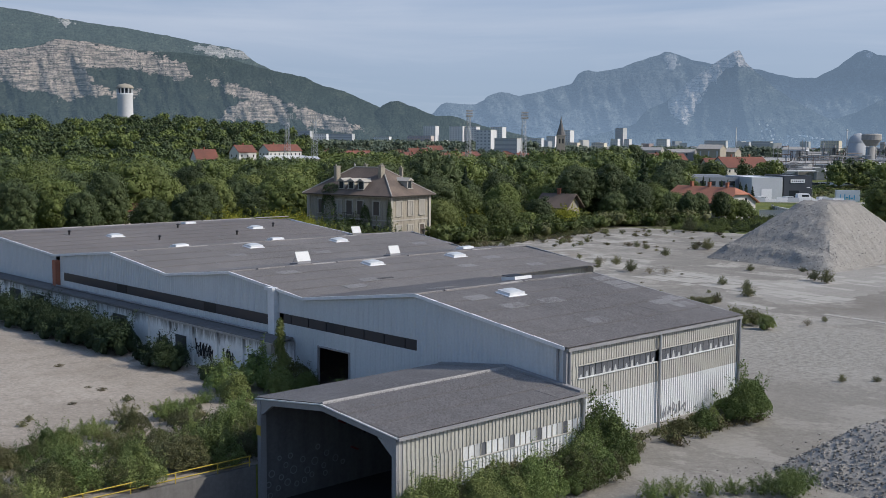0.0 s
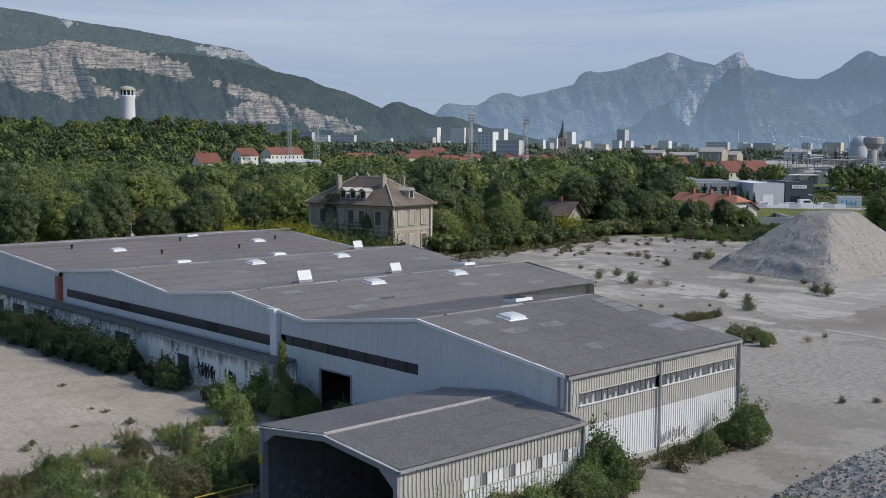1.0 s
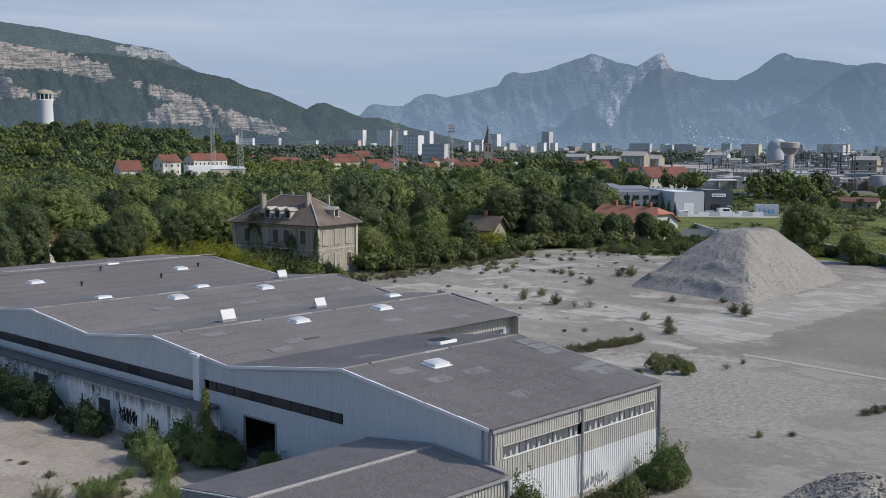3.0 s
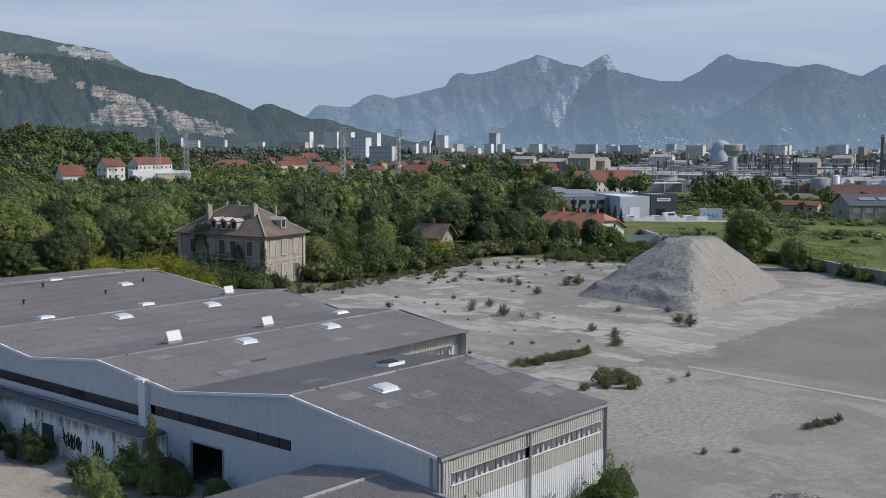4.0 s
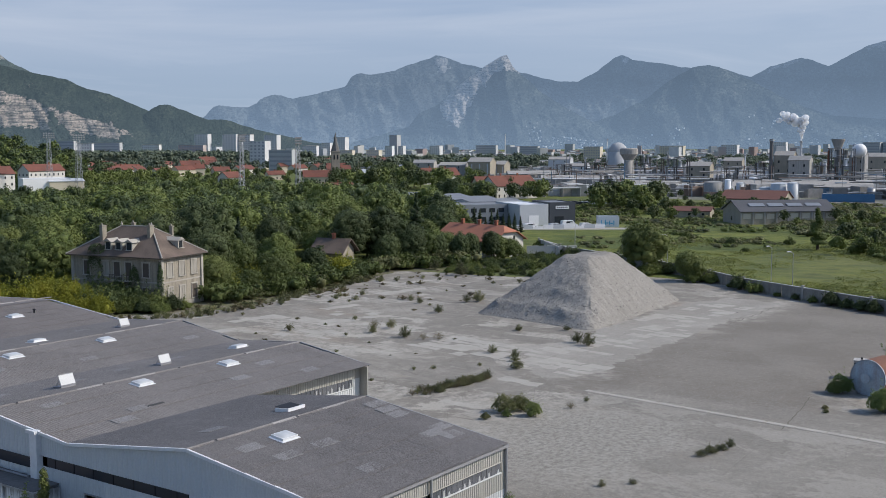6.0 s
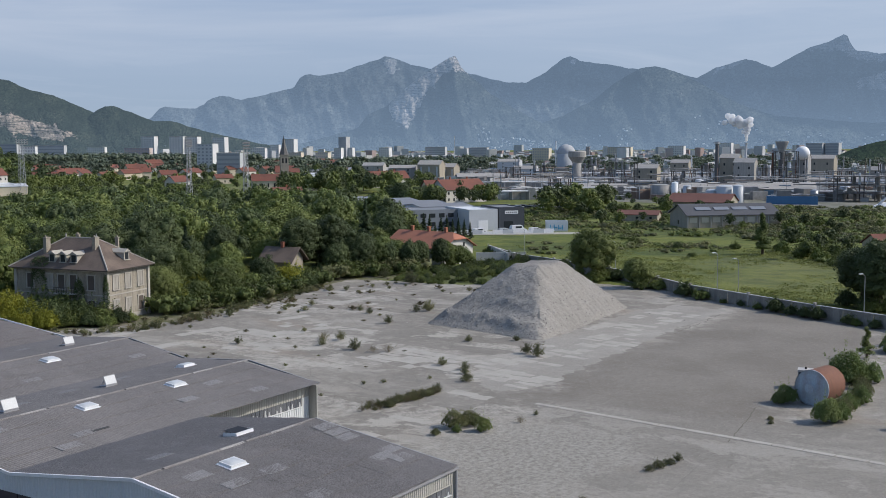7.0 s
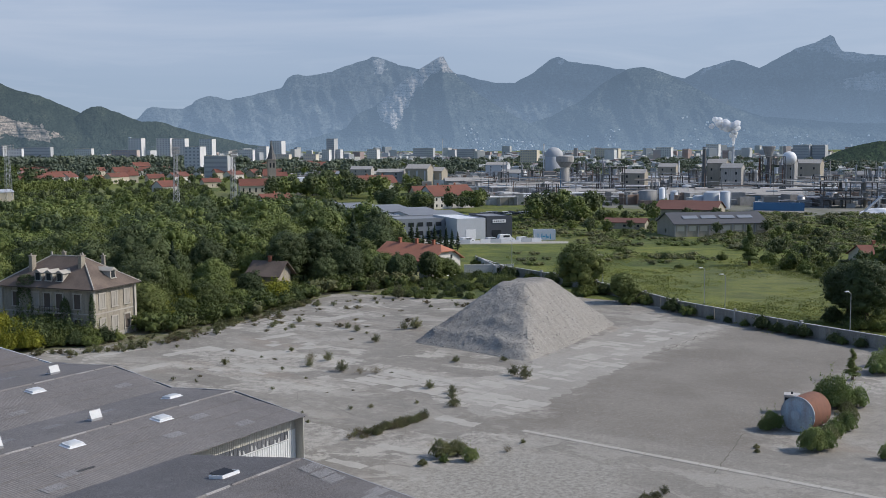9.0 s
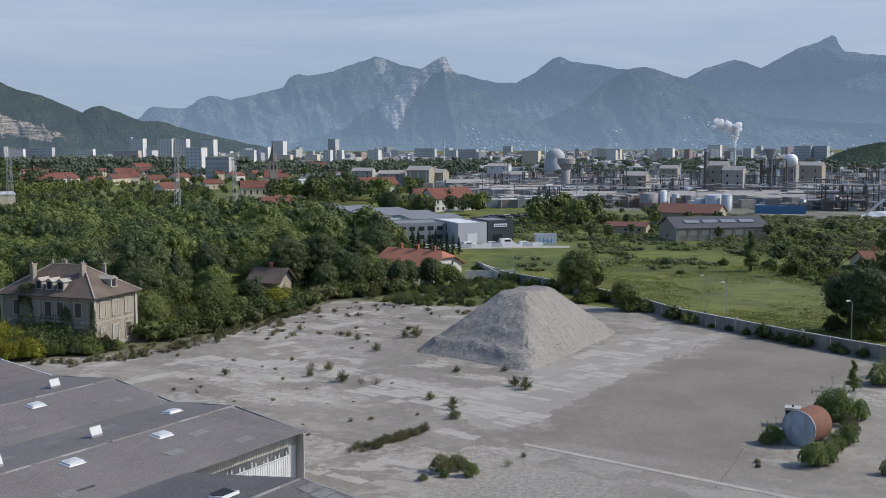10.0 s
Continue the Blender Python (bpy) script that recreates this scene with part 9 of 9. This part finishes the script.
lane = [far(57, 326), far(64.5, 331), far(64.5, 337), far(57, 345)]
flat_patch("showroom_forecourt", lane, 0.05, pale_slab, None, "", kind="structure")["label"] = "pale paved forecourt of the showroom"

# trees between the houses, and woods on the rise
TOWN_T = [leaf_template(71 + k, (11, 12, 9)[k], (10, 9, 9)[k], 260, 0.58, 10) for k in range(3)]
spots_a, spots_b = [], []
solid = [(o.matrix_basis.translation.x, o.matrix_basis.translation.y) for o in scene.objects if o.type == "EMPTY" and o.get("category") in ("house", "hall", "factory", "shed", "apartment block", "church")]
for k in range(900):
    az, d = away(rng, 20, 58), 330 + 900 * rng.random() ** 1.4
    if az > 50 and d < 520 and d > 330:
        continue
    x, y = far(az, d)
    if (46.3 < az < 50.8 and d < 660) or (33.5 < az < 36.8 and d < 600):
        continue
    if inside(WOOD_WEST, x, y) or any((x - a) ** 2 + (y - b) ** 2 < 150 for a, b in solid):
        continue
    q = min(away(rng, 0.45, 0.85), max(3.5, 17.5 - d * 0.0165) / 12) if az < 50 else away(rng, 0.45, 0.85)
    (spots_a if k % 2 else spots_b).append((x, y, q, rng.random() * 6.3))
for k in range(230):
    az, d = away(rng, 34, 53), 480 + 420 * rng.random()
    if (46.3 < az < 50.8 and d < 660) or (33.5 < az < 36.8 and d < 600):
        continue
    x, y = far(az, d)
    if any((x - a) ** 2 + (y - b) ** 2 < 170 for a, b in solid):
        continue
    (spots_a if k % 2 else spots_b).append((x, y, away(rng, 0.4, 0.72), rng.random() * 6.3))
for k in range(90):
    az, d = (away(rng, 46, 51), away(rng, 452, 590)) if k % 2 else (away(rng, 33.5, 37), away(rng, 470, 560))
    x, y = far(az, d)
    if any((x - a) ** 2 + (y - b) ** 2 < 170 for a, b in solid):
        continue
    (spots_a if k % 3 else spots_b).append((x, y, away(rng, 0.28, 0.46), rng.random() * 6.3))
for k in range(70):
    x, y = far(away(rng, 37, 46), away(rng, 500, 640))
    if any((x - a) ** 2 + (y - b) ** 2 < 170 for a, b in solid):
        continue
    (spots_a if k % 3 else spots_b).append((x, y, away(rng, 0.4, 0.62), rng.random() * 6.3))
for k in range(16):
    x, y = far(36.6 + 0.3 * k, 655 + k * 4)
    spots_a.append((x, y, away(rng, 0.85, 1.0), rng.random() * 6.3))
far_spots = []
for k in range(260):
    x, y = far(34 + 14 * rng.random() ** 1.3, away(rng, 1120, 1290))
    far_spots.append((x, y, away(rng, 1.3, 1.9), rng.random() * 6.3))
for k in range(200):
    x, y = far(away(rng, 34, 60), away(rng, 950, 1330))
    far_spots.append((x, y, away(rng, 0.9, 1.45), rng.random() * 6.3))
for k in range(800):
    az, d = away(rng, 34, 88), 950 + 650 * rng.random()
    x, y = far(az, d)
    far_spots.append((x, y, away(rng, 0.6, 1.0) * (0.8 + d / 5000), rng.random() * 6.3))
FAR_T = [leaf_template(77, 9, 13, 110, 0.85, 8), leaf_template(78, 9, 14, 110, 0.85, 8)]
joined_trees("far_trees", "trees of the distant town with haze-paled leaves", far_spots, FAR_T, leaf_hazed)
for az0, az1, d0, d1, n, lo, hi in ((64.5, 72, 350, 520, 60, 0.3, 0.6), (55.5, 60.5, 470, 520, 26, 0.6, 0.95), (62.5, 66, 400, 470, 40, 0.6, 1.0), (49, 55, 560, 660, 45, 0.7, 1.2), (74.5, 79, 262, 300, 20, 0.35, 0.6), (72, 82, 320, 430, 30, 0.3, 0.5), (79.5, 84, 215, 330, 26, 0.6, 0.9)):
    for k in range(n):
        x, y = far(away(rng, az0, az1), away(rng, d0, d1))
        if any((x - a) ** 2 + (y - b) ** 2 < 110 for a, b in solid):
            continue
        (spots_a if k % 2 else spots_b).append((x, y, away(rng, lo, hi), rng.random() * 6.3))
joined_trees("town_trees", "green trees between the houses of the town", spots_a, TOWN_T, leaf_green)
joined_trees("town_trees", "dark green trees between the houses of the town", spots_b, TOWN_T, leaf_dark)
rise = bpy.data.objects["wooded_rise"].data.vertices
spots = []
for k in range(1700):
    v = rise[rng.randrange(len(rise))].co
    spots.append((v.x + away(rng, -8, 8), v.y + away(rng, -8, 8), away(rng, 0.55, 1.2), rng.random() * 6.3, v.z - 2))
RISE_T = [leaf_template(75, 12, 12, 170, 0.9, 8), leaf_template(76, 11, 11, 170, 0.9, 8)]
joined_trees("rise_trees", "dense dark treetops on the wooded rise", spots[::3], RISE_T, leaf_dark)
joined_trees("rise_trees", "dense treetops on the wooded rise", spots[1::3], RISE_T, leaf_green)
joined_trees("rise_trees", "deep green treetops on the wooded rise", spots[2::3], RISE_T, leaf_dark)
# single trees of the meadow
for x, y, q, kind in ((155.7, 54.6, 0.85, 0), (149.5, 42.5, 0.55, 4), (141.9, -2.3, 0.85, 3), (146, 1.5, 0.8, 1), (150, -6, 0.8, 1), (135, -14, 0.85, 1)):
    plant("meadow_tree", "leafy green tree beside the boundary wall", "tree", KINDS[kind], x, y, q, q * 9, "trees by the wall")
tx, ty = far(73.54, 278)
plant("meadow_tree", "slim upright tree in the meadow", "tree", POPLAR, tx, ty, 0.72, 1.0, "trees by the wall", wide=1.5)
for az, d, q, k in ((71.4, 205, 0.45, 1), (70.1, 268, 0.7, 2), (74.4, 286, 1.3, 2), (75.4, 272, 1.5, 0), (76.3, 268, 1.6, 1), (77.3, 262, 1.6, 0), (78.4, 258, 1.5, 2), (76.9, 256, 0.9, 0), (78.0, 250, 0.9, 1), (77.6, 226, 0.6, 1), (75.8, 281, 1.6, 1), (77.0, 277, 1.7, 0), (69.4, 288, 0.9, 1), (67.2, 300, 1.1, 0), (64.9, 292, 0.7, 2), (72.2, 290, 1.0, 0), (78.6, 214, 0.7, 1)):
    x, y = far(az, d)
    plant("meadow_bush", "green bush in the rough meadow", "bush", FAR_SHRUB[k if q < 1.2 else 2 * (k // 2)], x, y, q * 0.82, rng.random() * 6, "bushes of the meadow")
for k in range(10):
    x, y = far(55.0 + 0.26 * k, away(rng, 470, 515))
    plant("street_tree", "dense dark green tree behind the grey sheds", "tree", KINDS[(1, 3, 5)[k % 3]], x, y, away(rng, 0.55, 0.72), k * 1.7, "trees behind the sheds", wide=1.25)
for k in range(9):
    x, y = far(51.0 + 0.33 * k, away(rng, 600, 650))
    plant("street_tree", "tall dark green tree in the town", "tree", KINDS[(3, 1, 5)[k % 3]], x, y, (0.8, 1.0, 1.15, 1.1, 0.95, 1.0, 1.15, 1.0, 0.7)[k] * away(rng, 0.92, 1.05), k * 2.3, "tall trees of the town", wide=0.85)
for x, y, q, k in ((141.0, -4.6, 1.3, 0), (143.6, -0.4, 1.4, 1), (139.6, -1.4, 1.1, 2), (147.5, -4.0, 1.4, 0), (145.0, 3.6, 1.2, 1), (153.6, 53.2, 1.1, 0), (156.8, 52.8, 1.0, 2), (148.2, 41.4, 0.9, 0)):
    plant("meadow_bush", "green bush under the trees by the wall", "bush", FAR_SHRUB[k], x, y, q, q * 11, "bushes of the meadow")
# rough scrub between the meadow and the works, and long meadow grass
SCRUB_T = []
for sd in (81, 82, 83):
    q = np.random.default_rng(sd)
    lb = [(q.normal() * 1.9, q.normal() * 1.9, 0.5 + 0.5 * q.random(), 1.5, 1.5, 0.9) for _ in range(5)]
    SCRUB_T.append((leaf_cloud(lb, 230, 0.22, q, 0.6, 0.7), cores(lb[:4], 0.7, q, SMALL_BALL)))
sa, sb, sc = [], [], []
for k in range(110):
    az, d = away(rng, 61, 82), 255 + 45 * rng.random()
    x, y = far(az, d)
    if noise.noise((x * 0.04, y * 0.04, 9)) > (0.2 if d < 280 else -0.1):
        (sa, sb, sc)[k % 3].append((x, y, away(rng, 0.3, 0.7), rng.random() * 6.3))
for k in range(1900):
    az, d = away(rng, 60.5, 86), 288 + 190 * rng.random() ** 1.1
    if d < 345 and az < 65:
        continue
    x, y = far(az, d)
    if any((x - a) ** 2 + (y - b) ** 2 < 120 for a, b in solid) or (d < 335 and noise.noise((x * 0.03, y * 0.03, 4)) < -0.12):
        continue
    (sa, sb, sc)[k % 3].append((x, y, away(rng, 0.35, 1.0) * (0.75 if az < 72 else 1.0), rng.random() * 6.3))
joined_trees("rough_scrub", "rough green scrub before the works", sa, SCRUB_T, leaf_light)
joined_trees("rough_scrub", "rough olive scrub before the works", sb, SCRUB_T, leaf_olive)
joined_trees("rough_scrub", "rough pale green scrub before the works", sc, SCRUB_T, leaf_grass)
# long grass of the meadow, lying in drifts
q = np.random.default_rng(84)
TUFT_T = []
for sd in range(3):
    lb = [(q.normal() * 1.6, q.normal() * 1.6, 0.05, 1.3, 1.1, 0.35) for _ in range(5)]
    TUFT_T.append((leaf_cloud(lb, 110, 0.11, q, 0.3, 0.5), cores(lb[:1], 0.3, q, SMALL_BALL)))
tall, short = [], []
while len(tall) + len(short) < 1000:
    az, d = away(rng, 58, 81), 168 + 130 * rng.random()
    x, y = far(az, d)
    edge = [(xb - xa) * (y - ya) - (yb - ya) * (x - xa) for (xa, ya), (xb, yb) in zip(WALL[:-1], WALL[1:]) if min(ya, yb) - 1 <= y <= max(ya, yb) + 1]
    if not edge or min(edge) < 60:
        continue
    f = noise.fractal((x * 0.03, y * 0.05, 2.0), 0.8, 2.1, 4)
    if f > -0.15 and rng.random() < 0.4 + f:
        (tall if f > 0.25 else short).append((x, y, away(rng, 0.4, 1.2), rng.random() * 6.3))
joined_trees("meadow_grass", "long green grass drifts in the meadow", tall, TUFT_T, leaf_meadow)
joined_trees("meadow_grass", "pale yellow-green grass tufts in the meadow", short, TUFT_T, leaf_meadow)
for (xa, ya), (xb, yb) in zip(WALL[:-1], WALL[1:]):
    n = int(math.hypot(xb - xa, yb - ya) / 3)
    for k in range(n):
        if rng.random() < 0.85:
            f = (k + rng.random()) / n
            plant("wall_bush", "dark bush growing against the boundary wall", "bush", rng.choice(FAR_SHRUB), xa + (xb - xa) * f - 1.0, ya + (yb - ya) * f - 0.3, away(rng, 0.35, 1.1), rng.random() * 6, "bushes along the wall")
for k in range(170):
    x, y = away(rng, 134, 182), away(rng, 74, 104)
    if inside([(134, 96), (151, 90), (165, 72), (182, 88), (170, 92), (152, 106)], x, y):
        plant("scrub_bush", "low green scrub between the yard and the house", "bush", rng.choice(FAR_SHRUB), x, y, away(rng, 0.25, 0.5), rng.random() * 6, "scrub behind the heap")
for x, y, q, kind in ((158, 112, 0.95, PINE), (147, 102.5, 0.62, KINDS[4]), (155, 101, 0.55, KINDS[2]), (159.5, 92, 0.5, KINDS[0]), (151.5, 103, 0.6, KINDS[0]), (145.5, 106, 0.62, KINDS[2]), (157.5, 97, 0.48, KINDS[4]), (163, 89.5, 0.42, KINDS[2]), (176, 97, 0.5, PINE), (180, 101, 0.5, PINE), (184, 103, 0.45, PINE), (140, 107, 0.95, KINDS[1]), (132, 110, 0.9, KINDS[3])):
    plant("garden_tree", "tree beside the red-roofed house", "tree", kind, x, y, q, q * 7, "trees by the house")
for k in range(16):
    az = 54.3 + 0.30 * k
    x, y = far(az, 309 + (k % 3) * 4)
    plant("hedge_conifer", "dark conifer in the row before the showroom", "tree", PINE, x, y, away(rng, 0.32, 0.52), rng.random() * 6, "conifers before the showroom")
